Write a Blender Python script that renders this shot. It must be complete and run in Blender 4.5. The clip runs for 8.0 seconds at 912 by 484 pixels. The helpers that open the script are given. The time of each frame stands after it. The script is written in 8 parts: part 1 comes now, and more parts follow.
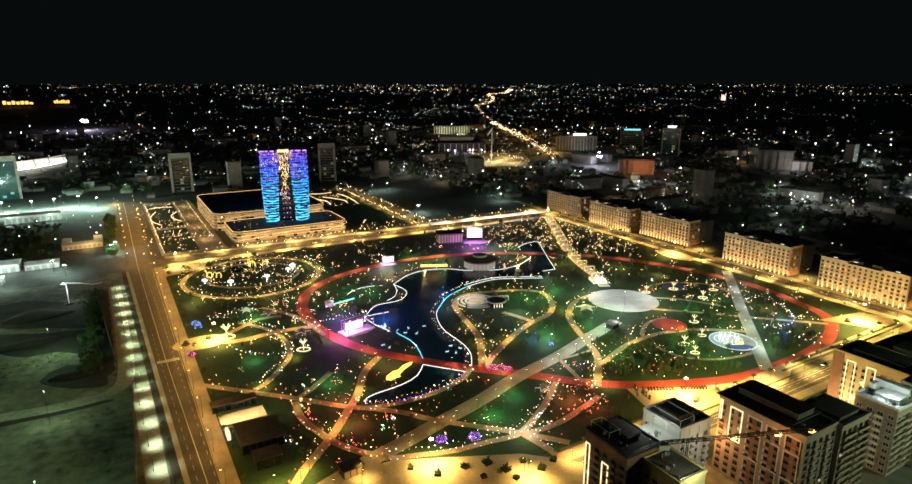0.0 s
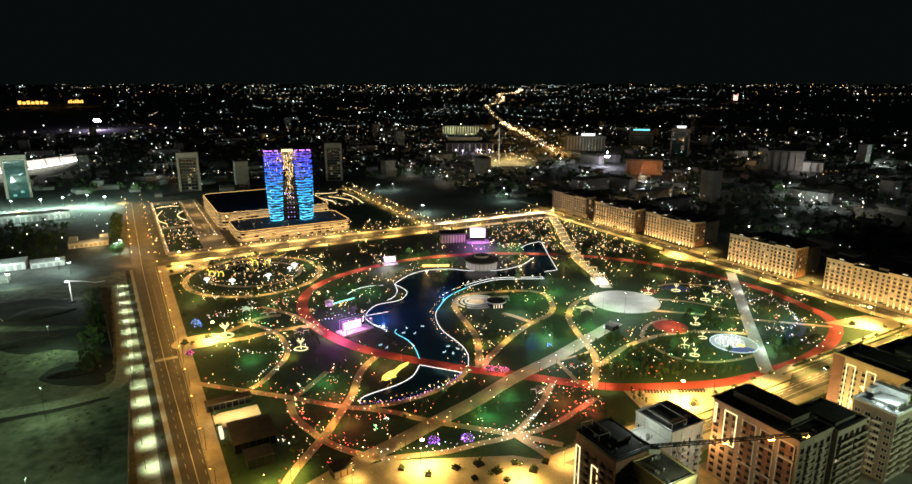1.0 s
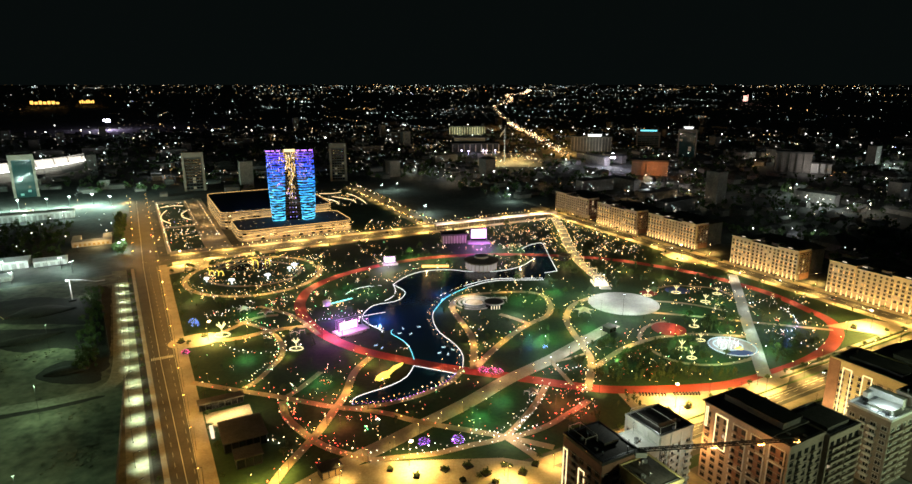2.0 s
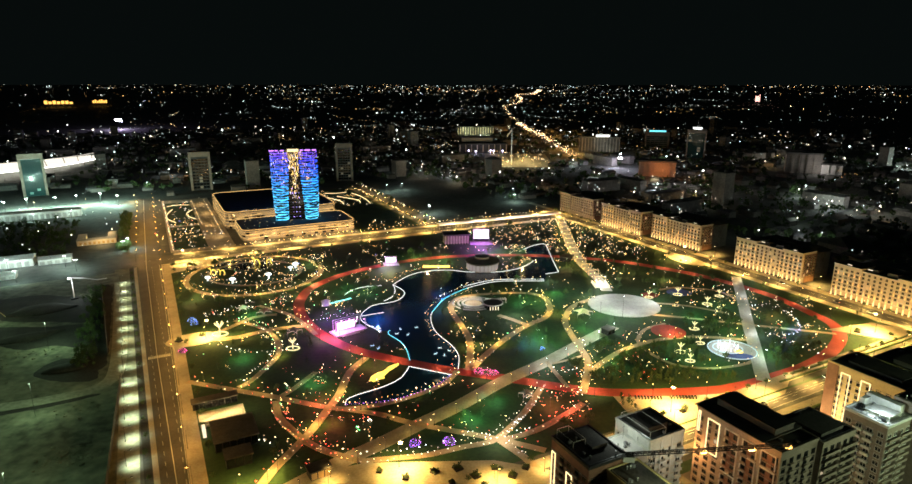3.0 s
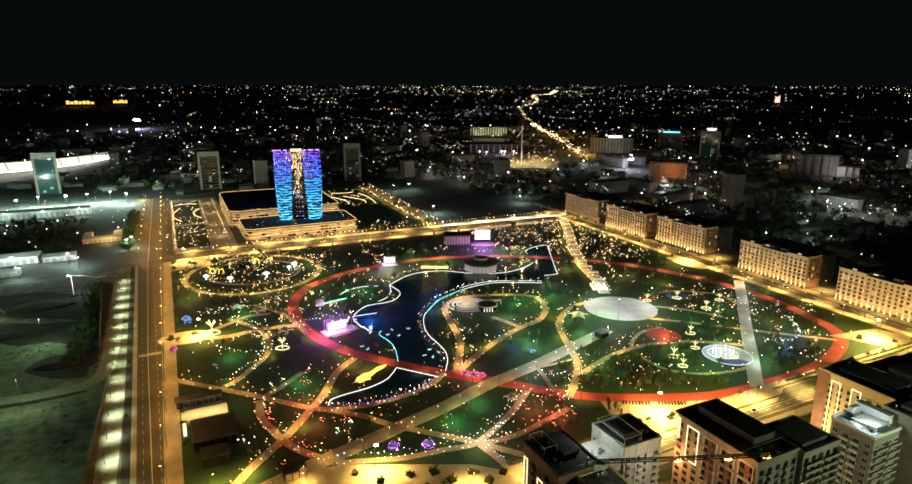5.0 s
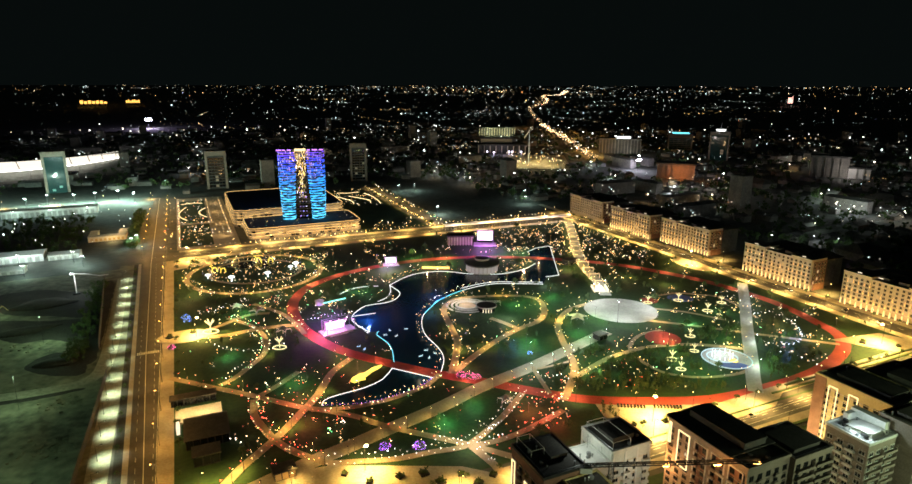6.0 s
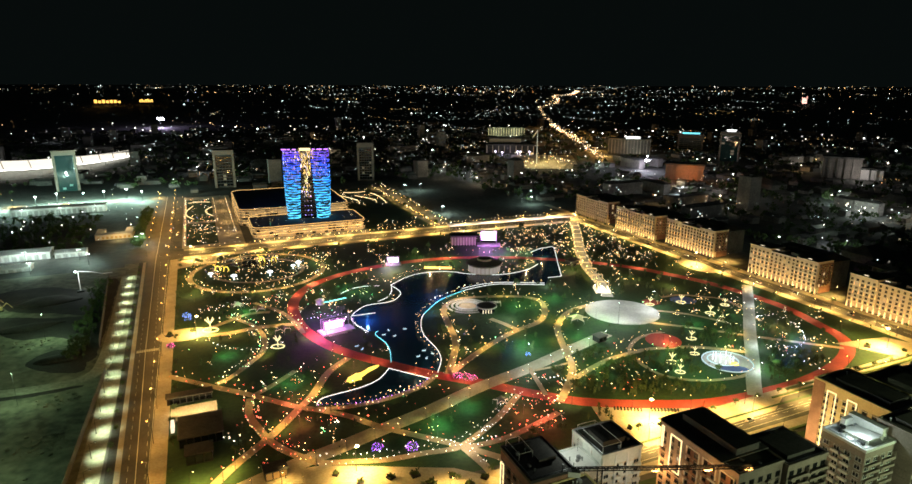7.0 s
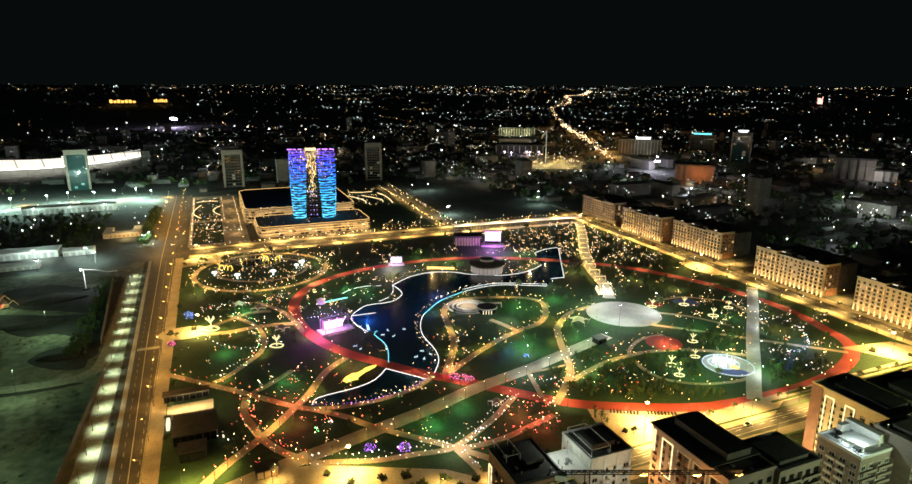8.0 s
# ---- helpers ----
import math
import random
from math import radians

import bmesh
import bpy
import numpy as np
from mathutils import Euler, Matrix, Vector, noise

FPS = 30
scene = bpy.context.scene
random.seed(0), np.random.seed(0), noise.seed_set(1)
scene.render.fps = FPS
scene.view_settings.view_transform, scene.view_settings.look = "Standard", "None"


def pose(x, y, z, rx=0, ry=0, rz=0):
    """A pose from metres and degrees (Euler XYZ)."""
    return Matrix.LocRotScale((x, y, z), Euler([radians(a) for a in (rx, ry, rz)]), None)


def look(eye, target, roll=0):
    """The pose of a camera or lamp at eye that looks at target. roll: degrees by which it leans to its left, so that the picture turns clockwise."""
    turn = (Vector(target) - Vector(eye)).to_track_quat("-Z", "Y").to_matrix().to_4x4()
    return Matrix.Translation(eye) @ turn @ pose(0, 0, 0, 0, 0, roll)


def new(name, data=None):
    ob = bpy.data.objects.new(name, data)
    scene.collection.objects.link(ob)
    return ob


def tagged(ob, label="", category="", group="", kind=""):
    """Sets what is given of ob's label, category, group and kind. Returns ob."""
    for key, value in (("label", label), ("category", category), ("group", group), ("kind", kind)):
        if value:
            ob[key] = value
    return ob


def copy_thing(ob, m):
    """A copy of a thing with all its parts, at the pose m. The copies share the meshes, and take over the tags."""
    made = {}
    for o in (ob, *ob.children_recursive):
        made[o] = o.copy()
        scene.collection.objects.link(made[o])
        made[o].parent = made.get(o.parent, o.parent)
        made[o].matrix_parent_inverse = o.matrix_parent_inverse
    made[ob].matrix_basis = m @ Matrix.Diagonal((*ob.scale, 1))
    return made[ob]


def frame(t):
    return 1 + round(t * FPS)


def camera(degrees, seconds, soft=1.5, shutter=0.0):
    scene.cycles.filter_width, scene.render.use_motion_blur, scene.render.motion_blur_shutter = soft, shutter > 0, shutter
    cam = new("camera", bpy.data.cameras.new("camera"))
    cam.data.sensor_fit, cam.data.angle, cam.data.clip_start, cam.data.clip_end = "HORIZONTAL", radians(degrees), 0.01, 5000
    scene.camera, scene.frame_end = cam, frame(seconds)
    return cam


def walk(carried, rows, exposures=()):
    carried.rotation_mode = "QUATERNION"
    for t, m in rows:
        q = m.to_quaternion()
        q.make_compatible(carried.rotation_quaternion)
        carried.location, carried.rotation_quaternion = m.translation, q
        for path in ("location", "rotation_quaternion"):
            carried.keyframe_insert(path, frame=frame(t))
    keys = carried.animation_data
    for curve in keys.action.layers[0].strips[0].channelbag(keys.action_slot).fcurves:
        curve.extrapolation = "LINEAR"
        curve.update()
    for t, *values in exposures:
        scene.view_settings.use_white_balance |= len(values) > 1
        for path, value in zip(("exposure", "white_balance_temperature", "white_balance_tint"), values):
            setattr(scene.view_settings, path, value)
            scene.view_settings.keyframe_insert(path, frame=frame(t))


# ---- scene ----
cam = camera(74.3, 8.0)
PATH = [
    (0, (0.00, 0.00, 165.00), (0.003, 96.700, 139.521), -0.01),
    (0.5, (3.90, 0.63, 164.86), (3.277, 97.324, 139.374), -0.02),
    (1, (8.17, 1.49, 164.65), (6.404, 98.178, 139.183), -0.02),
    (1.5, (12.28, 2.15, 164.46), (9.809, 98.839, 139.055), -0.01),
    (3, (24.95, 4.97, 164.21), (20.019, 101.580, 138.851), 0.04),
    (3.5, (28.91, 5.99, 163.95), (23.276, 102.563, 138.617), 0.05),
    (4, (33.12, 7.12, 163.81), (26.789, 103.659, 138.489), 0.06),
    (4.5, (37.43, 8.17, 163.65), (30.409, 104.667, 138.367), 0.04),
    (6, (49.79, 11.19, 163.47), (40.328, 107.492, 138.255), 0.13),
    (6.5, (53.68, 12.16, 163.48), (43.265, 108.365, 138.277), 0.14),
    (7, (57.56, 13.57, 163.35), (46.278, 109.670, 138.096), 0.17),
    (7.5, (61.41, 14.73, 163.25), (49.223, 110.720, 138.000), 0.19),
    (8, (65.87, 15.66, 163.31), (52.588, 111.510, 138.077), 0.18),
]
walk(cam, [(t, look(eye, target, roll)) for t, eye, target, roll in PATH])

# ---- night sky and the one dim skyglow ----
world = bpy.data.worlds.new("night_sky")
scene.world = world
world.use_nodes = True
world.node_tree.nodes["Background"].inputs["Color"].default_value = (0.30, 0.48, 0.46, 1)
world.node_tree.nodes["Background"].inputs["Strength"].default_value = 0.0055

scene.view_settings.exposure = 0.4

# ---- frame of the street grid: u runs along the avenues, v across them ----
GRID = 30.0
CU, SU = math.cos(radians(GRID)), math.sin(radians(GRID))
EYE_H = 165.0
rng = random.Random(7)


def G(u, v):
    return (u * CU - v * SU, u * SU + v * CU)


def UV(x, y):
    return (x * CU + y * SU, -x * SU + y * CU)


def far_rise(x, y):
    """Height of the open country: level near by, then rising slowly to the skyline."""
    r = math.hypot(x, y)
    if r < 2500:
        return 0.0
    k = min((r - 2500) / 2450, 0.985)
    return EYE_H * (1 - r / (2500 + (r - 2500) / (1 - k)))


# ---- materials ----
def shader(name):
    m = bpy.data.materials.new(name)
    m.use_nodes = True
    return m, m.node_tree.nodes, m.node_tree.links, m.node_tree.nodes["Principled BSDF"]


def surface(name, a, b, scale=1.0, rough=0.8, metal=0.0, bump=0.2, fine=8.0, pieces=0.0):
    """A weathered surface: two colours mixed by coarse and fine noise, with relief; pieces varies each object."""
    m, n, l, p = shader(name)
    co = n.new("ShaderNodeTexCoord")
    big, small = n.new("ShaderNodeTexNoise"), n.new("ShaderNodeTexNoise")
    big.inputs["Scale"].default_value, small.inputs["Scale"].default_value = scale, scale * fine
    big.inputs["Detail"].default_value, small.inputs["Detail"].default_value = 5, 3
    for q in (big, small):
        l.new(co.outputs["Object"], q.inputs["Vector"])
    mix = n.new("ShaderNodeMath")
    mix.operation = "MULTIPLY_ADD"
    mix.inputs[1].default_value = 0.45
    l.new(small.outputs["Fac"], mix.inputs[0])
    half = n.new("ShaderNodeMath")
    half.operation = "MULTIPLY"
    half.inputs[1].default_value = 0.6
    l.new(big.outputs["Fac"], half.inputs[0])
    l.new(half.outputs[0], mix.inputs[2])
    ramp = n.new("ShaderNodeValToRGB")
    ramp.color_ramp.elements[0].position, ramp.color_ramp.elements[1].position = 0.38, 0.68
    ramp.color_ramp.elements[0].color, ramp.color_ramp.elements[1].color = (*a, 1), (*b, 1)
    l.new(mix.outputs[0], ramp.inputs["Fac"])
    out = ramp.outputs["Color"]
    if pieces:
        info, hsv, rng_map = n.new("ShaderNodeObjectInfo"), n.new("ShaderNodeHueSaturation"), n.new("ShaderNodeMapRange")
        rng_map.inputs["To Min"].default_value, rng_map.inputs["To Max"].default_value = 1 - pieces, 1 + pieces
        l.new(info.outputs["Random"], rng_map.inputs["Value"])
        l.new(rng_map.outputs[0], hsv.inputs["Value"])
        l.new(out, hsv.inputs["Color"])
        out = hsv.outputs["Color"]
    l.new(out, p.inputs["Base Color"])
    p.inputs["Roughness"].default_value, p.inputs["Metallic"].default_value = rough, metal
    if bump:
        bp = n.new("ShaderNodeBump")
        bp.inputs["Strength"].default_value, bp.inputs["Distance"].default_value = bump, 0.1
        l.new(small.outputs["Fac"], bp.inputs["Height"])
        l.new(bp.outputs["Normal"], p.inputs["Normal"])
    return m


def glow(name, colour, strength, sampled=False):
    """A lamp's glowing face."""
    m, n, l, p = shader(name)
    p.inputs["Base Color"].default_value = (*[0.3 * c for c in colour], 1)
    p.inputs["Emission Color"].default_value = (*colour, 1)
    p.inputs["Emission Strength"].default_value = strength
    m.cycles.emission_sampling = "FRONT" if sampled else "NONE"
    return m


def bulbs(name, stops, low, high, gamma=3.0):
    """Many bulbs in one mesh: each island takes its own colour from the stops and its own strength."""
    m, n, l, p = shader(name)
    geo = n.new("ShaderNodeNewGeometry")
    ramp = n.new("ShaderNodeValToRGB")
    ramp.color_ramp.interpolation = "CONSTANT"
    el = ramp.color_ramp.elements
    while len(el) < len(stops):
        el.new(0.5)
    for e, (at, c) in zip(el, stops):
        e.position, e.color = at, (*c, 1)
    l.new(geo.outputs["Random Per Island"], ramp.inputs["Fac"])
    l.new(ramp.outputs["Color"], p.inputs["Emission Color"])
    wave = n.new("ShaderNodeMath")
    wave.operation = "MULTIPLY"
    wave.inputs[1].default_value = 37.7
    frac = n.new("ShaderNodeMath")
    frac.operation = "FRACT"
    power = n.new("ShaderNodeMath")
    power.operation = "POWER"
    power.inputs[1].default_value = gamma
    scale = n.new("ShaderNodeMapRange")
    scale.inputs["To Min"].default_value, scale.inputs["To Max"].default_value = low, high
    l.new(geo.outputs["Random Per Island"], wave.inputs[0])
    l.new(wave.outputs[0], frac.inputs[0])
    l.new(frac.outputs[0], power.inputs[0])
    l.new(power.outputs[0], scale.inputs["Value"])
    l.new(scale.outputs[0], p.inputs["Emission Strength"])
    p.inputs["Base Color"].default_value = (0.1, 0.1, 0.1, 1)
    m.cycles.emission_sampling = "NONE"
    return m


WARM, AMBER = (1.0, 0.60, 0.15), (1.0, 0.50, 0.10)
M = dict(
    country=surface("dark_built_up_ground", (0.05, 0.056, 0.05), (0.12, 0.12, 0.105), 0.02, 0.95),
    sand=surface("sandy_building_ground", (0.05, 0.06, 0.04), (0.27, 0.27, 0.19), 0.022, 0.95, bump=0.6),
    grass=surface("mown_grass", (0.010, 0.040, 0.010), (0.028, 0.075, 0.018), 0.06, 0.9, bump=0.5),
    asphalt=surface("worn_asphalt", (0.045, 0.042, 0.04), (0.085, 0.08, 0.07), 0.08, 0.7),
    asphalt2=surface("old_street_asphalt", (0.05, 0.048, 0.045), (0.09, 0.085, 0.08), 0.05, 0.75),
    paving=surface("pale_stone_paving", (0.30, 0.26, 0.19), (0.46, 0.41, 0.32), 0.12, 0.75),
    path=surface("park_path_paving", (0.30, 0.22, 0.13), (0.44, 0.34, 0.22), 0.15, 0.75),
    concrete=surface("light_concrete", (0.34, 0.34, 0.32), (0.5, 0.5, 0.47), 0.1, 0.7),
    track=surface("red_rubber_track", (0.28, 0.038, 0.026), (0.42, 0.065, 0.042), 0.1, 0.75),
    rubber=surface("blue_rubber_surface", (0.05, 0.09, 0.3), (0.09, 0.14, 0.4), 0.2, 0.8),
    marking=surface("white_road_paint", (0.55, 0.55, 0.5), (0.8, 0.8, 0.75), 0.5, 0.6, bump=0.05),
    stucco=surface("cream_stucco", (0.50, 0.40, 0.27), (0.66, 0.55, 0.38), 0.25, 0.8, pieces=0.08),
    trim=surface("pale_cornice_stone", (0.58, 0.50, 0.38), (0.72, 0.64, 0.5), 0.4, 0.75),
    roof=surface("dark_roof_membrane", (0.05, 0.048, 0.045), (0.11, 0.1, 0.09), 0.15, 0.85),
    render=surface("white_render", (0.55, 0.56, 0.54), (0.75, 0.76, 0.72), 0.2, 0.8, pieces=0.05),
    yellow=surface("ochre_render", (0.52, 0.42, 0.2), (0.66, 0.55, 0.28), 0.2, 0.8),
    brick=surface("brown_brick", (0.17, 0.085, 0.055), (0.28, 0.15, 0.1), 0.3, 0.85, bump=0.4),
    greybrick=surface("grey_brown_render", (0.24, 0.2, 0.16), (0.36, 0.3, 0.25), 0.2, 0.85),
    dark=surface("dark_painted_metal", (0.02, 0.02, 0.022), (0.05, 0.05, 0.05), 0.8, 0.5, 0.6, bump=0.05),
    steel=surface("galvanised_steel", (0.3, 0.31, 0.32), (0.45, 0.46, 0.47), 0.8, 0.4, 0.8, bump=0.05),
    hoarding=surface("grey_hoarding_sheet", (0.05, 0.055, 0.05), (0.11, 0.115, 0.105), 0.4, 0.7),
    bark=surface("tree_bark", (0.05, 0.035, 0.025), (0.12, 0.085, 0.06), 2.0, 0.95),
    leaf=surface("green_foliage", (0.03, 0.06, 0.015), (0.075, 0.13, 0.035), 0.6, 0.75, bump=0.0, pieces=0.3),
    city=surface("city_wall_render", (0.16, 0.155, 0.145), (0.32, 0.3, 0.27), 0.06, 0.9, pieces=0.35),
    citydark=surface("city_roof_sheet", (0.06, 0.062, 0.06), (0.15, 0.15, 0.14), 0.08, 0.9, pieces=0.3),
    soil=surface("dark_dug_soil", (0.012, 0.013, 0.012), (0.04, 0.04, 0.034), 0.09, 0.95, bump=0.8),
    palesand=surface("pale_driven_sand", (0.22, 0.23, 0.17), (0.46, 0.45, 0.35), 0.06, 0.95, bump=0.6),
    white=surface("white_membrane", (0.7, 0.7, 0.68), (0.82, 0.82, 0.8), 0.2, 0.6),
)


def plain_glass(name, tint, rough=0.08):
    m, n, l, p = shader(name)
    p.inputs["Base Color"].default_value = (*tint, 1)
    p.inputs["Roughness"].default_value = rough
    p.inputs["Specular IOR Level"].default_value = 0.8
    return m


M["glass"] = plain_glass("dark_window_glass", (0.012, 0.015, 0.018))
M["tealglass"] = plain_glass("teal_curtain_glass", (0.02, 0.06, 0.06))


def water_material():
    m, n, l, p = shader("still_lake_water")
    p.inputs["Base Color"].default_value = (0.012, 0.06, 0.12, 1)
    p.inputs["Roughness"].default_value = 0.2
    co, nz, bp = n.new("ShaderNodeTexCoord"), n.new("ShaderNodeTexNoise"), n.new("ShaderNodeBump")
    nz.inputs["Scale"].default_value, nz.inputs["Detail"].default_value = 0.9, 4
    bp.inputs["Strength"].default_value, bp.inputs["Distance"].default_value = 0.25, 0.08
    l.new(co.outputs["Object"], nz.inputs["Vector"])
    l.new(nz.outputs["Fac"], bp.inputs["Height"])
    l.new(bp.outputs["Normal"], p.inputs["Normal"])
    return m


M["water"] = water_material()
M["g_warm"] = glow("warm_lamp_glass", (1.0, 0.72, 0.3), 14)
M["g_amber"] = glow("amber_lamp_glass", (1.0, 0.55, 0.14), 12)
M["g_cool"] = glow("cool_lamp_glass", (0.8, 1.0, 0.92), 14)
M["g_led"] = glow("white_led_strip", (0.95, 1.0, 0.97), 1.2)
M["g_ledwarm"] = glow("warm_led_strip", (1.0, 0.76, 0.36), 1.5)
M["g_cyan"] = glow("cyan_led_strip", (0.18, 0.85, 1.0), 1.3)
M["g_violet"] = glow("violet_led_strip", (0.55, 0.2, 1.0), 1.8)
M["g_site"] = glow("shielded_site_lamp_glass", (0.8, 1.0, 0.8), 2.0)
M["g_orange"] = glow("orange_site_lamp", (1.0, 0.5, 0.12), 12)
M["g_yellow"] = glow("yellow_lantern_silk", (1.0, 0.72, 0.10), 1.5)
M["g_magenta"] = glow("magenta_screen", (1.0, 0.32, 0.85), 5.0, True)
M["g_screen"] = glow("violet_white_screen", (0.85, 0.5, 1.0), 5.0, True)
M["g_red"] = glow("red_led_strip", (1.0, 0.12, 0.06), 2.5)
M["g_goldpane"] = glow("lit_gold_glazing", (1.0, 0.58, 0.16), 0.16)
M["g_paleroom"] = glow("lit_pale_window", (1.0, 0.86, 0.6), 0.9)
M["b_warm"] = bulbs("warm_garland_bulbs", [(0, (1, 0.58, 0.18)), (0.45, (1, 0.72, 0.34)), (0.74, (1, 0.9, 0.66)), (0.95, (0.3, 1, 0.4)), (0.97, (1, 0.2, 0.1)), (0.985, (0.3, 0.35, 1))], 0.7, 7, 2.2)
M["b_red"] = bulbs("red_garland_bulbs", [(0, (1, 0.1, 0.06)), (0.5, (1, 0.55, 0.2)), (0.75, (1, 0.8, 0.45)), (0.92, (1, 0.2, 0.1))], 0.7, 8, 2.2)
M["b_white"] = bulbs("white_garland_bulbs", [(0, (1, 0.9, 0.7)), (0.5, (1, 1, 0.95)), (0.85, (0.8, 1, 0.95))], 0.7, 7, 2.2)
M["b_green"] = bulbs("green_garland_bulbs", [(0, (0.12, 1, 0.3)), (0.22, (1, 0.74, 0.38)), (0.62, (1, 0.92, 0.7)), (0.88, (1, 0.15, 0.08)), (0.95, (0.3, 1, 0.45))], 0.6, 8, 2.2)
M["b_violet"] = bulbs("violet_bush_bulbs", [(0, (0.45, 0.12, 1)), (0.6, (0.7, 0.2, 1)), (0.85, (0.25, 0.2, 1))], 1.5, 7)
M["b_pink"] = bulbs("pink_bush_bulbs", [(0, (1, 0.08, 0.4)), (0.6, (1, 0.2, 0.6)), (0.85, (1, 0.1, 0.15))], 1.5, 7)
M["b_blue"] = bulbs("blue_bush_bulbs", [(0, (0.1, 0.25, 1)), (0.6, (0.25, 0.4, 1)), (0.85, (0.5, 0.8, 1))], 1.5, 7)
M["b_cool"] = bulbs("cool_street_lamps", [(0, (0.75, 1, 0.88)), (0.5, (0.95, 1, 0.92)), (0.8, (0.7, 0.95, 1))], 0.15, 4.5, 4.0)
M["b_amber"] = bulbs("amber_street_lamps", [(0, (1, 0.6, 0.2)), (0.5, (1, 0.74, 0.38)), (0.85, (1, 0.45, 0.15))], 0.15, 3.6, 3.6)
M["b_city"] = bulbs("distant_city_lamps", [(0, (0.85, 1, 0.88)), (0.3, (1, 0.82, 0.5)), (0.55, (1, 0.95, 0.85)), (0.72, (1, 0.6, 0.25)), (0.9, (0.6, 0.95, 0.85)), (0.97, (0.5, 0.55, 1)), (0.985, (1, 0.25, 0.15))], 0.1, 4.0, 5.0)
M["b_traffic"] = bulbs("road_traffic_lamps", [(0, (1, 0.62, 0.25)), (0.5, (1, 0.8, 0.5)), (0.8, (1, 0.35, 0.15)), (0.9, (1, 0.95, 0.85))], 0.6, 7.0)


# ---- mesh building ----
class Geo:
    """Collects vertices and faces of one mesh."""

    def __init__(self):
        self.v, self.f = [], []

    def add(self, verts, faces):
        k = len(self.v)
        self.v += [tuple(p) for p in verts]
        self.f += [tuple(i + k for i in q) for q in faces]
        return self

    def box(self, x0, x1, y0, y1, z0, z1):
        return self.add([(x0, y0, z0), (x1, y0, z0), (x1, y1, z0), (x0, y1, z0), (x0, y0, z1), (x1, y0, z1), (x1, y1, z1), (x0, y1, z1)],
                        [(3, 2, 1, 0), (4, 5, 6, 7), (0, 1, 5, 4), (1, 2, 6, 5), (2, 3, 7, 6), (3, 0, 4, 7)])

    def prism(self, pts, z0, z1):
        n = len(pts)
        return self.add([(x, y, z0) for x, y in pts] + [(x, y, z1) for x, y in pts],
                        [tuple(range(n - 1, -1, -1)), tuple(range(n, 2 * n))] + [(i, (i + 1) % n, n + (i + 1) % n, n + i) for i in range(n)])

    def loft(self, rings, caps=True):
        n, k = len(rings[0]), len(rings)
        faces = [(a * n + i, a * n + (i + 1) % n, (a + 1) * n + (i + 1) % n, (a + 1) * n + i) for a in range(k - 1) for i in range(n)]
        if caps:
            faces += [tuple(range(n - 1, -1, -1)), tuple((k - 1) * n + i for i in range(n))]
        return self.add([p for r in rings for p in r], faces)

    def cyl(self, x, y, z0, z1, r0, r1=None, n=10):
        r1 = r0 if r1 is None else r1
        ring = lambda z, r: [(x + r * math.cos(6.28319 * i / n), y + r * math.sin(6.28319 * i / n), z) for i in range(n)]
        return self.loft([ring(z0, r0), ring(z1, r1)])

    def octa(self, x, y, z, r, h=None):
        h = h or r
        return self.add([(x + r, y, z), (x, y + r, z), (x - r, y, z), (x, y - r, z), (x, y, z + h), (x, y, z - h)],
                        [(0, 1, 4), (1, 2, 4), (2, 3, 4), (3, 0, 4), (1, 0, 5), (2, 1, 5), (3, 2, 5), (0, 3, 5)])

    def ribbon(self, pts, width, z0, z1, closed=False):
        """A flat band with thickness along a line."""
        left, right = offsets(pts, width / 2, closed), offsets(pts, -width / 2, closed)
        n = len(pts)
        verts = [(x, y, z) for line in (left, right) for x, y in line for z in (z0, z1)]
        idx = lambda side, i, top: side * 2 * n + 2 * i + top
        faces = []
        for i in range(n if closed else n - 1):
            j = (i + 1) % n
            faces += [(idx(1, i, 1), idx(1, j, 1), idx(0, j, 1), idx(0, i, 1)), (idx(0, i, 0), idx(0, i, 1), idx(0, j, 1), idx(0, j, 0)),
                      (idx(1, j, 0), idx(1, j, 1), idx(1, i, 1), idx(1, i, 0))]
        return self.add(verts, faces)

    def bar(self, a, b, r, n=5):
        a, b = Vector(a), Vector(b)
        q = (b - a).to_track_quat("Z", "Y")
        ring = lambda p: [p + q @ Vector((r * math.cos(6.28319 * i / n), r * math.sin(6.28319 * i / n), 0)) for i in range(n)]
        return self.loft([ring(a), ring(b)])

    def lit_mesh(self, name, material, post):
        """For blocks of three post faces and eight bulb faces: the posts take their own material."""
        me = self.mesh(name, material)
        me.materials.append(post)
        me.polygons.foreach_set("material_index", [1, 1, 1, 0, 0, 0, 0, 0, 0, 0, 0] * (len(self.f) // 11))
        return me

    def mesh(self, name, material, smooth=False):
        me = bpy.data.meshes.new(name)
        me.from_pydata(self.v, [], self.f)
        me.materials.append(material)
        if smooth:
            me.polygons.foreach_set("use_smooth", [True] * len(me.polygons))
        me.update()
        return me


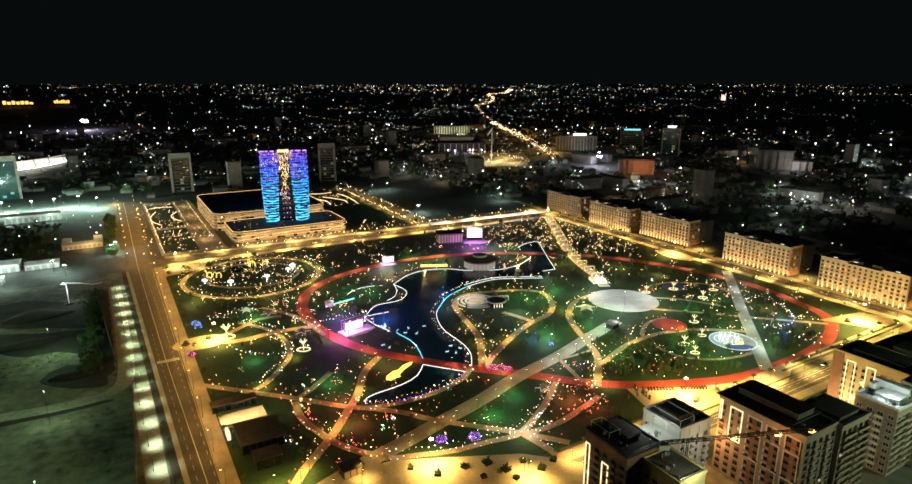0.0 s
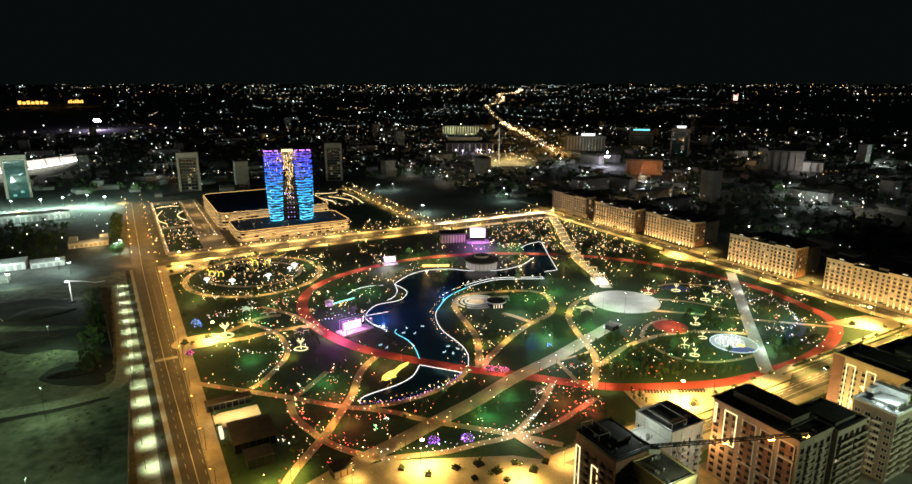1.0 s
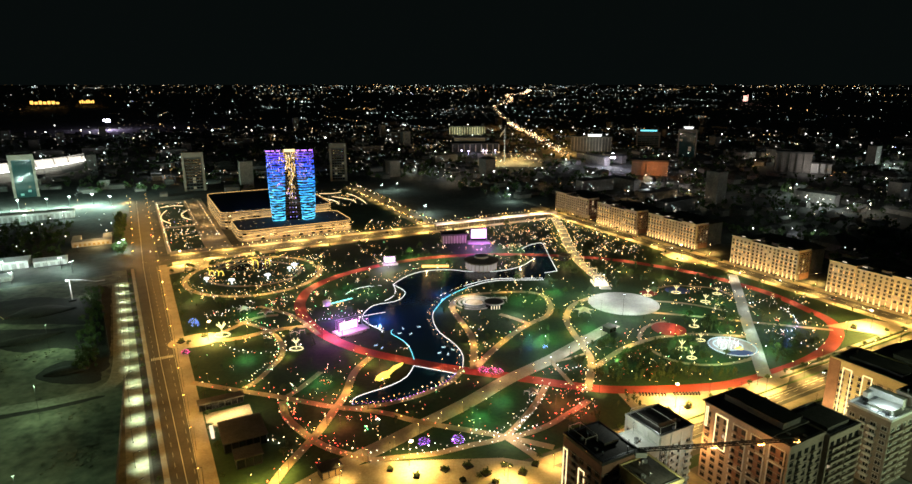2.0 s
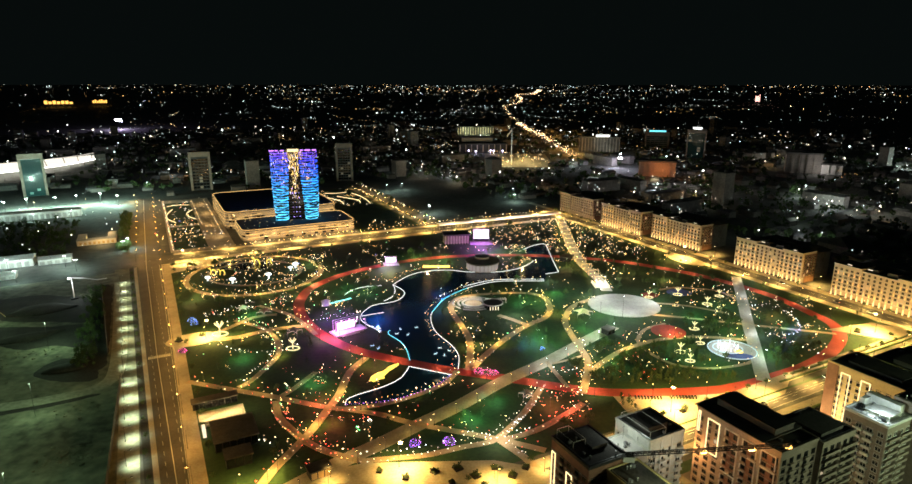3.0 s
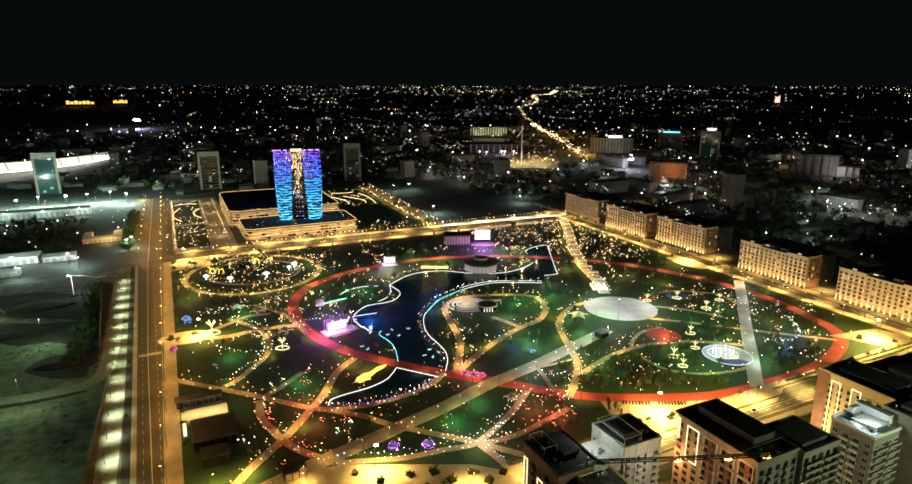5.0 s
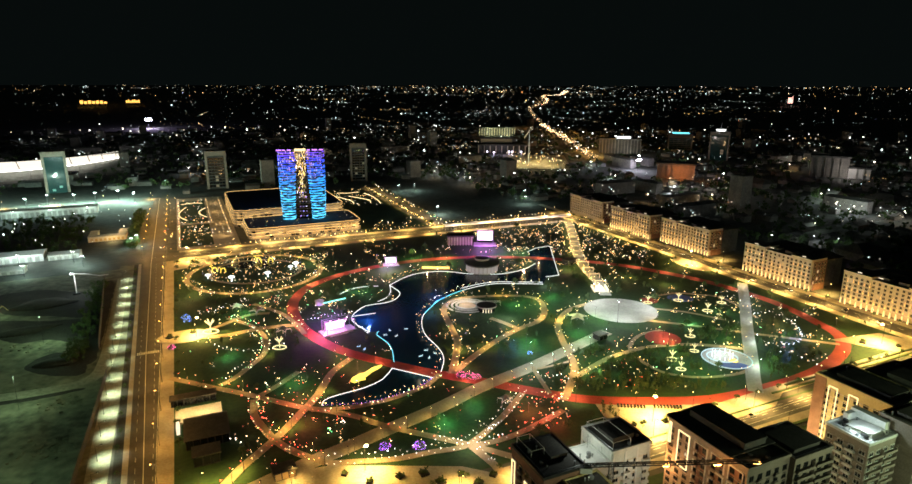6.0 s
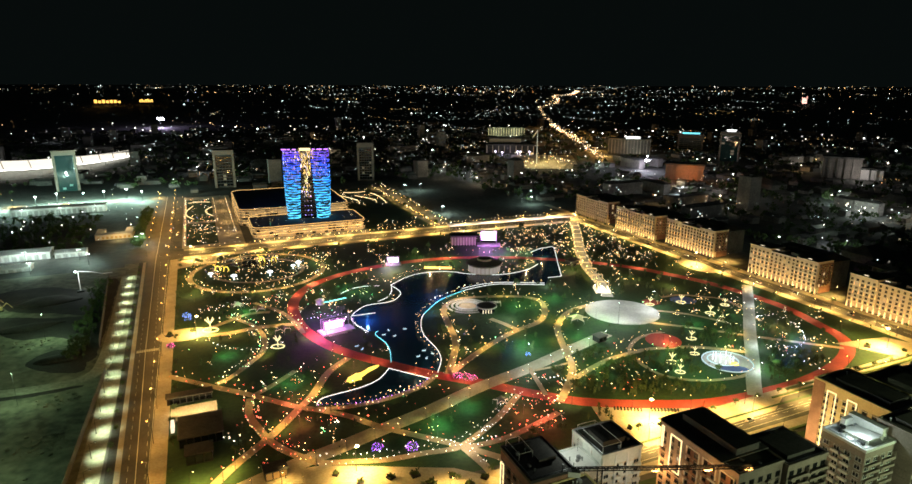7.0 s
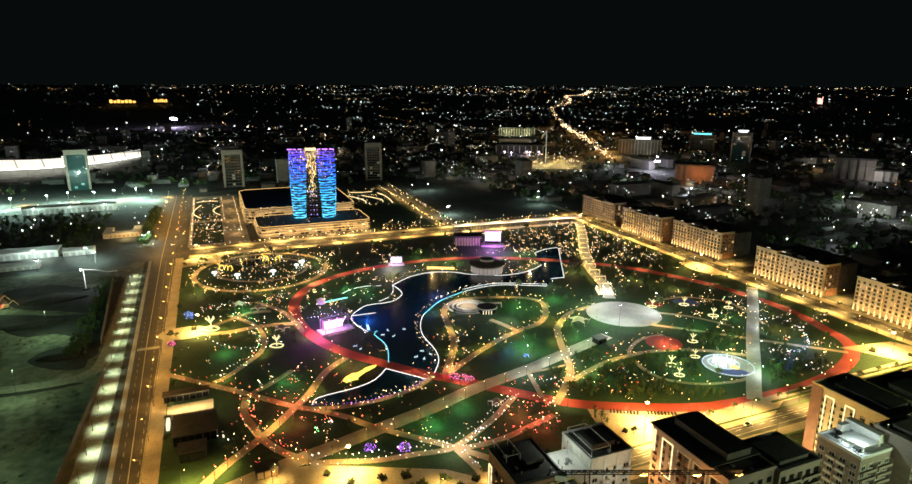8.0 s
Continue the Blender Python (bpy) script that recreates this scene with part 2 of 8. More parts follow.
def offsets(pts, d, closed=False):
    out, n = [], len(pts)
    for i, (x, y) in enumerate(pts):
        a = pts[i - 1] if (i or closed) else pts[i]
        b = pts[(i + 1) % n] if (i < n - 1 or closed) else pts[i]
        dx, dy = b[0] - a[0], b[1] - a[1]
        k = math.hypot(dx, dy) or 1
        out.append((x - dy / k * d, y + dx / k * d))
    return out


def smooth_line(pts, closed=False, step=5.0):
    """A Catmull-Rom curve through the points."""
    n, out = len(pts), []
    for i in range(n if closed else n - 1):
        p1, p2 = pts[i], pts[(i + 1) % n]
        p0 = pts[i - 1] if (i or closed) else p1
        p3 = pts[(i + 2) % n] if (i + 2 < n or closed) else p2
        k = max(2, int(math.dist(p1, p2) / step))
        for j in range(k):
            t = j / k
            out.append(tuple(0.5 * (2 * b + (c - a) * t + (2 * a - 5 * b + 4 * c - d) * t * t + (3 * b - a - 3 * c + d) * t ** 3)
                             for a, b, c, d in zip(p0, p1, p2, p3)))
    return out if closed else out + [pts[-1]]


def along(pts, gap, start=0.0, closed=False):
    """Places every gap metres along a line, with the heading there."""
    out, left = [], start
    line = pts + [pts[0]] if closed else pts
    for a, b in zip(line, line[1:]):
        k = math.dist(a, b)
        while left < k:
            t = left / k
            out.append((a[0] + t * (b[0] - a[0]), a[1] + t * (b[1] - a[1]), math.atan2(b[1] - a[1], b[0] - a[0])))
            left += gap
        left -= k
    return out


def part(name, geo, material, parent, label="", smooth=False):
    me = geo if isinstance(geo, bpy.types.Mesh) else geo.mesh(name, material, smooth)
    ob = new(name, me)
    ob.parent = parent
    if label:
        ob["label"] = label
    return ob


def thing(name, m, label, category, group="", kind=""):
    ob = new(name)
    ob.matrix_world = m
    return tagged(ob, label, category, group, kind)


def solid(name, geo, material, label, category, group="", kind="", smooth=False):
    return tagged(new(name, geo.mesh(name, material, smooth)), label, category, group, kind)


def lamp(name, x, y, z, watts, colour, size=0.4, parent=None, cone=0):
    """A lamp that shines all round, or downwards within a cone of so many degrees."""
    data = bpy.data.lights.new(name, "SPOT" if cone else "POINT")
    if cone:
        data.spot_size, data.spot_blend = radians(cone), 1.0
    data.energy, data.color, data.shadow_soft_size = watts, colour, size
    ob = new(name, data)
    ob.location = (x, y, z)
    ob.parent = parent
    return ob


def outline(cx, cy, a, b, n=48, turn=0.0):
    c, s = math.cos(radians(turn)), math.sin(radians(turn))
    return [(cx + a * math.cos(t) * c - b * math.sin(t) * s, cy + a * math.cos(t) * s + b * math.sin(t) * c) for t in (6.28319 * i / n for i in range(n))]

# ---- ground, roads and park surfaces ----
def build_ground():
    g = Geo()
    radii = [0, 60, 150, 300, 500, 800, 1200, 1700, 2200, 2500] + [2500 + 120 * i for i in range(1, 21)]
    n = 72
    rings = [[(r * math.cos(6.28319 * i / n), r * math.sin(6.28319 * i / n), far_rise(r, 0)) for i in range(n)] for r in radii[1:]]
    g.loft(rings, caps=False)
    k = len(g.v)
    g.v.append((0, 0, 0))
    g.f += [(k, i, (i + 1) % n) for i in range(n)]
    solid("ground", g, M["country"], "dark flat city ground reaching to the skyline", "ground", kind="structure")


def slab(name, pts, z, material, label, category="ground", thick=0.3):
    g = Geo().prism(pts, z - thick, z)
    return solid(name, g, material, label, category, kind="structure")


def rect(u0, u1, v0, v1):
    return [G(u0, v0), G(u1, v0), G(u1, v1), G(u0, v1)]


build_ground()
slab("ground_building_site", rect(-330, -14, 160, 590), 0.03, M["sand"], "bare sandy ground of a building site")
slab("ground_strip", [G(-14, 160), G(9.5, 160), G(-2.5, 600), G(-14, 600)], 0.05, M["sand"], "trodden sandy strip beside the avenue")
# the verge takes the soil colour, much darker than the strip beside it
slab("ground_verge", [G(9.5, 160), G(13.4, 160), G(1.5, 600), G(-2.5, 600)], 0.09, M["soil"], "verge in a dark soil colour between strip and kerb")
slab("lawn_park", rect(30, 482, 190, 596), 0.05, M["grass"], "dark green lawn of the park", "lawn")

# carriageways, kerbs and footways of the streets round the park
STREETS = [
    ("road_west", [G(14, 130), G(14, 980)], 17, "asphalt", "four-lane asphalt avenue under amber street lamps"),
    ("road_north", [G(-10, 619), G(500, 611)], 16, "asphalt2", "asphalt avenue between the park and the hotel"),
    ("road_east", [G(491, 160), G(497, 700)], 13, "asphalt2", "asphalt boulevard before the arcaded residences"),
    ("road_south", [G(110, 171), G(520, 176)], 11, "asphalt2", "asphalt street before the apartment towers"),
    ("road_far_north", [G(-320, 955), G(420, 955)], 18, "asphalt2", "city street behind the hotel grounds"),
    ("road_hotel_side", [G(322, 622), G(326, 950)], 12, "asphalt2", "street beside the hotel grounds"),
]
for k, (name, line, width, mat, label) in enumerate(STREETS):
    solid(name, Geo().ribbon(line, width, 0.02, 0.07 - 0.005 * k), M[mat], label, "road", kind="structure")
WALKS = [
    ("pavement_west", [G(28.0, 150), G(27.5, 600)], 7, "paved footway with kerb beside the avenue"),
    ("pavement_west_kerb", [G(14.3, 160), G(2.2, 600)], 2.4, "narrow raised concrete verge of the avenue"),
    ("pavement_north", [G(36, 603.5), G(484, 596)], 9, "paved footway along the park edge"),
    ("pavement_north_side", [G(36, 634), G(470, 628)], 7, "paved footway before the hotel podium"),
    ("pavement_east", [G(480, 190), G(484, 640)], 7, "paved footway along the park edge"),
    ("pavement_arcade", [G(502, 170), G(504, 700)], 8, "paved forecourt of the arcaded residences"),
    ("pavement_south", [G(120, 183), G(490, 190)], 7, "paved footway along the park edge"),
    ("pavement_south_towers", [G(110, 162), G(520, 163)], 6, "paved footway before the apartment towers"),
]
for k, (name, line, width, label) in enumerate(WALKS):
    solid(name, Geo().ribbon(line, width, 0.02, 0.17 - 0.005 * k), M["paving"], label, "pavement", kind="structure")


def road_lines():
    g = Geo()
    for v in range(150, 600, 9):
        g.ribbon([G(22.9 - 0.02 * (v - 250), v), G(22.9 - 0.02 * (v - 246), v + 4)], 0.13, 0.071, 0.085)
        if v < 440:
            g.ribbon([G(15.8 - 0.027 * (v - 250), v), G(15.8 - 0.027 * (v - 246), v + 4)], 0.13, 0.071, 0.085)
    g.ribbon([G(22.0, 150), G(15.2, 385), G(11.5, 600), G(11.5, 970)], 0.3, 0.071, 0.16)
    g.ribbon([G(24.6, 140), G(22.4, 600)], 0.18, 0.071, 0.085)
    for k in range(13):
        u = 10.6 + 0.98 * k
        g.ribbon([G(u, 380.5), G(u, 384.5)], 0.6, 0.072, 0.09)
    for s in range(0, 400, 8):
        for off in (-1.8, 1.8):
            g.ribbon([G(114 + s, 171.05 + off + 0.0122 * s), G(118 + s, 171.1 + off + 0.0122 * s)], 0.2, 0.071, 0.085)
    for off in (-5.1, 0, 5.1):
        g.ribbon([G(112, 171.02 + off), G(518, 175.97 + off)], 0.2, 0.071, 0.085)
    for s in range(0, 470, 10):
        g.ribbon([G(10 + s, 618.7 - 0.016 * s), G(15 + s, 618.6 - 0.016 * s)], 0.3, 0.071, 0.085)
        g.ribbon([G(491.3 + 0.011 * s, 170 + s), G(491.4 + 0.011 * s, 175 + s)], 0.3, 0.071, 0.085)
    solid("road_marking", g, M["marking"], "worn white lane lines and zebra crossing", "road marking", kind="structure")


road_lines()

# ---- the lake and the pond ----
SHORE_EAST = smooth_line([(76, 502), (59, 501), (34, 498), (14.5, 484), (3, 470), (-7, 453), (-12, 434), (-14.5, 418), (-12, 399), (-7, 384), (0, 372), (5.4, 362), (9.3, 349), (9.5, 332)])
SHORE_SW = smooth_line([(-20.5, 342), (-24.8, 358), (-30.5, 370), (-40.4, 382), (-40, 388)])
SHORE_WEST = smooth_line([(-46, 386), (-55, 394), (-64, 406), (-65.6, 418), (-61, 435), (-51, 441), (-43, 448), (-40, 461), (-42.5, 471), (-53, 485)])
SHORE_NORTH = smooth_line([(-53, 485), (-43, 510), (-29, 524), (-9, 529), (10, 524), (34, 525), (50, 533), (63, 547), (71, 563)])
SHORE_CHANNEL = smooth_line([(64, 603), (73, 618), (86, 629)], step=4) + [(88.5, 625), (89.8, 565), (91, 528)]
lake = SHORE_EAST + SHORE_SW + SHORE_WEST + SHORE_NORTH[1:] + SHORE_CHANNEL + [(80, 520)]
POND_WEST = smooth_line([(-48, 287.5), (-48.5, 293), (-44, 298.5), (-30.5, 309), (-22.5, 320), (-20, 334)])
POND_EAST = smooth_line([(6, 324.5), (-1, 311.5), (-12.7, 301), (-27, 292), (-48, 287.5)])
pond = POND_WEST + POND_EAST[:-1]


def flat(name, pts, z, material, label, category):
    bm = bmesh.new()
    f = bm.faces.new([bm.verts.new((x, y, z)) for x, y in pts])
    f.normal_update()
    if sum(a[0] * b[1] - b[0] * a[1] for a, b in zip(pts, pts[1:] + pts[:1])) < 0:
        f.normal_flip()
        f.normal_update()
    bmesh.ops.triangulate(bm, faces=bm.faces[:], ngon_method="EAR_CLIP")
    me = bpy.data.meshes.new(name)
    bm.to_mesh(me)
    bm.free()
    me.materials.append(material)
    return tagged(new(name, me), label, category, kind="structure")


flat("water_lake", lake, 0.09, M["water"], "dark still water of the winding park lake", "lake")
flat("water_pond", pond, 0.09, M["water"], "dark still water of the small pond", "pond")

# ---- the red track and the park paths ----
TRACK = smooth_line([(-101, 511), (-119, 475), (-120, 445), (-115, 425), (-103, 401), (-85, 378), (-58, 356), (-22, 340), (4, 331), (35, 323), (70, 313), (98, 308.5),
                     (146, 313), (172, 321), (197, 334), (220, 348), (242, 366), (260, 387), (269, 405), (271, 420), (267, 436), (261, 458), (250, 482), (220, 520), (185, 547), (145, 568), (90, 580),
                     (34, 581), (-20, 570), (-65, 546)], True)
solid("running_track", Geo().ribbon(TRACK, 8.5, 0.03, 0.13, True), M["track"], "red rubber running track ringing the park", "track", kind="structure")
PATHS = [
    ("path_diagonal", [(115, 403), (91.5, 377), (63, 345), (35, 317.5), (13, 291.5), (-8, 270), (-23, 254), (-40, 237), (-58, 216)], 9.5, "paving"),
    ("path_ring_walk", [(17, 331), (27, 355), (42, 383), (55, 402), (68, 416), (74, 433), (73, 457), (66, 467), (48, 470), (11, 461), (0.5, 447), (0, 428), (8, 401), (14, 381), (16, 362), (16, 331)], 4.5, "path"),
    ("path_meadow", [(79, 307), (84, 324), (88.5, 347), (86.5, 367), (83.5, 390), (82.5, 411), (88.5, 434), (96.5, 447), (109, 458)], 4.5, "path"),
    ("path_playground", [(86, 331), (98, 347), (111, 362), (124, 372), (141, 382), (170, 388), (202, 384)], 4.0, "path"),
    ("path_play_ring", [(153, 410.5), (136, 399), (126.5, 379), (129, 362), (139, 346), (155, 341), (173, 344), (190, 353), (198, 372)], 2.6, "path"),
    ("path_chord", [(145, 428), (180, 420), (216, 410), (264, 398)], 3.4, "path"),
    ("path_chord_upper", [(157, 452), (180, 447), (208, 431)], 3.0, "path"),
    ("path_upper_ring", [(151, 464), (161, 478), (183, 490), (201, 488), (214, 485), (222, 469), (228, 440)], 2.6, "path"),
    ("path_west_fan", [(-172, 372), (-154, 367), (-140, 371), (-125, 383), (-107, 391), (-97, 394)], 5.5, "path"),
    ("path_west_arm", [(-172, 372), (-157, 379), (-143, 406), (-128, 413)], 4.0, "path"),
    ("path_west_curl", [(-154, 400), (-132, 389), (-119, 377), (-110, 363), (-104, 346), (-105, 330), (-108, 311), (-112, 303)], 3.5, "path"),
    ("path_west_link", [(-148, 430), (-120, 414), (-100, 393), (-89, 378)], 3.5, "path"),
    ("path_south_west", [(-144, 308.5), (-110, 299.5), (-88, 294), (-60, 285.5), (-47, 283.5), (-27, 279), (-11, 272), (29, 261), (54, 252)], 4.0, "path"),
    ("path_short_link", [(-74, 324), (-81, 303), (-86, 293)], 3.5, "path"),
    ("path_radial", [(-48, 345), (-54, 325), (-54, 298), (-56.5, 280), (-59, 263), (-62.5, 248), (-67, 231), (-69, 215)], 4.5, "path"),
    ("path_south_curl", [(-86, 290), (-79.5, 275), (-71, 265), (-58.5, 253), (-45, 245), (-30, 239.5)], 4.0, "path"),
    ("path_south_arc", [(-30, 239.5), (-15, 242.5), (0.6, 246), (16, 253), (29, 258), (38, 270), (47, 287), (52, 299), (57, 312)], 3.6, "path"),
    ("path_pond_arc", [(9, 330), (4, 316), (-8, 303), (-20, 294), (-34, 287), (-52, 283)], 3.4, "path"),
    ("path_star_east", [(33, 259), (44, 246), (50, 236), (54, 226)], 4.0, "path"),
    ("path_star_meadow", [(33, 259), (50, 268), (66, 283), (78, 296)], 3.6, "path"),
    ("path_amphitheatre", [(35, 420), (45, 412), (55, 402)], 4.0, "path"),
    ("path_lawn_link", [(63, 345), (66, 334), (72, 313)], 2.6, "path"),
    ("path_lawn_cross", [(66, 342), (80, 350), (88, 356)], 1.8, "path"),
]
LINES = {}
for k, (name, pts, width, mat) in enumerate(PATHS):
    LINES[name] = smooth_line(pts)
    label = "broad pale paved diagonal promenade across the park" if k == 0 else "winding paved park path through the lawn"
    solid(name, Geo().ribbon(LINES[name], width, 0.03, 0.14 + 0.006 * k), M[mat], label, "path", kind="structure")
CONCRETE = [
    ("path_concrete", smooth_line([(245.5, 522), (231.5, 476), (212, 415), (200, 375), (189.5, 342), (185, 326)]), 8.0),
    ("path_promenade", smooth_line([(125, 478), (124, 505), (120, 530), (116, 557), (113.5, 608), (116, 684), (116, 745)]), 9.0),
]
for k, (name, line, width) in enumerate(CONCRETE):
    LINES[name] = line
    solid(name, Geo().ribbon(line, width, 0.03, 0.3 + 0.006 * k), M["concrete"], "straight pale concrete promenade", "path", kind="structure")
slab("plaza_disc", outline(131.5, 446, 27, 25), 0.36, M["concrete"], "pale round concrete plaza", "plaza")
slab("plaza_red_circle", outline(151, 396, 11.5, 11.5), 0.32, M["track"], "red rubber playground circle", "plaza")
slab("plaza_white_circle", outline(183, 368, 14, 14), 0.33, M["concrete"], "pale round play fountain floor", "plaza")
slab("plaza_blue_patch", outline(184, 358.5, 8.5, 4.5), 0.35, M["rubber"], "blue rubber playground patch", "plaza")
slab("plaza_upper_blue", outline(183, 478, 10, 8), 0.32, M["rubber"], "blue rubber playground circle", "plaza")
slab("plaza_upper_red", outline(157, 470, 7, 6), 0.32, M["track"], "small red rubber playground circle", "plaza")
slab("plaza_west_gate", outline(-168, 366, 17, 11, turn=30), 0.29, M["paving"], "paved west gate square", "plaza")
slab("plaza_south_gate", [(-62, 205), (-45, 231), (-28, 238), (30, 243), (52, 238), (64, 232), (50, 205)], 0.30, M["paving"], "broad pale paved south gate square", "plaza")
slab("plaza_east_gate", [(262, 405), (300, 420), (322, 405), (322, 380), (300, 384), (272, 400)], 0.31, M["paving"], "pale paved east gate square", "plaza")
slab("plaza_track_gate", [(95, 306), (170, 316), (205, 336), (190, 312), (150, 288), (118, 270), (100, 285)], 0.11, M["paving"], "broad paved square beside the red track", "plaza")
slab("plaza_north_gate", outline(218, 575, 22, 11, turn=-60), 0.3, M["paving"], "paved gate square on the boulevard", "plaza")
slab("plaza_north_west", [G(30, 592), G(70, 598), G(64, 575), G(30, 566)], 0.3, M["paving"], "paved corner square by the avenue", "plaza")

# ring garden
RING = (-180, 508)
solid("path_ring_garden", Geo().ribbon(outline(*RING, 57, 57, 72), 4.5, 0.03, 0.2, True), M["path"], "round paved path of the ring garden", "path", kind="structure")
solid("path_ring_garden_inner", Geo().ribbon(outline(-182, 512, 40, 36, 64), 3, 0.03, 0.21, True), M["path"], "inner round paved path of the ring garden", "path", kind="structure")
flat("water_ring_pond", outline(-200, 535, 26, 17, 40), 0.1, M["water"], "dark oval pool in the ring garden", "pond")
# paved amphitheatre circles
for k, r in enumerate((15.5, 11.8, 8.4)):
    solid("amphitheatre_step", Geo().ribbon(outline(16, 444, r, r * 0.95, 48), 1.7, 0.03, 0.35 + 0.22 * k, True), M["concrete"], "curved pale step of a round seating area", "step", "amphitheatre steps", kind="structure")
slab("plaza_amphitheatre", outline(16, 444, 6.6, 6.6), 0.3, M["path"], "brownish round stage floor", "plaza")

# glowing shore edges
for name, line, mat, label in (
    ("shore_light_strip", SHORE_EAST[:14], "g_led", "white light strip along the lake edge"),
    ("shore_light_strip", SHORE_EAST[13:24], "g_cyan", "cyan light strip along the lake edge"),
    ("shore_light_strip", SHORE_EAST[23:], "g_led", "white light strip along the lake edge"),
    ("shore_light_strip", SHORE_SW, "g_cyan", "cyan light strip along the lake edge"),
    ("shore_light_strip", SHORE_WEST, "g_led", "white light strip along the lake edge"),
    ("shore_light_strip", SHORE_NORTH, "g_led", "white light strip along the lake edge"),
    ("shore_light_strip", SHORE_CHANNEL, "g_led", "white light strip along the canal edge"),
    ("shore_light_strip", POND_WEST, "g_led", "white light strip along the pond edge"),
    ("shore_light_strip", [(-20, 334), (6, 324.5)], "g_led", "white light strip along the pond dam"),
    ("shore_light_strip", offsets(SHORE_EAST[:14], -4.5), "g_led", "white light strip on the lakeside walk"),
    ("shore_light_strip", smooth_line([(-53, 485), (-49, 471), (-49, 455), (-54, 445.5)]), "g_led", "white light strip on a curved jetty"),
    ("shore_light_strip", smooth_line([(-88, 458), (-84, 470), (-74, 479), (-62, 482)]), "g_led", "white light strip along a lawn edge"),
    ("shore_light_strip", [(-65, 413), (-50, 421)], "g_led", "white light strip on a short jetty"),
    ("shore_light_strip", [(79, 522), (91, 528)], "g_led", "white light strip on the canal steps"),
):
    solid(name, Geo().ribbon(line, 0.4, 0.05, 0.3), M[mat], label, "light strip", "shore light strips")

# ---- street lamps: one lamp of each kind, then copies ----
def street_lamp(height, reach, glass, label, watts, colour, group, big=0.4, cone=0):
    ob = thing("street_lamp", pose(0, 0, -90), label, "street lamp", group)
    part("pole", Geo().cyl(0, 0, 0, 0.7, 0.22, 0.16).cyl(0, 0, 0.7, height, 0.12, 0.07).bar((0, 0, height - 0.2), (reach, 0, height + 0.3), 0.06), M["dark"], ob)
    head = part("lamp_head", Geo().box(reach - 0.5, reach + 0.5, -0.25, 0.25, height + 0.25, height + 0.42), M["dark"], ob)
    part("lamp_glass", Geo().octa(reach, 0, height + 0.05, big, 0.6 * big), M[glass], head, "glowing lamp glass")
    o = lamp("lamp_light", reach, 0, height - 0.7, watts, colour, 0.4, ob, cone)
    o.rotation_euler = (0, radians(-12) if cone else 0, 0)
    return ob


SET_UP = set()


def row_of_lamps(model, places):
    """The first place of all takes the model itself, the others take copies."""
    for x, y, a in places:
        m = pose(x, y, 0.05, 0, 0, math.degrees(a))
        if model.name in SET_UP:
            copy_thing(model, m)
        else:
            SET_UP.add(model.name)
            model.matrix_world = m


avenue = street_lamp(12, -1.5, "g_amber", "tall amber avenue lamp on a dark steel pole", 5400, AMBER, "avenue lamps")
boulevard = street_lamp(9, 1.6, "g_warm", "warm boulevard lamp on a dark steel pole", 32000, WARM, "boulevard lamps", 0.4, 160)
trackside = street_lamp(7.5, 1.0, "g_warm", "warm trackside lamp on a dark steel pole", 4400, (1, 0.62, 0.3), "trackside lamps", 0.3, 160)
footpath = street_lamp(6.2, 0.6, "g_warm", "warm footpath lamp on a dark steel post", 1050, WARM, "footpath lamps", 0.3, 150)
brightpath = street_lamp(6.6, 0.6, "g_warm", "bright warm footpath lamp on a steel post", 5600, WARM, "footpath lamps", 0.3, 155)
whitepath = street_lamp(6, 0.8, "g_cool", "white promenade lamp on a dark steel post", 2300, (0.95, 1, 0.95), "promenade lamps", 0.35)
sitelamp = street_lamp(7.5, 2.5, "g_site", "cool white site lamp on a steel post", 6200, (0.82, 1.0, 0.66), "site lamps", 0.2, 122)
# the glass is oversized so that its glowing shape includes the lamp's glare
mast = street_lamp(13, 1.5, "g_warm", "tall floodlight mast over a gate square", 85000, WARM, "floodlight masts", 1.2, 145)

row_of_lamps(avenue, [(*G(25.2, v), radians(GRID)) for v in range(200, 960, 34)])
row_of_lamps(boulevard, [(*G(u, 602), radians(GRID + 90)) for u in range(70, 490, 38)])
row_of_lamps(boulevard, [(*G(u, 632), radians(GRID - 90)) for u in range(50, 480, 38)])
row_of_lamps(avenue, [(*G(3, v), radians(GRID + 180)) for v in range(620, 950, 34)])
row_of_lamps(boulevard, [(*G(484.5, v), radians(GRID)) for v in range(195, 660, 34)])
row_of_lamps(boulevard, [(*G(u, 180), radians(GRID - 90)) for u in range(140, 490, 34)])
row_of_lamps(boulevard, [(*G(u, 967), radians(GRID - 90)) for u in range(-300, 60, 60)])
row_of_lamps(boulevard, [(*G(314.5 + (v - 640) * 0.012, v), radians(GRID)) for v in range(650, 950, 34)])
row_of_lamps(trackside, [(x - 5.6 * math.sin(a) * -1, y - 5.6 * math.cos(a), a + 1.571) for x, y, a in along(TRACK, 30, 4, True)])
row_of_lamps(sitelamp, [(*G(0.5 - 0.03 * (v - 250), v), radians(GRID)) for v in range(200, 560, 22)])
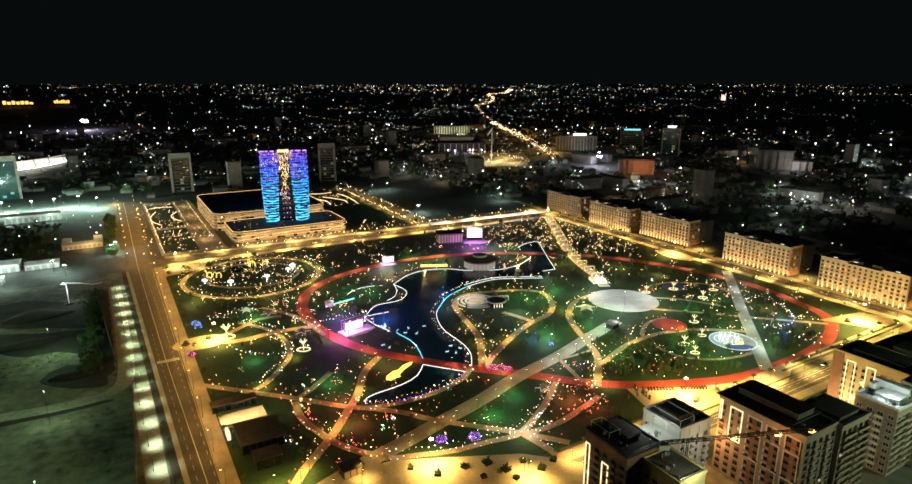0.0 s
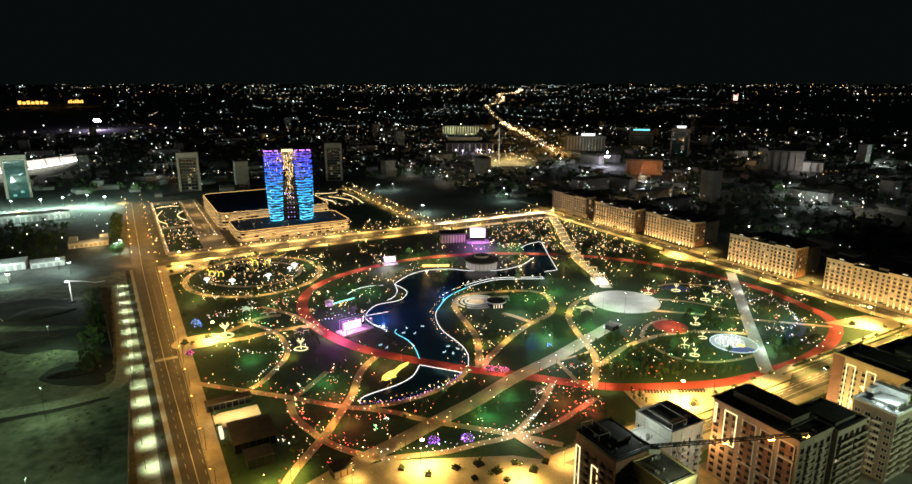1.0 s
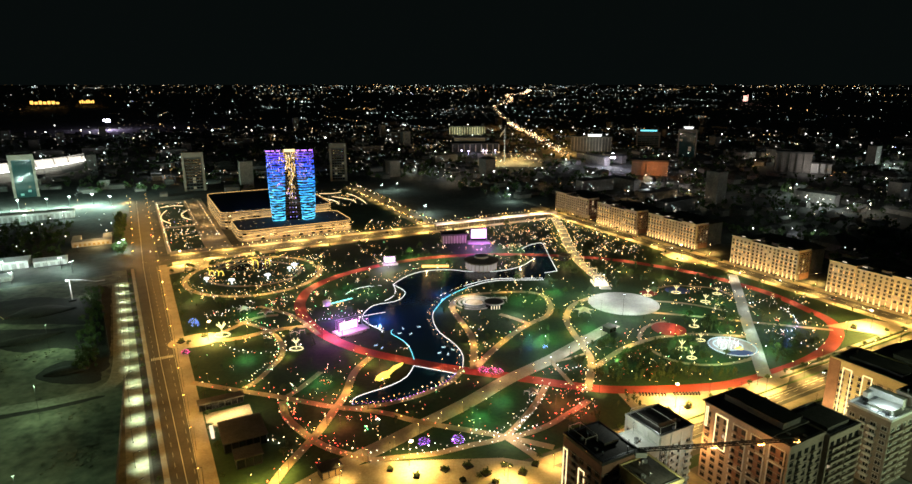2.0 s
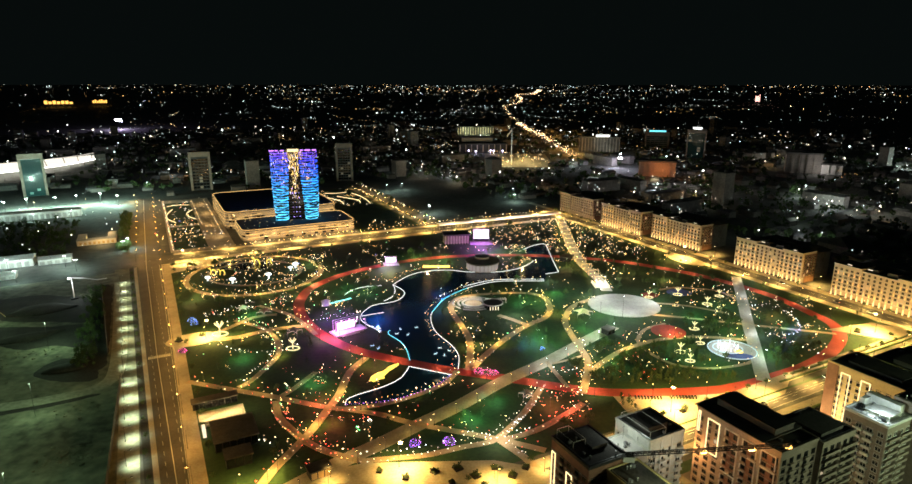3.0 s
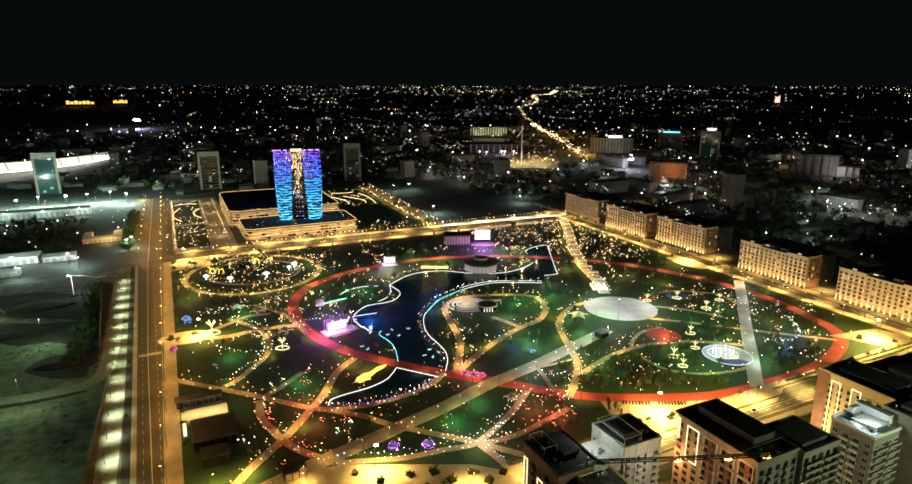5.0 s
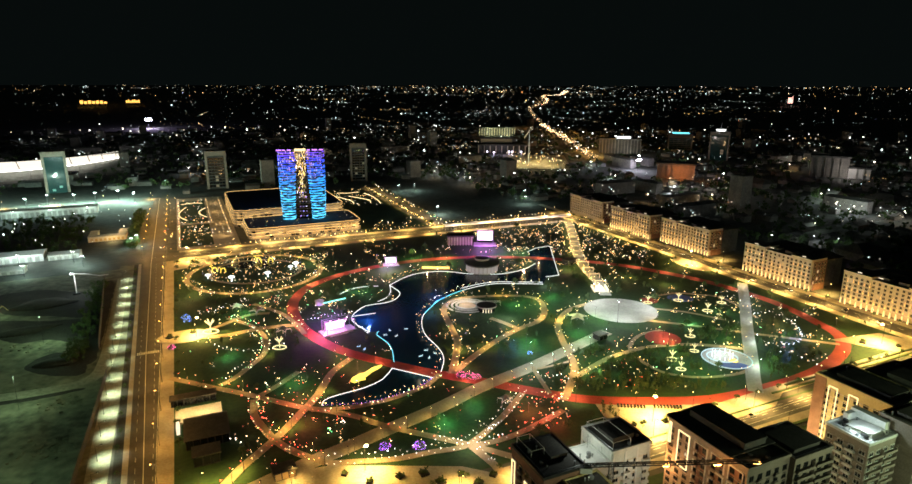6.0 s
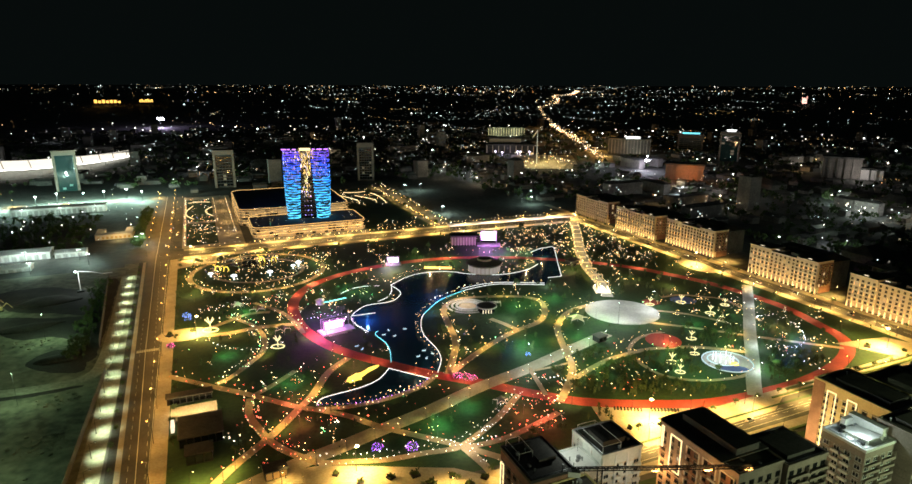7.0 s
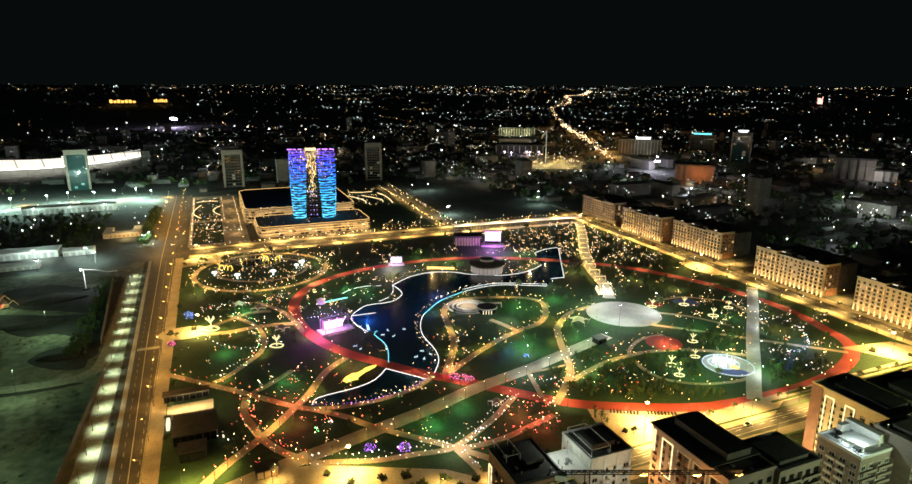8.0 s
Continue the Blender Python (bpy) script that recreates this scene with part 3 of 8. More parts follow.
for name, gap in (("path_ring_walk", 34), ("path_meadow", 36), ("path_playground", 40), ("path_south_curl", 30), ("path_south_west", 40), ("path_radial", 36), ("path_south_arc", 34),
                  ("path_west_curl", 36), ("path_west_fan", 30), ("path_pond_arc", 30), ("path_west_link", 30), ("path_chord", 50)):
    row_of_lamps(footpath if "south" in name or name in ("path_pond_arc", "path_west_link") else brightpath, [(x - 2.8 * math.sin(a), y + 2.8 * math.cos(a), a - 1.571) for x, y, a in along(LINES[name], gap, 9)])
row_of_lamps(footpath, [(x - 6 * math.sin(a), y + 6 * math.cos(a), a - 1.571) for x, y, a in along(LINES["path_diagonal"], 15, 100)])
row_of_lamps(whitepath, [(x - 6 * math.sin(a), y + 6 * math.cos(a), a - 1.571) for x, y, a in along(LINES["path_diagonal"], 19, 8)][:5])
row_of_lamps(whitepath, [(x - 5 * math.sin(a), y + 5 * math.cos(a), a - 1.571) for x, y, a in along(LINES["path_concrete"], 40, 12)])
row_of_lamps(brightpath, [(x - 5.2 * math.sin(a), y + 5.2 * math.cos(a), a - 1.571) for x, y, a in along(LINES["path_promenade"], 17, 12)])
row_of_lamps(boulevard, [(*G(514, v), radians(GRID + 90)) for v in (386, 278, 186)])
row_of_lamps(brightpath, [(-66, 222, 0.6), (-40, 222, 0.6)])
row_of_lamps(boulevard, [(-76, 214, 0.8)])
row_of_lamps(brightpath, [(30, 230, 2.0), (52, 236, 2.0)])
row_of_lamps(brightpath, [(*G(479.5, v), radians(GRID + 180)) for v in range(212, 600, 30)])
row_of_lamps(whitepath, [(80, 497, 1.5), (62, 366, 0.8)])
plaza_mast = street_lamp(15, 2.0, "g_cool", "tall white plaza lamp on a steel mast", 13000, (0.95, 1, 0.95), "plaza masts", 0.5)
row_of_lamps(plaza_mast, [(131 + 27 * math.cos(a), 446 + 25 * math.sin(a), a + 3.1416) for a in (0.3, 2.4, 4.5)])
row_of_lamps(whitepath, [(120, 488, 0), (128, 500, 3)])
row_of_lamps(brightpath, [(RING[0] + 60 * math.cos(a), RING[1] + 60 * math.sin(a), a + 3.1416) for a in (0.3927 * k for k in range(16))])
row_of_lamps(mast, [(-160, 367, 0.5), (*G(42, 596), 0), (218, 576, 3.5), (292, 402, 2.6), (122, 290, 1.2), (-12, 236, -0.8)])


# ---- trees ----
def tree_meshes(seed, height, spread):
    r = random.Random(seed)
    trunk, crown = Geo(), Geo()
    trunk.cyl(0, 0, 0, height * 0.55, height * 0.03, height * 0.012, 6)
    tips = []
    for k in range(6):
        a, up = k * 1.05 + r.uniform(-0.3, 0.3), height * r.uniform(0.3, 0.52)
        tip = (spread * 0.65 * math.cos(a), spread * 0.65 * math.sin(a), up + height * r.uniform(0.12, 0.3))
        trunk.bar((0, 0, up), tip, height * 0.009, 4)
        tips.append(tip)
    tips.append((0, 0, height * 0.8))
    for k in range(170):
        cx, cy, cz = r.choice(tips)
        d = Vector((r.gauss(0, 1), r.gauss(0, 1), r.gauss(0, 0.9))).normalized() * spread * 0.55 * r.random() ** 0.4
        p = Vector((cx, cy, cz)) + d
        s = spread * r.uniform(0.09, 0.19)
        e = Euler((r.uniform(0, 6.3), r.uniform(0, 6.3), r.uniform(0, 6.3)))
        quad = [p + e.to_matrix() @ Vector(q) * s for q in ((-1, -0.6, 0), (0.2, -1, 0.25), (1, 0.5, 0), (-0.1, 1, -0.25))]
        crown.add(quad, [(0, 1, 2, 3)])
    return trunk.mesh("trunk", M["bark"]), crown.mesh("crown", M["leaf"])


TREES = [tree_meshes(11 + k, h, s) for k, (h, s) in enumerate(((6, 2.3), (7.5, 2.6), (5, 2.2), (9, 3.4), (11, 3.0)))]


def plant(kind, x, y, scale, label, group, z=0.04):
    ob = thing("tree", pose(x, y, z, 0, 0, rng.uniform(0, 360)) @ Matrix.Diagonal((scale, scale, scale, 1)), label, "tree", group)
    part("trunk", TREES[kind][0], None, ob)
    part("crown", TREES[kind][1], None, ob)


# places kept free of trees
BUSY = [(x, y, 7.0) for x, y in TRACK] + [(x, y, 4.2) for n, line in LINES.items() for x, y in line] + [(x, y, 7.5) for n in ("path_diagonal", "path_concrete", "path_promenade") for x, y in LINES[n]]
BUSY += [(131, 446, 29), (151, 396, 14), (183, 368, 17), (18, 443, 16), (-168, 366, 16), (0, 222, 36), (-72, 388, 22), (22, 536, 19), (-60, 530, 10), (10, 620, 24), (292, 400, 30), (140, 296, 26), (185, 478, 12), (-33, 325, 16),
         (40, 424, 12), (205, 325, 12), (170, 300, 12), (*G(44, 282), 26), (*G(45, 250), 10)]
CELLS = {}
for x, y, r in BUSY:
    for i in range(int((x - r) // 10), int((x + r) // 10) + 1):
        for j in range(int((y - r) // 10), int((y + r) // 10) + 1):
            CELLS.setdefault((i, j), []).append((x, y, r))


def inside(pts, x, y):
    hit = False
    for (ax, ay), (bx, by) in zip(pts, pts[1:] + pts[:1]):
        if (ay > y) != (by > y) and x < (bx - ax) * (y - ay) / (by - ay) + ax:
            hit = not hit
    return hit


def free_place(x, y, margin=0.0):
    u, v = UV(x, y)
    if not (36 < u < 476 and 192 < v < 594) or inside(lake, x, y) or inside(pond, x, y):
        return False
    return all(math.hypot(x - a, y - b) > r + margin for a, b, r in CELLS.get((int(x // 10), int(y // 10)), ()))


def stand(name, count, spot=None, grow=1.0, slim=False):
    """Further small trees, too many to tell apart, as one mesh."""
    g = Geo()
    done = 0
    while done < count:
        x, y = spot() if spot else G(rng.uniform(36, 476), rng.uniform(192, 594)) if rng.random() < 0.4 else G(rng.uniform(235, 400), rng.uniform(198, 270))
        if not spot and not free_place(x, y, 1.0) or not spot and math.hypot(x - RING[0], y - RING[1]) < 45:
            continue
        h = rng.uniform(3, 6.5) * grow
        g.cyl(x, y, 0, h * 0.6, 0.14, 0.07, 4)
        for _ in range(40):
            p = Vector((x, y, h * 0.66)) + Vector((rng.gauss(0, 0.7 if slim else 1), rng.gauss(0, 0.7 if slim else 1), rng.gauss(0, 1.6 if slim else 1.1))) * h * 0.15
            e = Euler((rng.uniform(0, 6), rng.uniform(0, 6), 0)).to_matrix()
            g.add([p + e @ Vector(q) * h * 0.075 for q in ((-1, -1, 0), (1, -0.6, 0.2), (0.7, 1, 0), (-0.8, 0.8, -0.2))], [(0, 1, 2, 3)])
        done += 1
    solid(name, g, M["leaf"], "many small dark leafy trees standing close together", "trees", kind="stuff")


def park_trees():
    done = 0
    while done < 165:
        x, y = G(rng.uniform(36, 476), rng.uniform(192, 594)) if rng.random() < 0.6 else G(rng.uniform(235, 400), rng.uniform(200, 268))
        if not free_place(x, y, 1.0) or math.hypot(x - RING[0], y - RING[1]) < 45:
            continue
        plant(rng.randrange(4), x, y, rng.uniform(0.55, 1.0), "young leafy park tree on the lawn", "park trees")
        done += 1
    stand("park_tree_stand", 520, None, 0.75, True)
    stand("hoarding_tree_belt", 210, lambda: G(rng.uniform(-25, -16) - 0.05 * rng.uniform(0, 160), rng.uniform(384, 546)), 0.8)
    for v in range(200, 590, 17):
        plant(4, *G(8.8 - 0.027 * (v - 250) + rng.uniform(-0.6, 0.6), v + rng.uniform(-2, 2)), rng.uniform(0.3, 0.45), "dark young tree beside the avenue", "avenue trees")
    for v in range(205, 590, 19):
        plant(rng.randrange(3), *G(33.2 + rng.uniform(-0.6, 0.6), v + rng.uniform(-3, 3)), rng.uniform(0.5, 0.8), "young leafy tree beside the footway", "avenue trees")
    for u in range(130, 480, 16):
        plant(rng.randrange(3), *G(u, 187.5), rng.uniform(0.5, 0.8), "young leafy street tree on the verge", "street trees")
    for v in range(200, 640, 18):
        plant(rng.randrange(3), *G(500.2, v), rng.uniform(0.5, 0.75), "clipped street tree before the arcades", "street trees")


park_trees()


# ---- bulbs on short posts ----
def bulb_field(name, places, material, label, size=(0.2, 0.42), tall=(0.4, 3.6)):
    g = Geo()
    for x, y in places:
        h, r = rng.uniform(*tall), rng.uniform(*size)
        g.add([(x - 0.04, y, 0.03), (x + 0.04, y - 0.04, 0.03), (x + 0.04, y + 0.04, 0.03), (x, y, h)], [(0, 1, 3), (1, 2, 3), (2, 0, 3)])
        g.octa(x, y, h + r * 0.6, r)
    return tagged(new(name, g.lit_mesh(name, M[material], M["dark"])), label, "garden lights", kind="stuff")


def edge(line, gap, off, jitter=0.2, closed=False):
    out = []
    for x, y, a in along(line, gap, rng.uniform(0, gap), closed):
        for s in (-1, 1):
            out.append((x - s * off * math.sin(a) + rng.uniform(-jitter, jitter), y + s * off * math.cos(a) + rng.uniform(-jitter, jitter)))
    return out


def scatter(n, u0, u1, v0, v1, margin=0.0):
    out = []
    for _ in range(n * 6):
        x, y = G(rng.uniform(u0, u1), rng.uniform(v0, v1))
        if free_place(x, y, margin):
            wide = rng.choice((0.8, 1.6, 3.5))
            out += [(x + rng.gauss(0, wide), y + rng.gauss(0, wide)) for _ in range(rng.choice((1, 1, 2, 4, 7)))]
        if len(out) >= n:
            break
    return [p for p in out[:n] if not inside(lake, *p)]


EAST_ARC = [(226, 447), (240, 448), (247, 432), (243, 404), (228, 390), (213, 390)]
EAST_ROW = [(220, 381), (228, 372), (234, 360)]
bulb_field("lawn_lights", scatter(760, 36, 476, 192, 594, -2.0), "b_warm", "small warm garland lights among lawn and trees")
bulb_field("north_garden_lights", scatter(850, 300, 476, 430, 594, -2.0), "b_warm", "dense warm garland lights in the north garden")
bulb_field("west_garden_lights", scatter(420, 60, 250, 400, 592, -2.0), "b_warm", "warm garland lights between lake and avenue")
bulb_field("south_garden_lights", scatter(150, 60, 190, 225, 330, -2.0), "b_red", "red and amber garland lights in the south garden", (0.16, 0.36))
bulb_field("green_garden_lights", scatter(150, 40, 190, 235, 470, -2.0), "b_green", "green and warm garland lights in the west garden")
bulb_field("meadow_lights", scatter(190, 190, 290, 205, 270, -2.0), "b_red", "red garland lights in the flower meadow", (0.16, 0.36))
bulb_field("east_lawn_lights", scatter(230, 370, 460, 200, 330, -2.0), "b_warm", "warm garland lights on the east lawn")
for n, mat, gap, off in (("path_ring_walk", "b_warm", 6, 2.6), ("path_meadow", "b_warm", 6, 2.6), ("path_playground", "b_warm", 8, 2.4), ("path_south_curl", "b_red", 2.8, 2.6), ("path_south_arc", "b_white", 3, 2.4),
                         ("path_west_curl", "b_green", 3, 2.4), ("path_south_west", "b_red", 6, 2.6), ("path_radial", "b_red", 7, 3.0), ("path_pond_arc", "b_warm", 3, 2.2), ("path_play_ring", "b_warm", 8, 1.8),
                         ("path_upper_ring", "b_warm", 8, 1.8), ("path_star_meadow", "b_red", 5, 2.4), ("path_promenade", "b_warm", 4, 5.0), ("path_west_link", "b_warm", 6, 2.4)):
    bulb_field("path_edge_lights", edge(LINES[n], gap, off), mat, "small glowing lights along a park path edge", (0.22, 0.42))
bulb_field("ring_garden_lights", edge(outline(*RING, 57, 57, 60), 5, 3.2, closed=True) + edge(outline(-182, 512, 40, 36, 60), 4.5, 2, closed=True) + [(RING[0] + 38 * rng.uniform(-1, 1), RING[1] + 36 * rng.uniform(-1, 1)) for _ in range(80)],
           "b_warm", "warm garland lights in the ring garden")
bulb_field("lake_edge_lights", edge(offsets(SHORE_NORTH, 5), 4.5, 1.5) + edge(offsets(SHORE_EAST, -3), 7, 0.8), "b_warm", "warm lights along the lakeside")
bulb_field("pond_edge_lights", [(x, y) for x, y, a in along(POND_EAST, 2.2)], "b_violet", "violet lights along the pond edge", (0.2, 0.3), (0.3, 0.5))
bulb_field("east_arc_lights", [(x, y) for x, y, a in along(smooth_line(EAST_ARC), 2.6)] + [(x, y) for x, y, a in along(EAST_ROW, 2.6)], "b_white", "curved row of white garden lights on the east lawn")
bulb_field("row_lights", [(x, y) for x, y, a in along([(-142, 352), (-120, 346), (-104, 345)], 3.2)] + [(x, y) for x, y, a in along([(66, 332), (84, 330)], 2.2)] + [(x, y) for x, y, a in along([(-176, 402), (-152, 436)], 3)],
           "b_white", "straight row of white garden lights")


# ---- windows: shared meshes, each window its own part ----
def pane_material(name, share, colour, strength):
    """Window glass; a share of the windows is lit from within."""
    m, n, l, p = shader(name)
    p.inputs["Base Color"].default_value = (0.015, 0.018, 0.02, 1)
    p.inputs["Roughness"].default_value = 0.1
    info, cmp_, mul = n.new("ShaderNodeObjectInfo"), n.new("ShaderNodeMath"), n.new("ShaderNodeMath")
    cmp_.operation, cmp_.inputs[1].default_value = "LESS_THAN", share
    mul.operation, mul.inputs[1].default_value = "MULTIPLY", strength
    l.new(info.outputs["Random"], cmp_.inputs[0])
    l.new(cmp_.outputs[0], mul.inputs[0])
    l.new(mul.outputs[0], p.inputs["Emission Strength"])
    p.inputs["Emission Color"].default_value = (*colour, 1)
    m.cycles.emission_sampling = "NONE"
    return m


M["pane"] = pane_material("house_window_pane", 0.06, (1, 0.72, 0.38), 0.7)
M["pane_dark"] = pane_material("new_flat_window_pane", 0.02, (1, 0.8, 0.5), 0.5)


def window_meshes(w, h, frame_mat, pane_mat):
    """A window that looks to -y, its sill at the origin: frame round a set-back pane with a mullion."""
    f = Geo()
    for x0, x1, z0, z1 in ((-w / 2 - 0.12, -w / 2, -0.12, h + 0.12), (w / 2, w / 2 + 0.12, -0.12, h + 0.12), (-w / 2, w / 2, h, h + 0.12), (-w / 2 - 0.2, w / 2 + 0.2, -0.2, 0), (-0.05, 0.05, 0, h)):
        f.box(x0, x1, -0.14, 0.02, z0, z1)
    return f.mesh("frame", M[frame_mat]), Geo().box(-w / 2, w / 2, -0.05, 0.0, 0, h).mesh("pane", M[pane_mat])


def window(meshes, m, parent):
    f = part("window", meshes[0], None, parent)
    f.matrix_local = m
    part("pane", meshes[1], None, f)
    return f


# ---- arcaded residences on the boulevard ----
def residence(lit=True):
    """Front looks to -x, length along y; windows on the front and on the end at y = 0."""
    L, D, H = 66.0, 17.0, 24.6
    ob = thing("residence", pose(0, 0, 0), "seven-storey cream residence with arcades and golden facade lights" if lit else "seven-storey unlit residence with arcades and dark windows", "apartment building", "boulevard residences")
    wall = Geo().box(0, D, 0, L, 5.2, H).box(3.2, D, 0, L, 0, 5.2)
    for y0, y1 in ((0.3, 19), (45, 65.7)):
        wall.box(-0.9, 0, y0, y1, 5.2, H + 1.3).box(0.0, D - 0.4, y0, y1, H + 0.01, H + 1.3)
    part("wall", wall, M["stucco"], ob)
    part("end_wall", Geo().box(3.2, D, -0.2, -0.003, 0, 5.2).box(0.9, D, -0.2, -0.003, 5.2, H), M["brick"], ob, "plain brown end wall")
    bays = 16
    step = L / bays
    for k in range(bays + 1):
        y = min(max(k * step, 0.5), L - 0.5)
        part("pillar", Geo().box(-0.25, 0.65, y - 0.45, y + 0.45, 0, 4.0).box(-0.35, 0.75, y - 0.6, y + 0.6, 4.0, 4.3), M["trim"], ob)
    for k in range(bays):
        y = k * step
        pts = [(y + 0.02, 5.2), (y + 0.02, 3.9)] + [(y + step / 2 - 1.6 * math.cos(a), 3.9 + 1.15 * math.sin(a)) for a in (3.1416 * i / 8 for i in range(9))] + [(y + step - 0.02, 3.9), (y + step - 0.02, 5.2)]
        g, n = Geo(), len(pts)
        g.add([(-0.12, a, b) for a, b in pts] + [(0.5, a, b) for a, b in pts],
              [tuple(range(n)), tuple(range(2 * n - 1, n - 1, -1))] + [(i, n + i, n + (i + 1) % n, (i + 1) % n) for i in range(n)])
        part("arch", g, M["stucco"], ob)
    part("string_course", Geo().box(-0.3, -0.003, 0, L, 5.2, 5.6).box(-1.2, -0.9, 0.3, 19, 5.2, 5.6).box(-1.2, -0.9, 45, 65.7, 5.2, 5.6), M["trim"], ob)
    part("cornice", Geo().box(-0.7, -0.003, 19.01, 44.99, H - 0.7, H + 0.15).box(-1.7, D, 0.1, 19.2, H + 1.3, H + 1.85).box(-1.7, D, 44.8, 65.9, H + 1.3, H + 1.85), M["trim"], ob)
    part("roof", Geo().box(0.3, D - 0.3, 19.3, 44.7, H + 0.01, H + 0.35).box(4, 12, 22, 29, H + 0.35, H + 2.6).box(5, 11, 36, 41, H + 0.35, H + 2.2).box(-1.2, D - 0.5, 0.6, 18.7, H + 1.86, H + 2.0).box(-1.2, D - 0.5, 45.3, 65.4, H + 1.86, H + 2.0), M["roof"], ob)
    part("back_block", Geo().box(D, D + 26, 4, L - 4, 0, H - 1.2), M["citydark"], ob, "plain unlit rear wing")
    part("back_roof", Geo().add([(D, 3, H - 1.2), (D + 27, 3, H - 1.2), (D + 27, L - 3, H - 1.2), (D, L - 3, H - 1.2), (D + 7, 12, H + 2.2), (D + 20, 12, H + 2.2), (D + 20, L - 12, H + 2.2), (D + 7, L - 12, H + 2.2)],
                                [(3, 2, 1, 0), (4, 5, 6, 7), (0, 1, 5, 4), (1, 2, 6, 5), (2, 3, 7, 6), (3, 0, 4, 7)]), M["roof"], ob, "dark hipped roof")
    front = pose(0, 0, 0, 0, 0, -90)
    for s in range(6):
        z = 5.9 + 3.1 * s
        for k in range(bays):
            y = (k + 0.5) * step
            x = -0.903 if (y < 19 or y > 45) else -0.003
            window(HOUSE_WINDOW if x < -0.5 else SMALL_WINDOW, pose(x, y, z) @ front, ob)
        for k in range(4):
            window(HOUSE_WINDOW, pose(2.6 + 4.0 * k, -0.203, z), ob)
        if s % 2 == 1:
            for k in range(1, bays):
                if k < 5 or k > 11:
                    y = k * step
                    x = -0.9 if (y < 19 or y > 45) else 0.0
                    part("balcony", BALCONY, None, ob).location = (x, y - step / 2, z - 0.55)
    if lit:
        for y in (9.5, 40.0, 55.4):
            part("roof_light", Geo().box(1.0, 1.6, y - 1.6, y + 1.6, H + 2.05, H + 2.5), M["g_paleroom"], ob, "small white light on the roof edge")
        # lamp base plus glowing taper that stands for the light thrown up the wall
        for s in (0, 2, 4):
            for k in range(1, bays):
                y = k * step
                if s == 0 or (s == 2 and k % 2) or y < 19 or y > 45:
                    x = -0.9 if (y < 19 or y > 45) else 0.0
                    part("facade_light", UPLIGHT_STREAK, None, ob, "glowing golden wall light").location = (x - 0.18, y, 5.7 + 3.1 * s)
        # glowing tapers before the pillars imitate the uplight washing over them
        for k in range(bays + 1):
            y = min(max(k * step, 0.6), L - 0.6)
            part("arcade_light", ARCADE_STREAK, None, ob, "glowing taper standing for uplight on an arcade pillar").location = (-0.55, y, 0.1)
        for n, y in enumerate((16.5, 49.5)):
            data = bpy.data.lights.new("facade_floodlight", "AREA")
            data.shape, data.size, data.size_y, data.energy, data.color = "RECTANGLE", 32, 0.5, 2000, (1, 0.58, 0.18)
            o = new("facade_floodlight", data)
            o.parent = ob
            o.matrix_local = look((-5.5, y, 0.4), (0, y, 12.0)) @ pose(0, 0, 0, 0, 0, 0)
    return ob


SMALL_WINDOW = window_meshes(1.6, 1.9, "stucco", "pane")
HOUSE_WINDOW = window_meshes(1.8, 2.0, "stucco", "pane")
BALCONY = Geo().box(-1.0, -0.003, -1.3, 1.3, 0, 0.18).box(-1.0, -0.92, -1.3, 1.3, 0.18, 1.0).mesh("balcony", M["trim"])
# the tall taper is the uplight's streak on the wall, built as glowing shape
UPLIGHT_STREAK = Geo().box(-0.16, 0.16, -0.26, 0.26, 0, 0.3).add([(-0.1, -0.2, 0.3), (0.1, -0.2, 0.3), (0.1, 0.2, 0.3), (-0.1, 0.2, 0.3), (0, 0, 3.9)], [(0, 1, 4), (1, 2, 4), (2, 3, 4), (3, 0, 4)]).mesh("facade_light", glow("golden_wall_light", (1, 0.62, 0.2), 1.4, True))
# low lamp box with a glowing taper shaped like the light on a pillar
ARCADE_STREAK = Geo().box(-0.18, 0.18, -0.3, 0.3, 0, 0.35).add([(-0.14, -0.34, 0.35), (0.14, -0.34, 0.35), (0.14, 0.34, 0.35), (-0.14, 0.34, 0.35), (0, -0.1, 4.4), (0, 0.1, 4.4)], [(0, 1, 4), (1, 2, 5, 4), (2, 3, 5), (3, 0, 4, 5)]).mesh("arcade_light", glow("arcade_pillar_light", (1.0, 0.7, 0.3), 2.2))
house = residence()
house.matrix_world = pose(*G(506, 481), 0.16, 0, 0, GRID)
for u, v in ((513, 404.5), (507, 292), (505, 199)):
    copy_thing(house, pose(*G(u, v), 0.16, 0, 0, GRID))
residence(False).matrix_world = pose(*G(508, 566), 0.16, 0, 0, GRID)


# ---- apartment towers by the south street ----
FLAT_WINDOW = window_meshes(2.1, 1.9, "render", "pane_dark")
DARK_WINDOW = window_meshes(1.9, 1.9, "dark", "pane_dark")
LOGGIA = Geo().box(-1.7, 1.7, -1.25, -0.003, 0, 0.2).box(-1.7, 1.7, -1.25, -1.13, 0.2, 1.1).box(-1.7, -1.58, -1.13, -0.003, 0.2, 1.1).box(1.58, 1.7, -1.13, -0.003, 0.2, 1.1).mesh("balcony", M["render"])
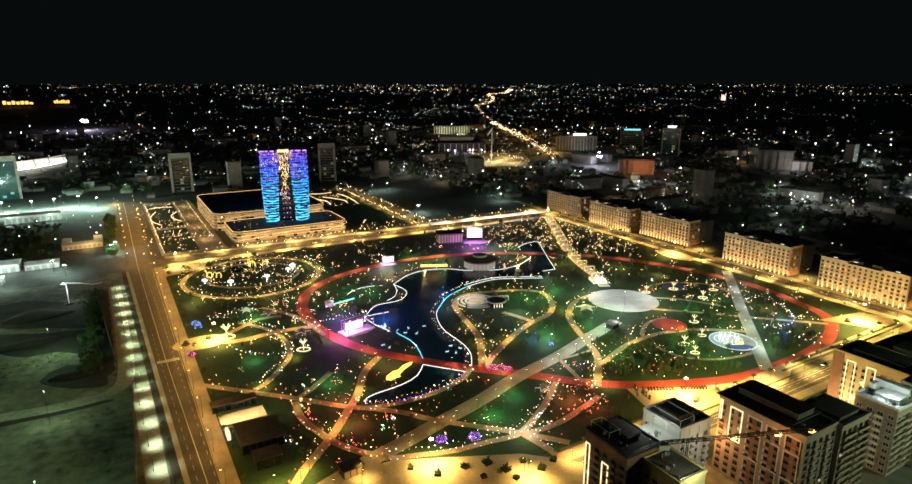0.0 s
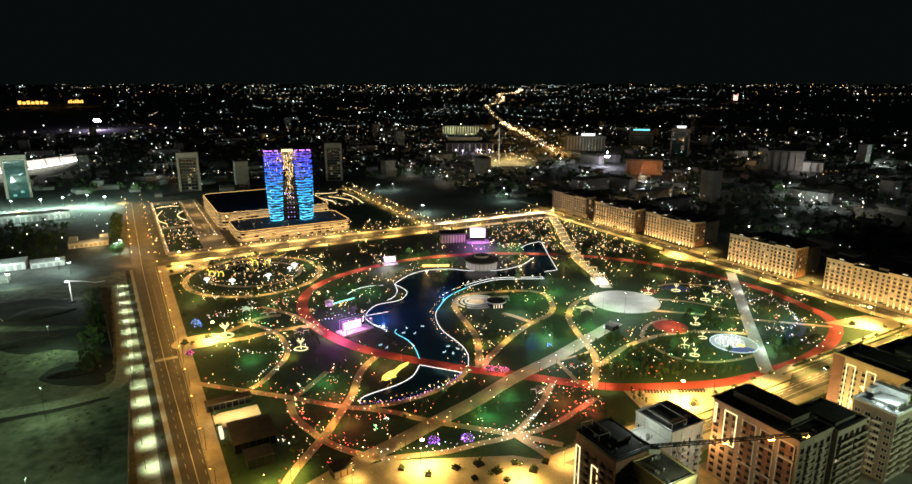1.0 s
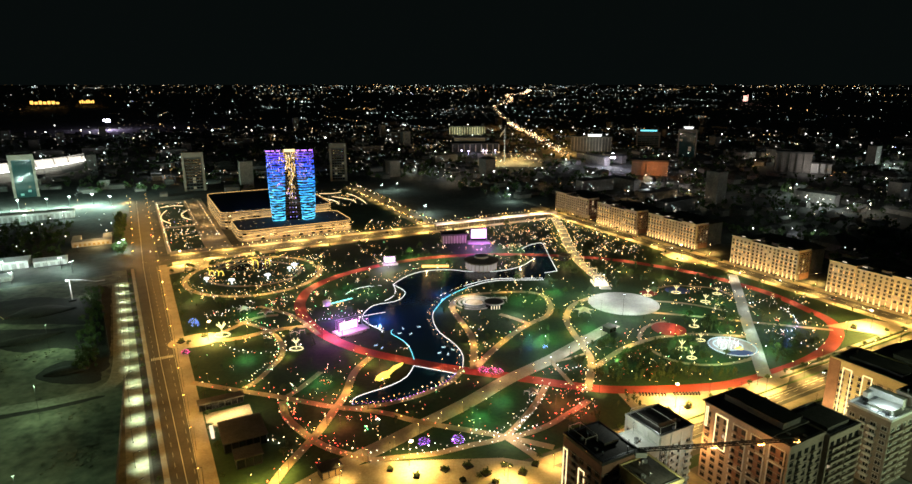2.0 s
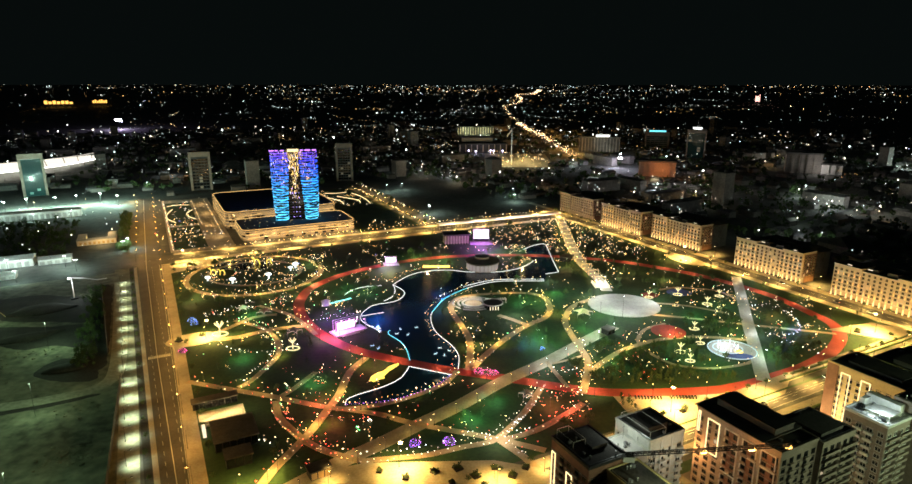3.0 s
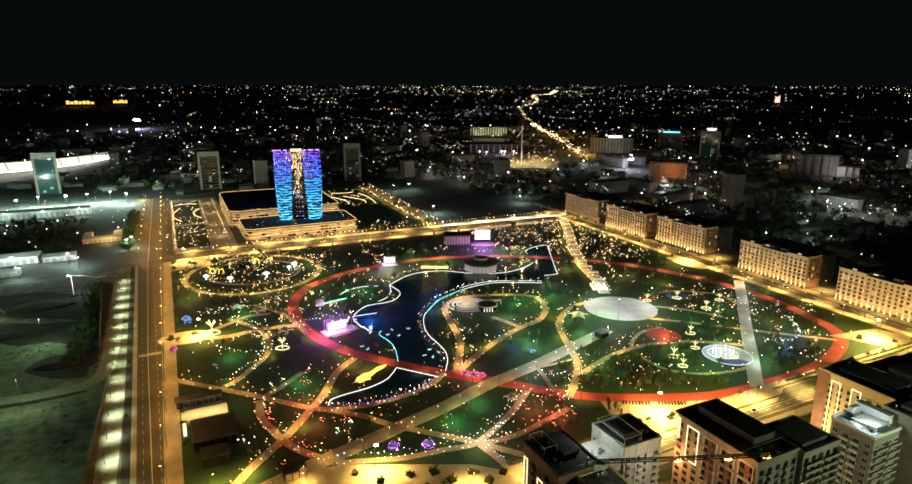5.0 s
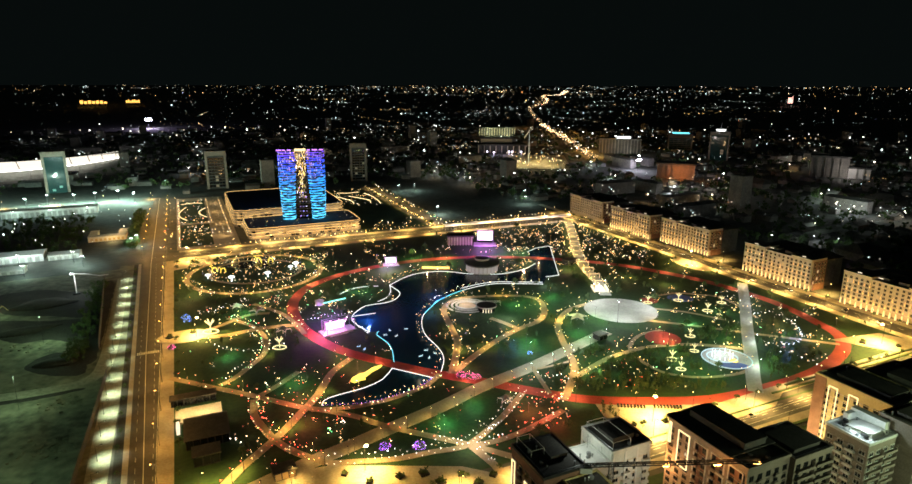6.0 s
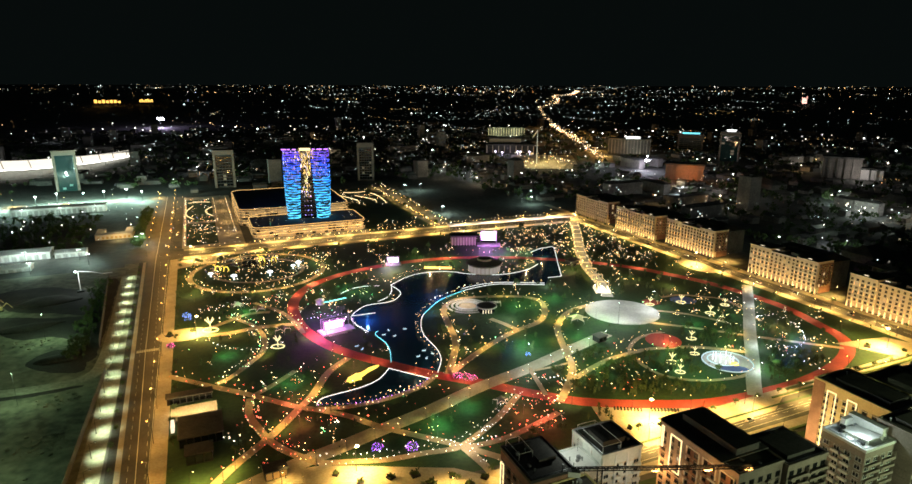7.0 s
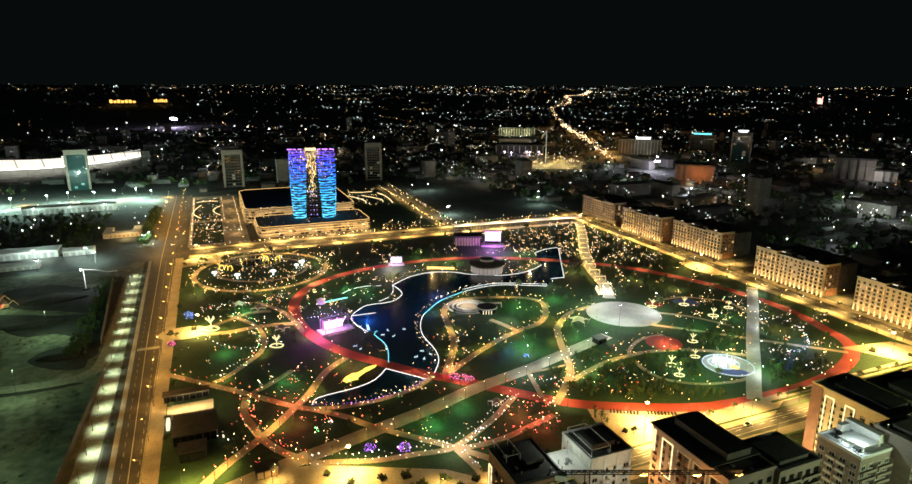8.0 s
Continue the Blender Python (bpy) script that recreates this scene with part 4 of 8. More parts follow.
LOGGIA_DARK = Geo().box(-1.7, 1.7, -1.25, -0.003, 0, 0.2).box(-1.7, 1.7, -1.25, -1.13, 0.2, 1.1).mesh("balcony", M["greybrick"])


def apartment(u, v, size, h, wall, label, windows, balcony, west=None, south=None, roof_bits=(), bands=(), roof="roof", crown=None):
    """A flat-roofed tower; u, v is its south-west corner. west and south list the bays (or None for none) that carry balconies."""
    a, b = size
    ob = thing("apartment_tower", pose(*G(u, v), 0.02, 0, 0, GRID), label, "apartment building", "apartment towers")
    part("wall", Geo().box(0, a, 0, b, 0, h), M[wall], ob)
    part("parapet", Geo().box(-0.3, 0.2, -0.3, b + 0.3, h - 0.3, h + 0.9).box(a - 0.2, a + 0.3, -0.3, b + 0.3, h - 0.3, h + 0.9).box(0.2, a - 0.2, -0.3, 0.2, h - 0.3, h + 0.9).box(0.2, a - 0.2, b - 0.2, b + 0.3, h - 0.3, h + 0.9), M[crown or ("dark" if wall == "brick" else wall)], ob)
    part("roof", Geo().box(0.2, a - 0.2, 0.2, b - 0.2, h, h + 0.25), M[roof], ob, "pale roof terrace" if roof == "white" else "dark flat roof")
    for x0, x1, y0, y1, z in roof_bits:
        part("penthouse", Geo().box(x0, x1, y0, y1, h + 0.25, h + z).box(x0 - 0.3, x1 + 0.3, y0 - 0.3, y1 + 0.3, h + z, h + z + 0.25), M["roof"], ob, "dark roof-top machine room")
    for k in range(int(a * b / 60)):
        x, y = rng.uniform(1.5, a - 2.5), rng.uniform(1.5, b - 2.5)
        if not any(x0 - 1.5 < x < x1 + 0.5 and y0 - 1.5 < y < y1 + 0.5 for x0, x1, y0, y1, z in roof_bits):
            part("roof_unit", Geo().box(x, x + rng.uniform(0.7, 1.4), y, y + rng.uniform(0.7, 1.4), h + 0.25, h + rng.uniform(0.8, 1.6)), M["steel"], ob)
    for k in range(4):
        x, y = rng.uniform(1.5, a - 2), rng.uniform(1.5, b - 2)
        if any(x0 - 1 < x < x1 + 1 and y0 - 1 < y < y1 + 1 for x0, x1, y0, y1, z in roof_bits):
            continue
        part("vent_pipe", Geo().cyl(x, y, h + 0.25, h + 1.5, 0.22, 0.22, 8).cyl(x, y, h + 1.5, h + 1.75, 0.4, 0.3, 8), M["steel"], ob)
    part("roof_duct", Geo().bar((1.2, 1.0, h + 0.6), (a - 1.2, 1.0, h + 0.6), 0.18, 6).bar((1.2, 1.0, h + 0.6), (1.2, b - 1.2, h + 0.6), 0.18, 6), M["steel"], ob)
    part("antenna", Geo().bar((a - 2, b - 2, h + 0.25), (a - 2, b - 2, h + 6), 0.07, 4).bar((a - 2.9, b - 2, h + 5), (a - 1.1, b - 2, h + 5), 0.05, 4).bar((a - 2.6, b - 2, h + 5.5), (a - 1.4, b - 2, h + 5.5), 0.05, 4), M["dark"], ob)
    for z in (3.2 * k for k in range(1, int(h / 3.2))):
        part("floor_band", Geo().box(-0.12, -0.003, -0.12, b, z - 0.55, z - 0.25).box(0.0, a, -0.12, -0.003, z - 0.55, z - 0.25), M["greybrick" if wall in ("brick", "greybrick") else "trim"], ob)
    turn = pose(0, 0, 0, 0, 0, -90)
    for s in range(int((h - 1.5) / 3.2)):
        z = 1.2 + 3.2 * s
        for k, (x0, x1) in enumerate(bands if s else ()):
            part("long_balcony", Geo().box(x0, x1, -1.5, -0.004, z - 0.95, z - 0.75).box(x0, x1, -1.5, -1.38, z - 0.75, z + 0.15), M["greybrick" if wall == "greybrick" else "render"], ob)
            part("divider", Geo().box(x1 - 0.15, x1, -1.37, -0.004, z - 0.75, z + 1.9), M[wall], ob)
        if west is not None:
            n = int(b / 3.9)
            for k in range(n):
                y = (k + 0.5) * b / n
                window(windows, pose(-0.003, y, z) @ turn, ob)
                if k in west and s:
                    part("balcony", balcony, None, ob).matrix_local = pose(0, y, z - 0.9) @ turn
        if south is not None:
            n = int(a / 3.9)
            for k in range(n):
                x = (k + 0.5) * a / n
                window(windows, pose(x, -0.003, z), ob)
                if k in south and s:
                    part("balcony", balcony, None, ob).matrix_local = pose(x, 0, z - 0.9)
    return ob


def light_frame(ob, side, c, w, z0, z1, material="g_ledwarm", open_end=False):
    """A glowing rectangular outline on a facade; side is west (-x) or south (-y)."""
    t = 0.32
    g = Geo()
    for a0, a1, b0, b1 in ((c - w / 2, c - w / 2 + t, z0, z1), (c + w / 2 - t, c + w / 2, z0, z1), (c - w / 2 + t, c + w / 2 - t, z1 - t, z1), (c - w / 2 + t, c + w / 2 - t, z0, z0 + t)):
        if side == "west":
            g.box(-0.45, -0.16, a0, a1, b0, b1)
        else:
            g.box(a0, a1, -0.45, -0.16, b0, b1)
    part("light_frame", g, M[material], ob, "glowing rectangular light outline")


tower_a = apartment(150, 135, (17.5, 22), 33, "brick", "dark brown apartment tower with a black roof and white light lines", DARK_WINDOW, LOGGIA_DARK, (1, 3), (1, 3), ((8, 15, 8, 18, 1.6),))
light_frame(tower_a, "west", 20.2, 2.4, 8, 28)
light_frame(tower_a, "west", 10.5, 3.4, 8, 24.5)
apartment(158, 118, (14, 16.5), 30, "yellow", "ochre apartment wing with a pale parapet and roof plant", FLAT_WINDOW, LOGGIA, (1,), (1, 2), ())
apartment(168, 137, (12.5, 14), 29, "render", "white apartment wing with an open roof terrace", FLAT_WINDOW, LOGGIA, None, (0, 2), (), (), "white")
white_tower = apartment(181, 137.5, (18, 18.5), 33, "render", "white apartment tower with stacked balconies and a black roof", FLAT_WINDOW, LOGGIA, (0, 2), (1, 3), ((4, 14, 5, 14, 2.2),))
for ob, x0, x1, y0, y1, z in ((white_tower, 1, 9, 1, 17, 33.9), (tower_a, 1.5, 7, 11, 21, 34.2)):
    g = Geo()
    for x in (x0, x1):
        for y in (y0, y1):
            g.bar((x, y, z), (x, y, z + 2.6), 0.11, 4)
    for p, q in (((x0, y0), (x1, y0)), ((x1, y0), (x1, y1)), ((x1, y1), (x0, y1)), ((x0, y1), (x0, y0))):
        g.bar((*p, z + 2.6), (*q, z + 2.6), 0.11, 4)
    part("roof_frame", g, M["white"], ob, "pale open pipe frame on the roof")
for k in range(4):
    part("corner_pilaster", Geo().box(-0.35, -0.13, 0.1 + 5.9 * k, 0.7 + 5.9 * k, 0, 32.6), M["white"], white_tower, "white pilaster strip")
    part("south_pilaster", Geo().box(0.2 + 5.6 * k, 0.9 + 5.6 * k, -0.35, -0.13, 0, 32.6), M["white"], white_tower, "white pilaster strip")
tower_b = apartment(215.5, 108, (21, 37.5), 35, "greybrick", "grey-brown apartment tower with a glowing light frame and black roof", DARK_WINDOW, LOGGIA_DARK, (3, 5), (1, 3), ((7, 18, 8, 34, 3.8),))
for c in (4.5, 12.5, 20.5):
    for z0, z1 in ((3, 14), (15, 26), (27, 33)):
        g = Geo()
        for a0, a1, b0, b1 in ((c - 3.2, c - 2.8, z0, z1), (c + 2.8, c + 3.2, z0, z1), (c - 2.8, c + 2.8, z1 - 0.4, z1)):
            g.box(-0.5, -0.004, a0, a1, b0, b1)
        part("bay_frame", g, M["render"], tower_b, "white rendered bay frame")
        part("bay_infill", Geo().box(-0.042, -0.004, c - 2.79, c + 2.79, z0, z1 - 0.41), M["brick"], tower_b, "brown brick infill of the bay")
part("roof_slab", Geo().box(-1.1, 22.1, 7, 38.6, 35.91, 36.2), M["roof"], tower_b, "dark flat roof slab with a wide overhang")
light_frame(tower_b, "west", 29, 5.8, 18, 33)
light_frame(tower_b, "west", 36.2, 1.2, 25, 34)
apartment(236.8, 106, (20, 19), 34, "greybrick", "grey-brown apartment wing with stacked balconies", DARK_WINDOW, LOGGIA, None, (), ((3, 17, 3, 15, 1.8),), ((0.5, 9.5), (10.5, 19.5)))
tower_c = apartment(303, 112, (22, 33.5), 36, "yellow", "ochre apartment tower with brick corner and tall glowing light frames", DARK_WINDOW, LOGGIA_DARK, (), (1, 3), ((6, 18, 5, 28, 1.5),))
part("brick_corner", Geo().box(-0.35, -0.003, 28.5, 33.7, 0, 36.2), M["brick"], tower_c, "brown brick corner strip")
light_frame(tower_c, "west", 25, 4.2, 5, 33.5)
light_frame(tower_c, "west", 16, 4.2, 16, 33.5)
terrace_tower = apartment(274, 103, (17, 17), 32, "greybrick", "grey apartment tower with a brightly lit white roof terrace", FLAT_WINDOW, LOGGIA, (1, 2), (), (), ((0.4, 8), (9, 16.6)), "white", "render")
part("terrace_wall", Geo().box(13.5, 16.7, 3, 16.5, 32.25, 36.6).box(9, 13.49, 14.5, 16.5, 32.25, 35.4), M["render"], terrace_tower, "white rendered stair head on the terrace")
part("awning", Geo().add([(4, 2, 34.6), (12.5, 2, 34.6), (12.5, 12, 33.6), (4, 12, 33.6), (4, 2, 34.45), (12.5, 2, 34.45), (12.5, 12, 33.45), (4, 12, 33.45)], [(0, 1, 2, 3), (7, 6, 5, 4), (0, 4, 5, 1), (1, 5, 6, 2), (2, 6, 7, 3), (3, 7, 4, 0)]).box(4, 4.2, 2, 2.2, 32.2, 34.5).box(12.3, 12.5, 2, 2.2, 32.2, 34.5), M["white"], terrace_tower, "white sloping awning over the terrace")
for x, y, w, d in ((2.5, 3, 1.6, 2.2), (3.5, 12, 2.4, 1.2), (7, 13.5, 1.2, 1.8)):
    part("terrace_crate", Geo().box(x, x + w, y, y + d, 32.26, 33.5), M["dark"], terrace_tower)
apartment(292, 96, (24, 15), 37, "greybrick", "grey apartment tower with rows of balconies", FLAT_WINDOW, LOGGIA, None, (), ((4, 16, 3, 11, 2.0),), ((0.4, 7.5), (8.5, 15.5), (16.5, 23.6)))
apartment(330, 108, (26, 34), 33, "brick", "brown brick apartment tower behind the ochre one", DARK_WINDOW, LOGGIA, None, (1, 3), ((6, 18, 6, 26, 2.0),))
apartment(362, 112, (30, 32), 30, "greybrick", "grey-brown apartment block with a dark roof", DARK_WINDOW, LOGGIA, None, None, ((6, 22, 6, 24, 1.6),))


def unfinished_block(u, v, a, b, floors):
    """Open concrete floors on columns, lit orange by the site lamps."""
    ob = thing("unfinished_block", pose(*G(u, v), 0.02, 0, 0, GRID), "unfinished concrete block with open floors under orange lamps", "building shell")
    for s in range(floors + 1):
        part("floor_slab", Geo().box(0, a, 0, b, 3.2 * s, 3.2 * s + 0.35), M["concrete"] if s < floors else M["sand"], ob)
        for x in (0.4, a / 2, a - 0.8) if s < floors else ():
            for y in (0.4, b / 2, b - 0.8):
                part("column", Geo().box(x, x + 0.4, y, y + 0.4, 3.2 * s + 0.35, 3.2 * s + 3.2), M["concrete"], ob)


slab("ground_courtyard", rect(200, 215, 98, 158), 0.06, M["sand"], "bare sandy courtyard ground between the towers")
unfinished_block(203, 116, 10, 14, 1)


# ---- tower crane jib with site lamps over the courtyard ----
def crane():
    ob = thing("tower_crane", pose(0, 0, 0), "dark tower crane with orange lamps on its jib", "crane")
    mx, my = 86.0, 199.0
    mast_geo = Geo()
    for dx in (-0.8, 0.8):
        for dy in (-0.8, 0.8):
            mast_geo.bar((mx + dx, my + dy, 0), (mx + dx, my + dy, 36), 0.12, 4)
    for k in range(17):
        s = 1 if k % 2 else -1
        for a, b in (((-0.8, -0.8), (0.8, -0.8)), ((-0.8, 0.8), (0.8, 0.8)), ((-0.8, -0.8), (-0.8, 0.8)), ((0.8, -0.8), (0.8, 0.8))):
            mast_geo.bar((mx + a[0], my + a[1], 1 + 2.05 * k + (1 - s)), (mx + b[0], my + b[1], 1 + 2.05 * k + (1 + s)), 0.07, 3)
    part("mast", mast_geo, M["dark"], ob)
    jib = Geo()
    a, b = Vector((76, 196.5, 36)), Vector((138, 205.5, 36))
    d = (b - a).normalized()
    side = Vector((-d.y, d.x, 0))
    for off in (side * 0.6, side * -0.6, Vector((0, 0, 1.1))):
        jib.bar(a + off, b + off, 0.26, 4)
    for k in range(31):
        p, q = a + d * 2.02 * k, a + d * 2.02 * (k + 1)
        for off in (side * 0.6, side * -0.6):
            jib.bar(p + off, (p + q) / 2 + Vector((0, 0, 1.1)), 0.11, 3)
            jib.bar((p + q) / 2 + Vector((0, 0, 1.1)), q + off, 0.11, 3)
    part("jib", jib, M["dark"], ob)
    part("counterweight", Geo().box(75, 79, 195.4, 198, 33.8, 35.8), M["concrete"], ob)
    for x, y in ((105, 200.8), (123, 203.2), (137, 205.3)):
        part("site_lamp", Geo().octa(x, y, 35.3, 0.9, 0.5).octa(x + 0.9, y + 0.15, 35.5, 0.6, 0.6).octa(x - 0.9, y - 0.1, 35.2, 0.6, 0.4), M["g_orange"], ob, "glowing orange site lamp")
        lamp("site_lamp_light", x, y, 34.4, 1600, (1, 0.4, 0.08), 0.6)


crane()
# added lamps without fixtures that brighten the south faces of the towers
lamp("site_floodlight", *G(240, 62), 38, 16000, (0.85, 1, 0.6), 1.0)
lamp("site_floodlight", *G(300, 60), 44, 52000, (0.75, 1, 0.55), 1.0)
# added unseen lamps that brighten the white walls and roof terraces
lamp("terrace_light", *G(277, 108), 37, 2600, (0.8, 1, 0.98), 0.5)
lamp("terrace_light", *G(173, 147), 38, 2000, (0.9, 1, 0.85), 0.4)
lamp("terrace_light", *G(190, 126), 26, 1100, (0.9, 1, 0.85), 0.4)
lamp("terrace_light", *G(165, 112), 34, 5000, (0.85, 1, 0.6), 0.4)
lamp("street_light", *G(290, 140), 9, 16000, (1, 0.76, 0.34), 0.5)
lamp("street_light", *G(268, 146), 8, 9000, WARM, 0.5)
# added unseen lamp that turns the courtyard ground orange
lamp("courtyard_light", *G(211, 145), 17, 7000, (1, 0.42, 0.12), 0.5)


# ---- the hotel: podium, rear hall and media-facade tower ----
def led_facade(name, top):
    """Rows of LEDs showing a flowing blue picture: cyan below, violet above."""
    m, n, l, p = shader(name)
    co, sep = n.new("ShaderNodeTexCoord"), n.new("ShaderNodeSeparateXYZ")
    l.new(co.outputs["Object"], sep.inputs[0])
    mp = n.new("ShaderNodeMapping")
    mp.inputs["Scale"].default_value = (0.09, 0.09, 0.8)
    l.new(co.outputs["Object"], mp.inputs["Vector"])
    nz = n.new("ShaderNodeTexNoise")
    nz.inputs["Scale"].default_value, nz.inputs["Detail"].default_value, nz.inputs["Distortion"].default_value = 1.0, 3, 1.2
    l.new(mp.outputs[0], nz.inputs["Vector"])
    hz = n.new("ShaderNodeMath")
    hz.operation, hz.inputs[1].default_value = "DIVIDE", top
    l.new(sep.outputs["Z"], hz.inputs[0])
    ad = n.new("ShaderNodeMath")
    ad.operation, ad.inputs[1].default_value = "MULTIPLY_ADD", 0.5
    l.new(nz.outputs["Fac"], ad.inputs[0])
    l.new(hz.outputs[0], ad.inputs[2])
    ramp = n.new("ShaderNodeValToRGB")
    el = ramp.color_ramp.elements
    el[0].position, el[0].color = 0.30, (0.10, 0.62, 1.0, 1)
    el[1].position, el[1].color = 1.0, (0.16, 0.05, 0.8, 1)
    for at, c in ((0.60, (0.03, 0.42, 1.0, 1)), (0.80, (0.01, 0.14, 1.0, 1)), (0.93, (0.02, 0.05, 0.95, 1))):
        el.new(at).color = c
    half = n.new("ShaderNodeMath")
    half.operation, half.inputs[1].default_value = "MULTIPLY", 0.8
    l.new(ad.outputs[0], half.inputs[0])
    l.new(half.outputs[0], ramp.inputs["Fac"])
    l.new(ramp.outputs["Color"], p.inputs["Emission Color"])
    br = n.new("ShaderNodeMapRange")
    br.inputs["From Min"].default_value, br.inputs["From Max"].default_value = 0.38, 0.60
    br.inputs["To Min"].default_value, br.inputs["To Max"].default_value = 2.5, 0.03
    l.new(nz.outputs["Fac"], br.inputs["Value"])
    l.new(br.outputs[0], p.inputs["Emission Strength"])
    p.inputs["Base Color"].default_value = (0.02, 0.02, 0.03, 1)
    m.cycles.emission_sampling = "NONE"
    return m


M["media"] = led_facade("blue_media_facade", 86.0)


def lobe(side, t, grow=0.0):
    """Plan of one half of the tower at the height share t: a rounded shell, thinner towards the foot."""
    outer = 25.5 + 0.6 * math.sin(3.1416 * t) - 1.6 * (1 - t) ** 2
    inner = 5.2 + 4.6 * (1 - t) ** 1.6 - 0.5 * t
    c, w, d = (outer + inner) / 2, (outer - inner) / 2 + grow, 11.5 + grow
    pts = []
    for i in range(20):
        a = 6.28319 * i / 20
        x, y = math.cos(a), math.sin(a)
        pts.append((side * (c + w * math.copysign(abs(x) ** 0.75, x)), d * math.copysign(abs(y) ** 0.8, y)))
    return pts if side > 0 else pts[::-1]


def hotel_tower():
    base, top = 12.0, 91.0
    ob = thing("hotel_tower", pose(*G(173, 692), 0, 0, 0, GRID - 14), "hotel tower of two curved halves with flowing blue light bands", "hotel")
    floors = 27
    for side in (-1, 1):
        rings = [[(x, y, base + (top - base) * t) for x, y in lobe(side, t)] for t in (i / 27 for i in range(28))]
        part("shell", Geo().loft(rings), M["tealglass"], ob, "dark curved glass half")
        for k in range(floors):
            t0 = (k + 0.12) / floors
            z = base + (top - base) * t0
            rim = [(x, y, z + 0.5 * math.sin(0.31 * x + 7.7 * k * k) + 0.3 * math.sin(1.1 * x + 3.1 * k)) for x, y in lobe(side, t0, 0.5)]
            part("light_band", Geo().loft([rim, [(x, y, h + 1.15 + 0.45 * math.sin(0.9 * x + 3.3 * k)) for x, y, h in rim]]), M["media"], ob)
    core = Geo().box(-9, 9, -7, 7, base, top)
    part("core", core, M["glass"], ob, "dark recessed glass core")
    for k in range(floors + 1):
        z = base + (top - base) * k / floors
        part("floor_edge", Geo().box(-9.2, 9.2, -7.3, 7.2, z, z + 0.4), M["dark"], ob)
    part("crown", Geo().box(-25.5, 25.5, -10, 10, top, top + 2.2), M["tealglass"], ob, "dark roof crown")
    for x0, w in ((-26, 5.5), (-19.5, 3), (-14, 4), (8, 3), (13, 6), (21, 4.5)):
        part("crown_light", Geo().box(x0, x0 + w, -10.4, -10.0, top + 0.4, top + 1.7), M["g_violet"], ob, "violet light line round the roof")
    part("roof_sign", Geo().box(-6.0, 6.0, -10.9, -10.3, top - 0.2, top + 2.6), M["g_ledwarm"], ob, "bright blank white roof sign")
    r = random.Random(5)
    gold = Geo()
    for k in range(300):
        t = r.random() ** 0.33
        x, z = r.gauss(0, 2.4 + 11.0 * max(0, t - 0.6)), base + (top - base) * (0.12 + 0.87 * t)
        if abs(x) < 16:
            gold.box(x - 0.2, x + 0.2, -12.45 if abs(x) > 5 else -7.75, -12.1 if abs(x) > 5 else -7.35, z, z + r.uniform(0.8, 4.0))
    violet = Geo()
    for k in range(170):
        x, z = r.choice((-1, 1)) * r.uniform(8, 24.5), base + (top - base) * (0.52 + 0.47 * r.random() ** 0.7)
        violet.box(x - 0.25, x + 0.25, -12.75, -12.35, z, z + r.uniform(0.6, 3.0))
    for k in range(7):
        for x in (-3.5, 0, 3.5):
            violet.box(x - 0.5, x + 0.5, -7.75, -7.35, base + 3 + 5.5 * k, base + 4.2 + 5.5 * k)
    tagged(part("violet_glitter", violet, M["violet_glints"], ob, "scattered violet and white light rods"), kind="stuff")
    tagged(part("gold_glitter", gold, M["gold_glints"], ob, "scattered golden light rods"), kind="stuff")
    return ob


M["violet_glints"] = bulbs("violet_light_rods", [(0, (0.5, 0.3, 1)), (0.75, (0.8, 0.75, 1)), (0.85, (0.3, 0.3, 1))], 0.2, 2.0)
M["gold_glints"] = bulbs("golden_light_rods", [(0, (1, 0.6, 0.15)), (0.6, (1, 0.75, 0.35)), (0.85, (0.9, 0.8, 1.0))], 0.15, 3.0)
hotel_tower()


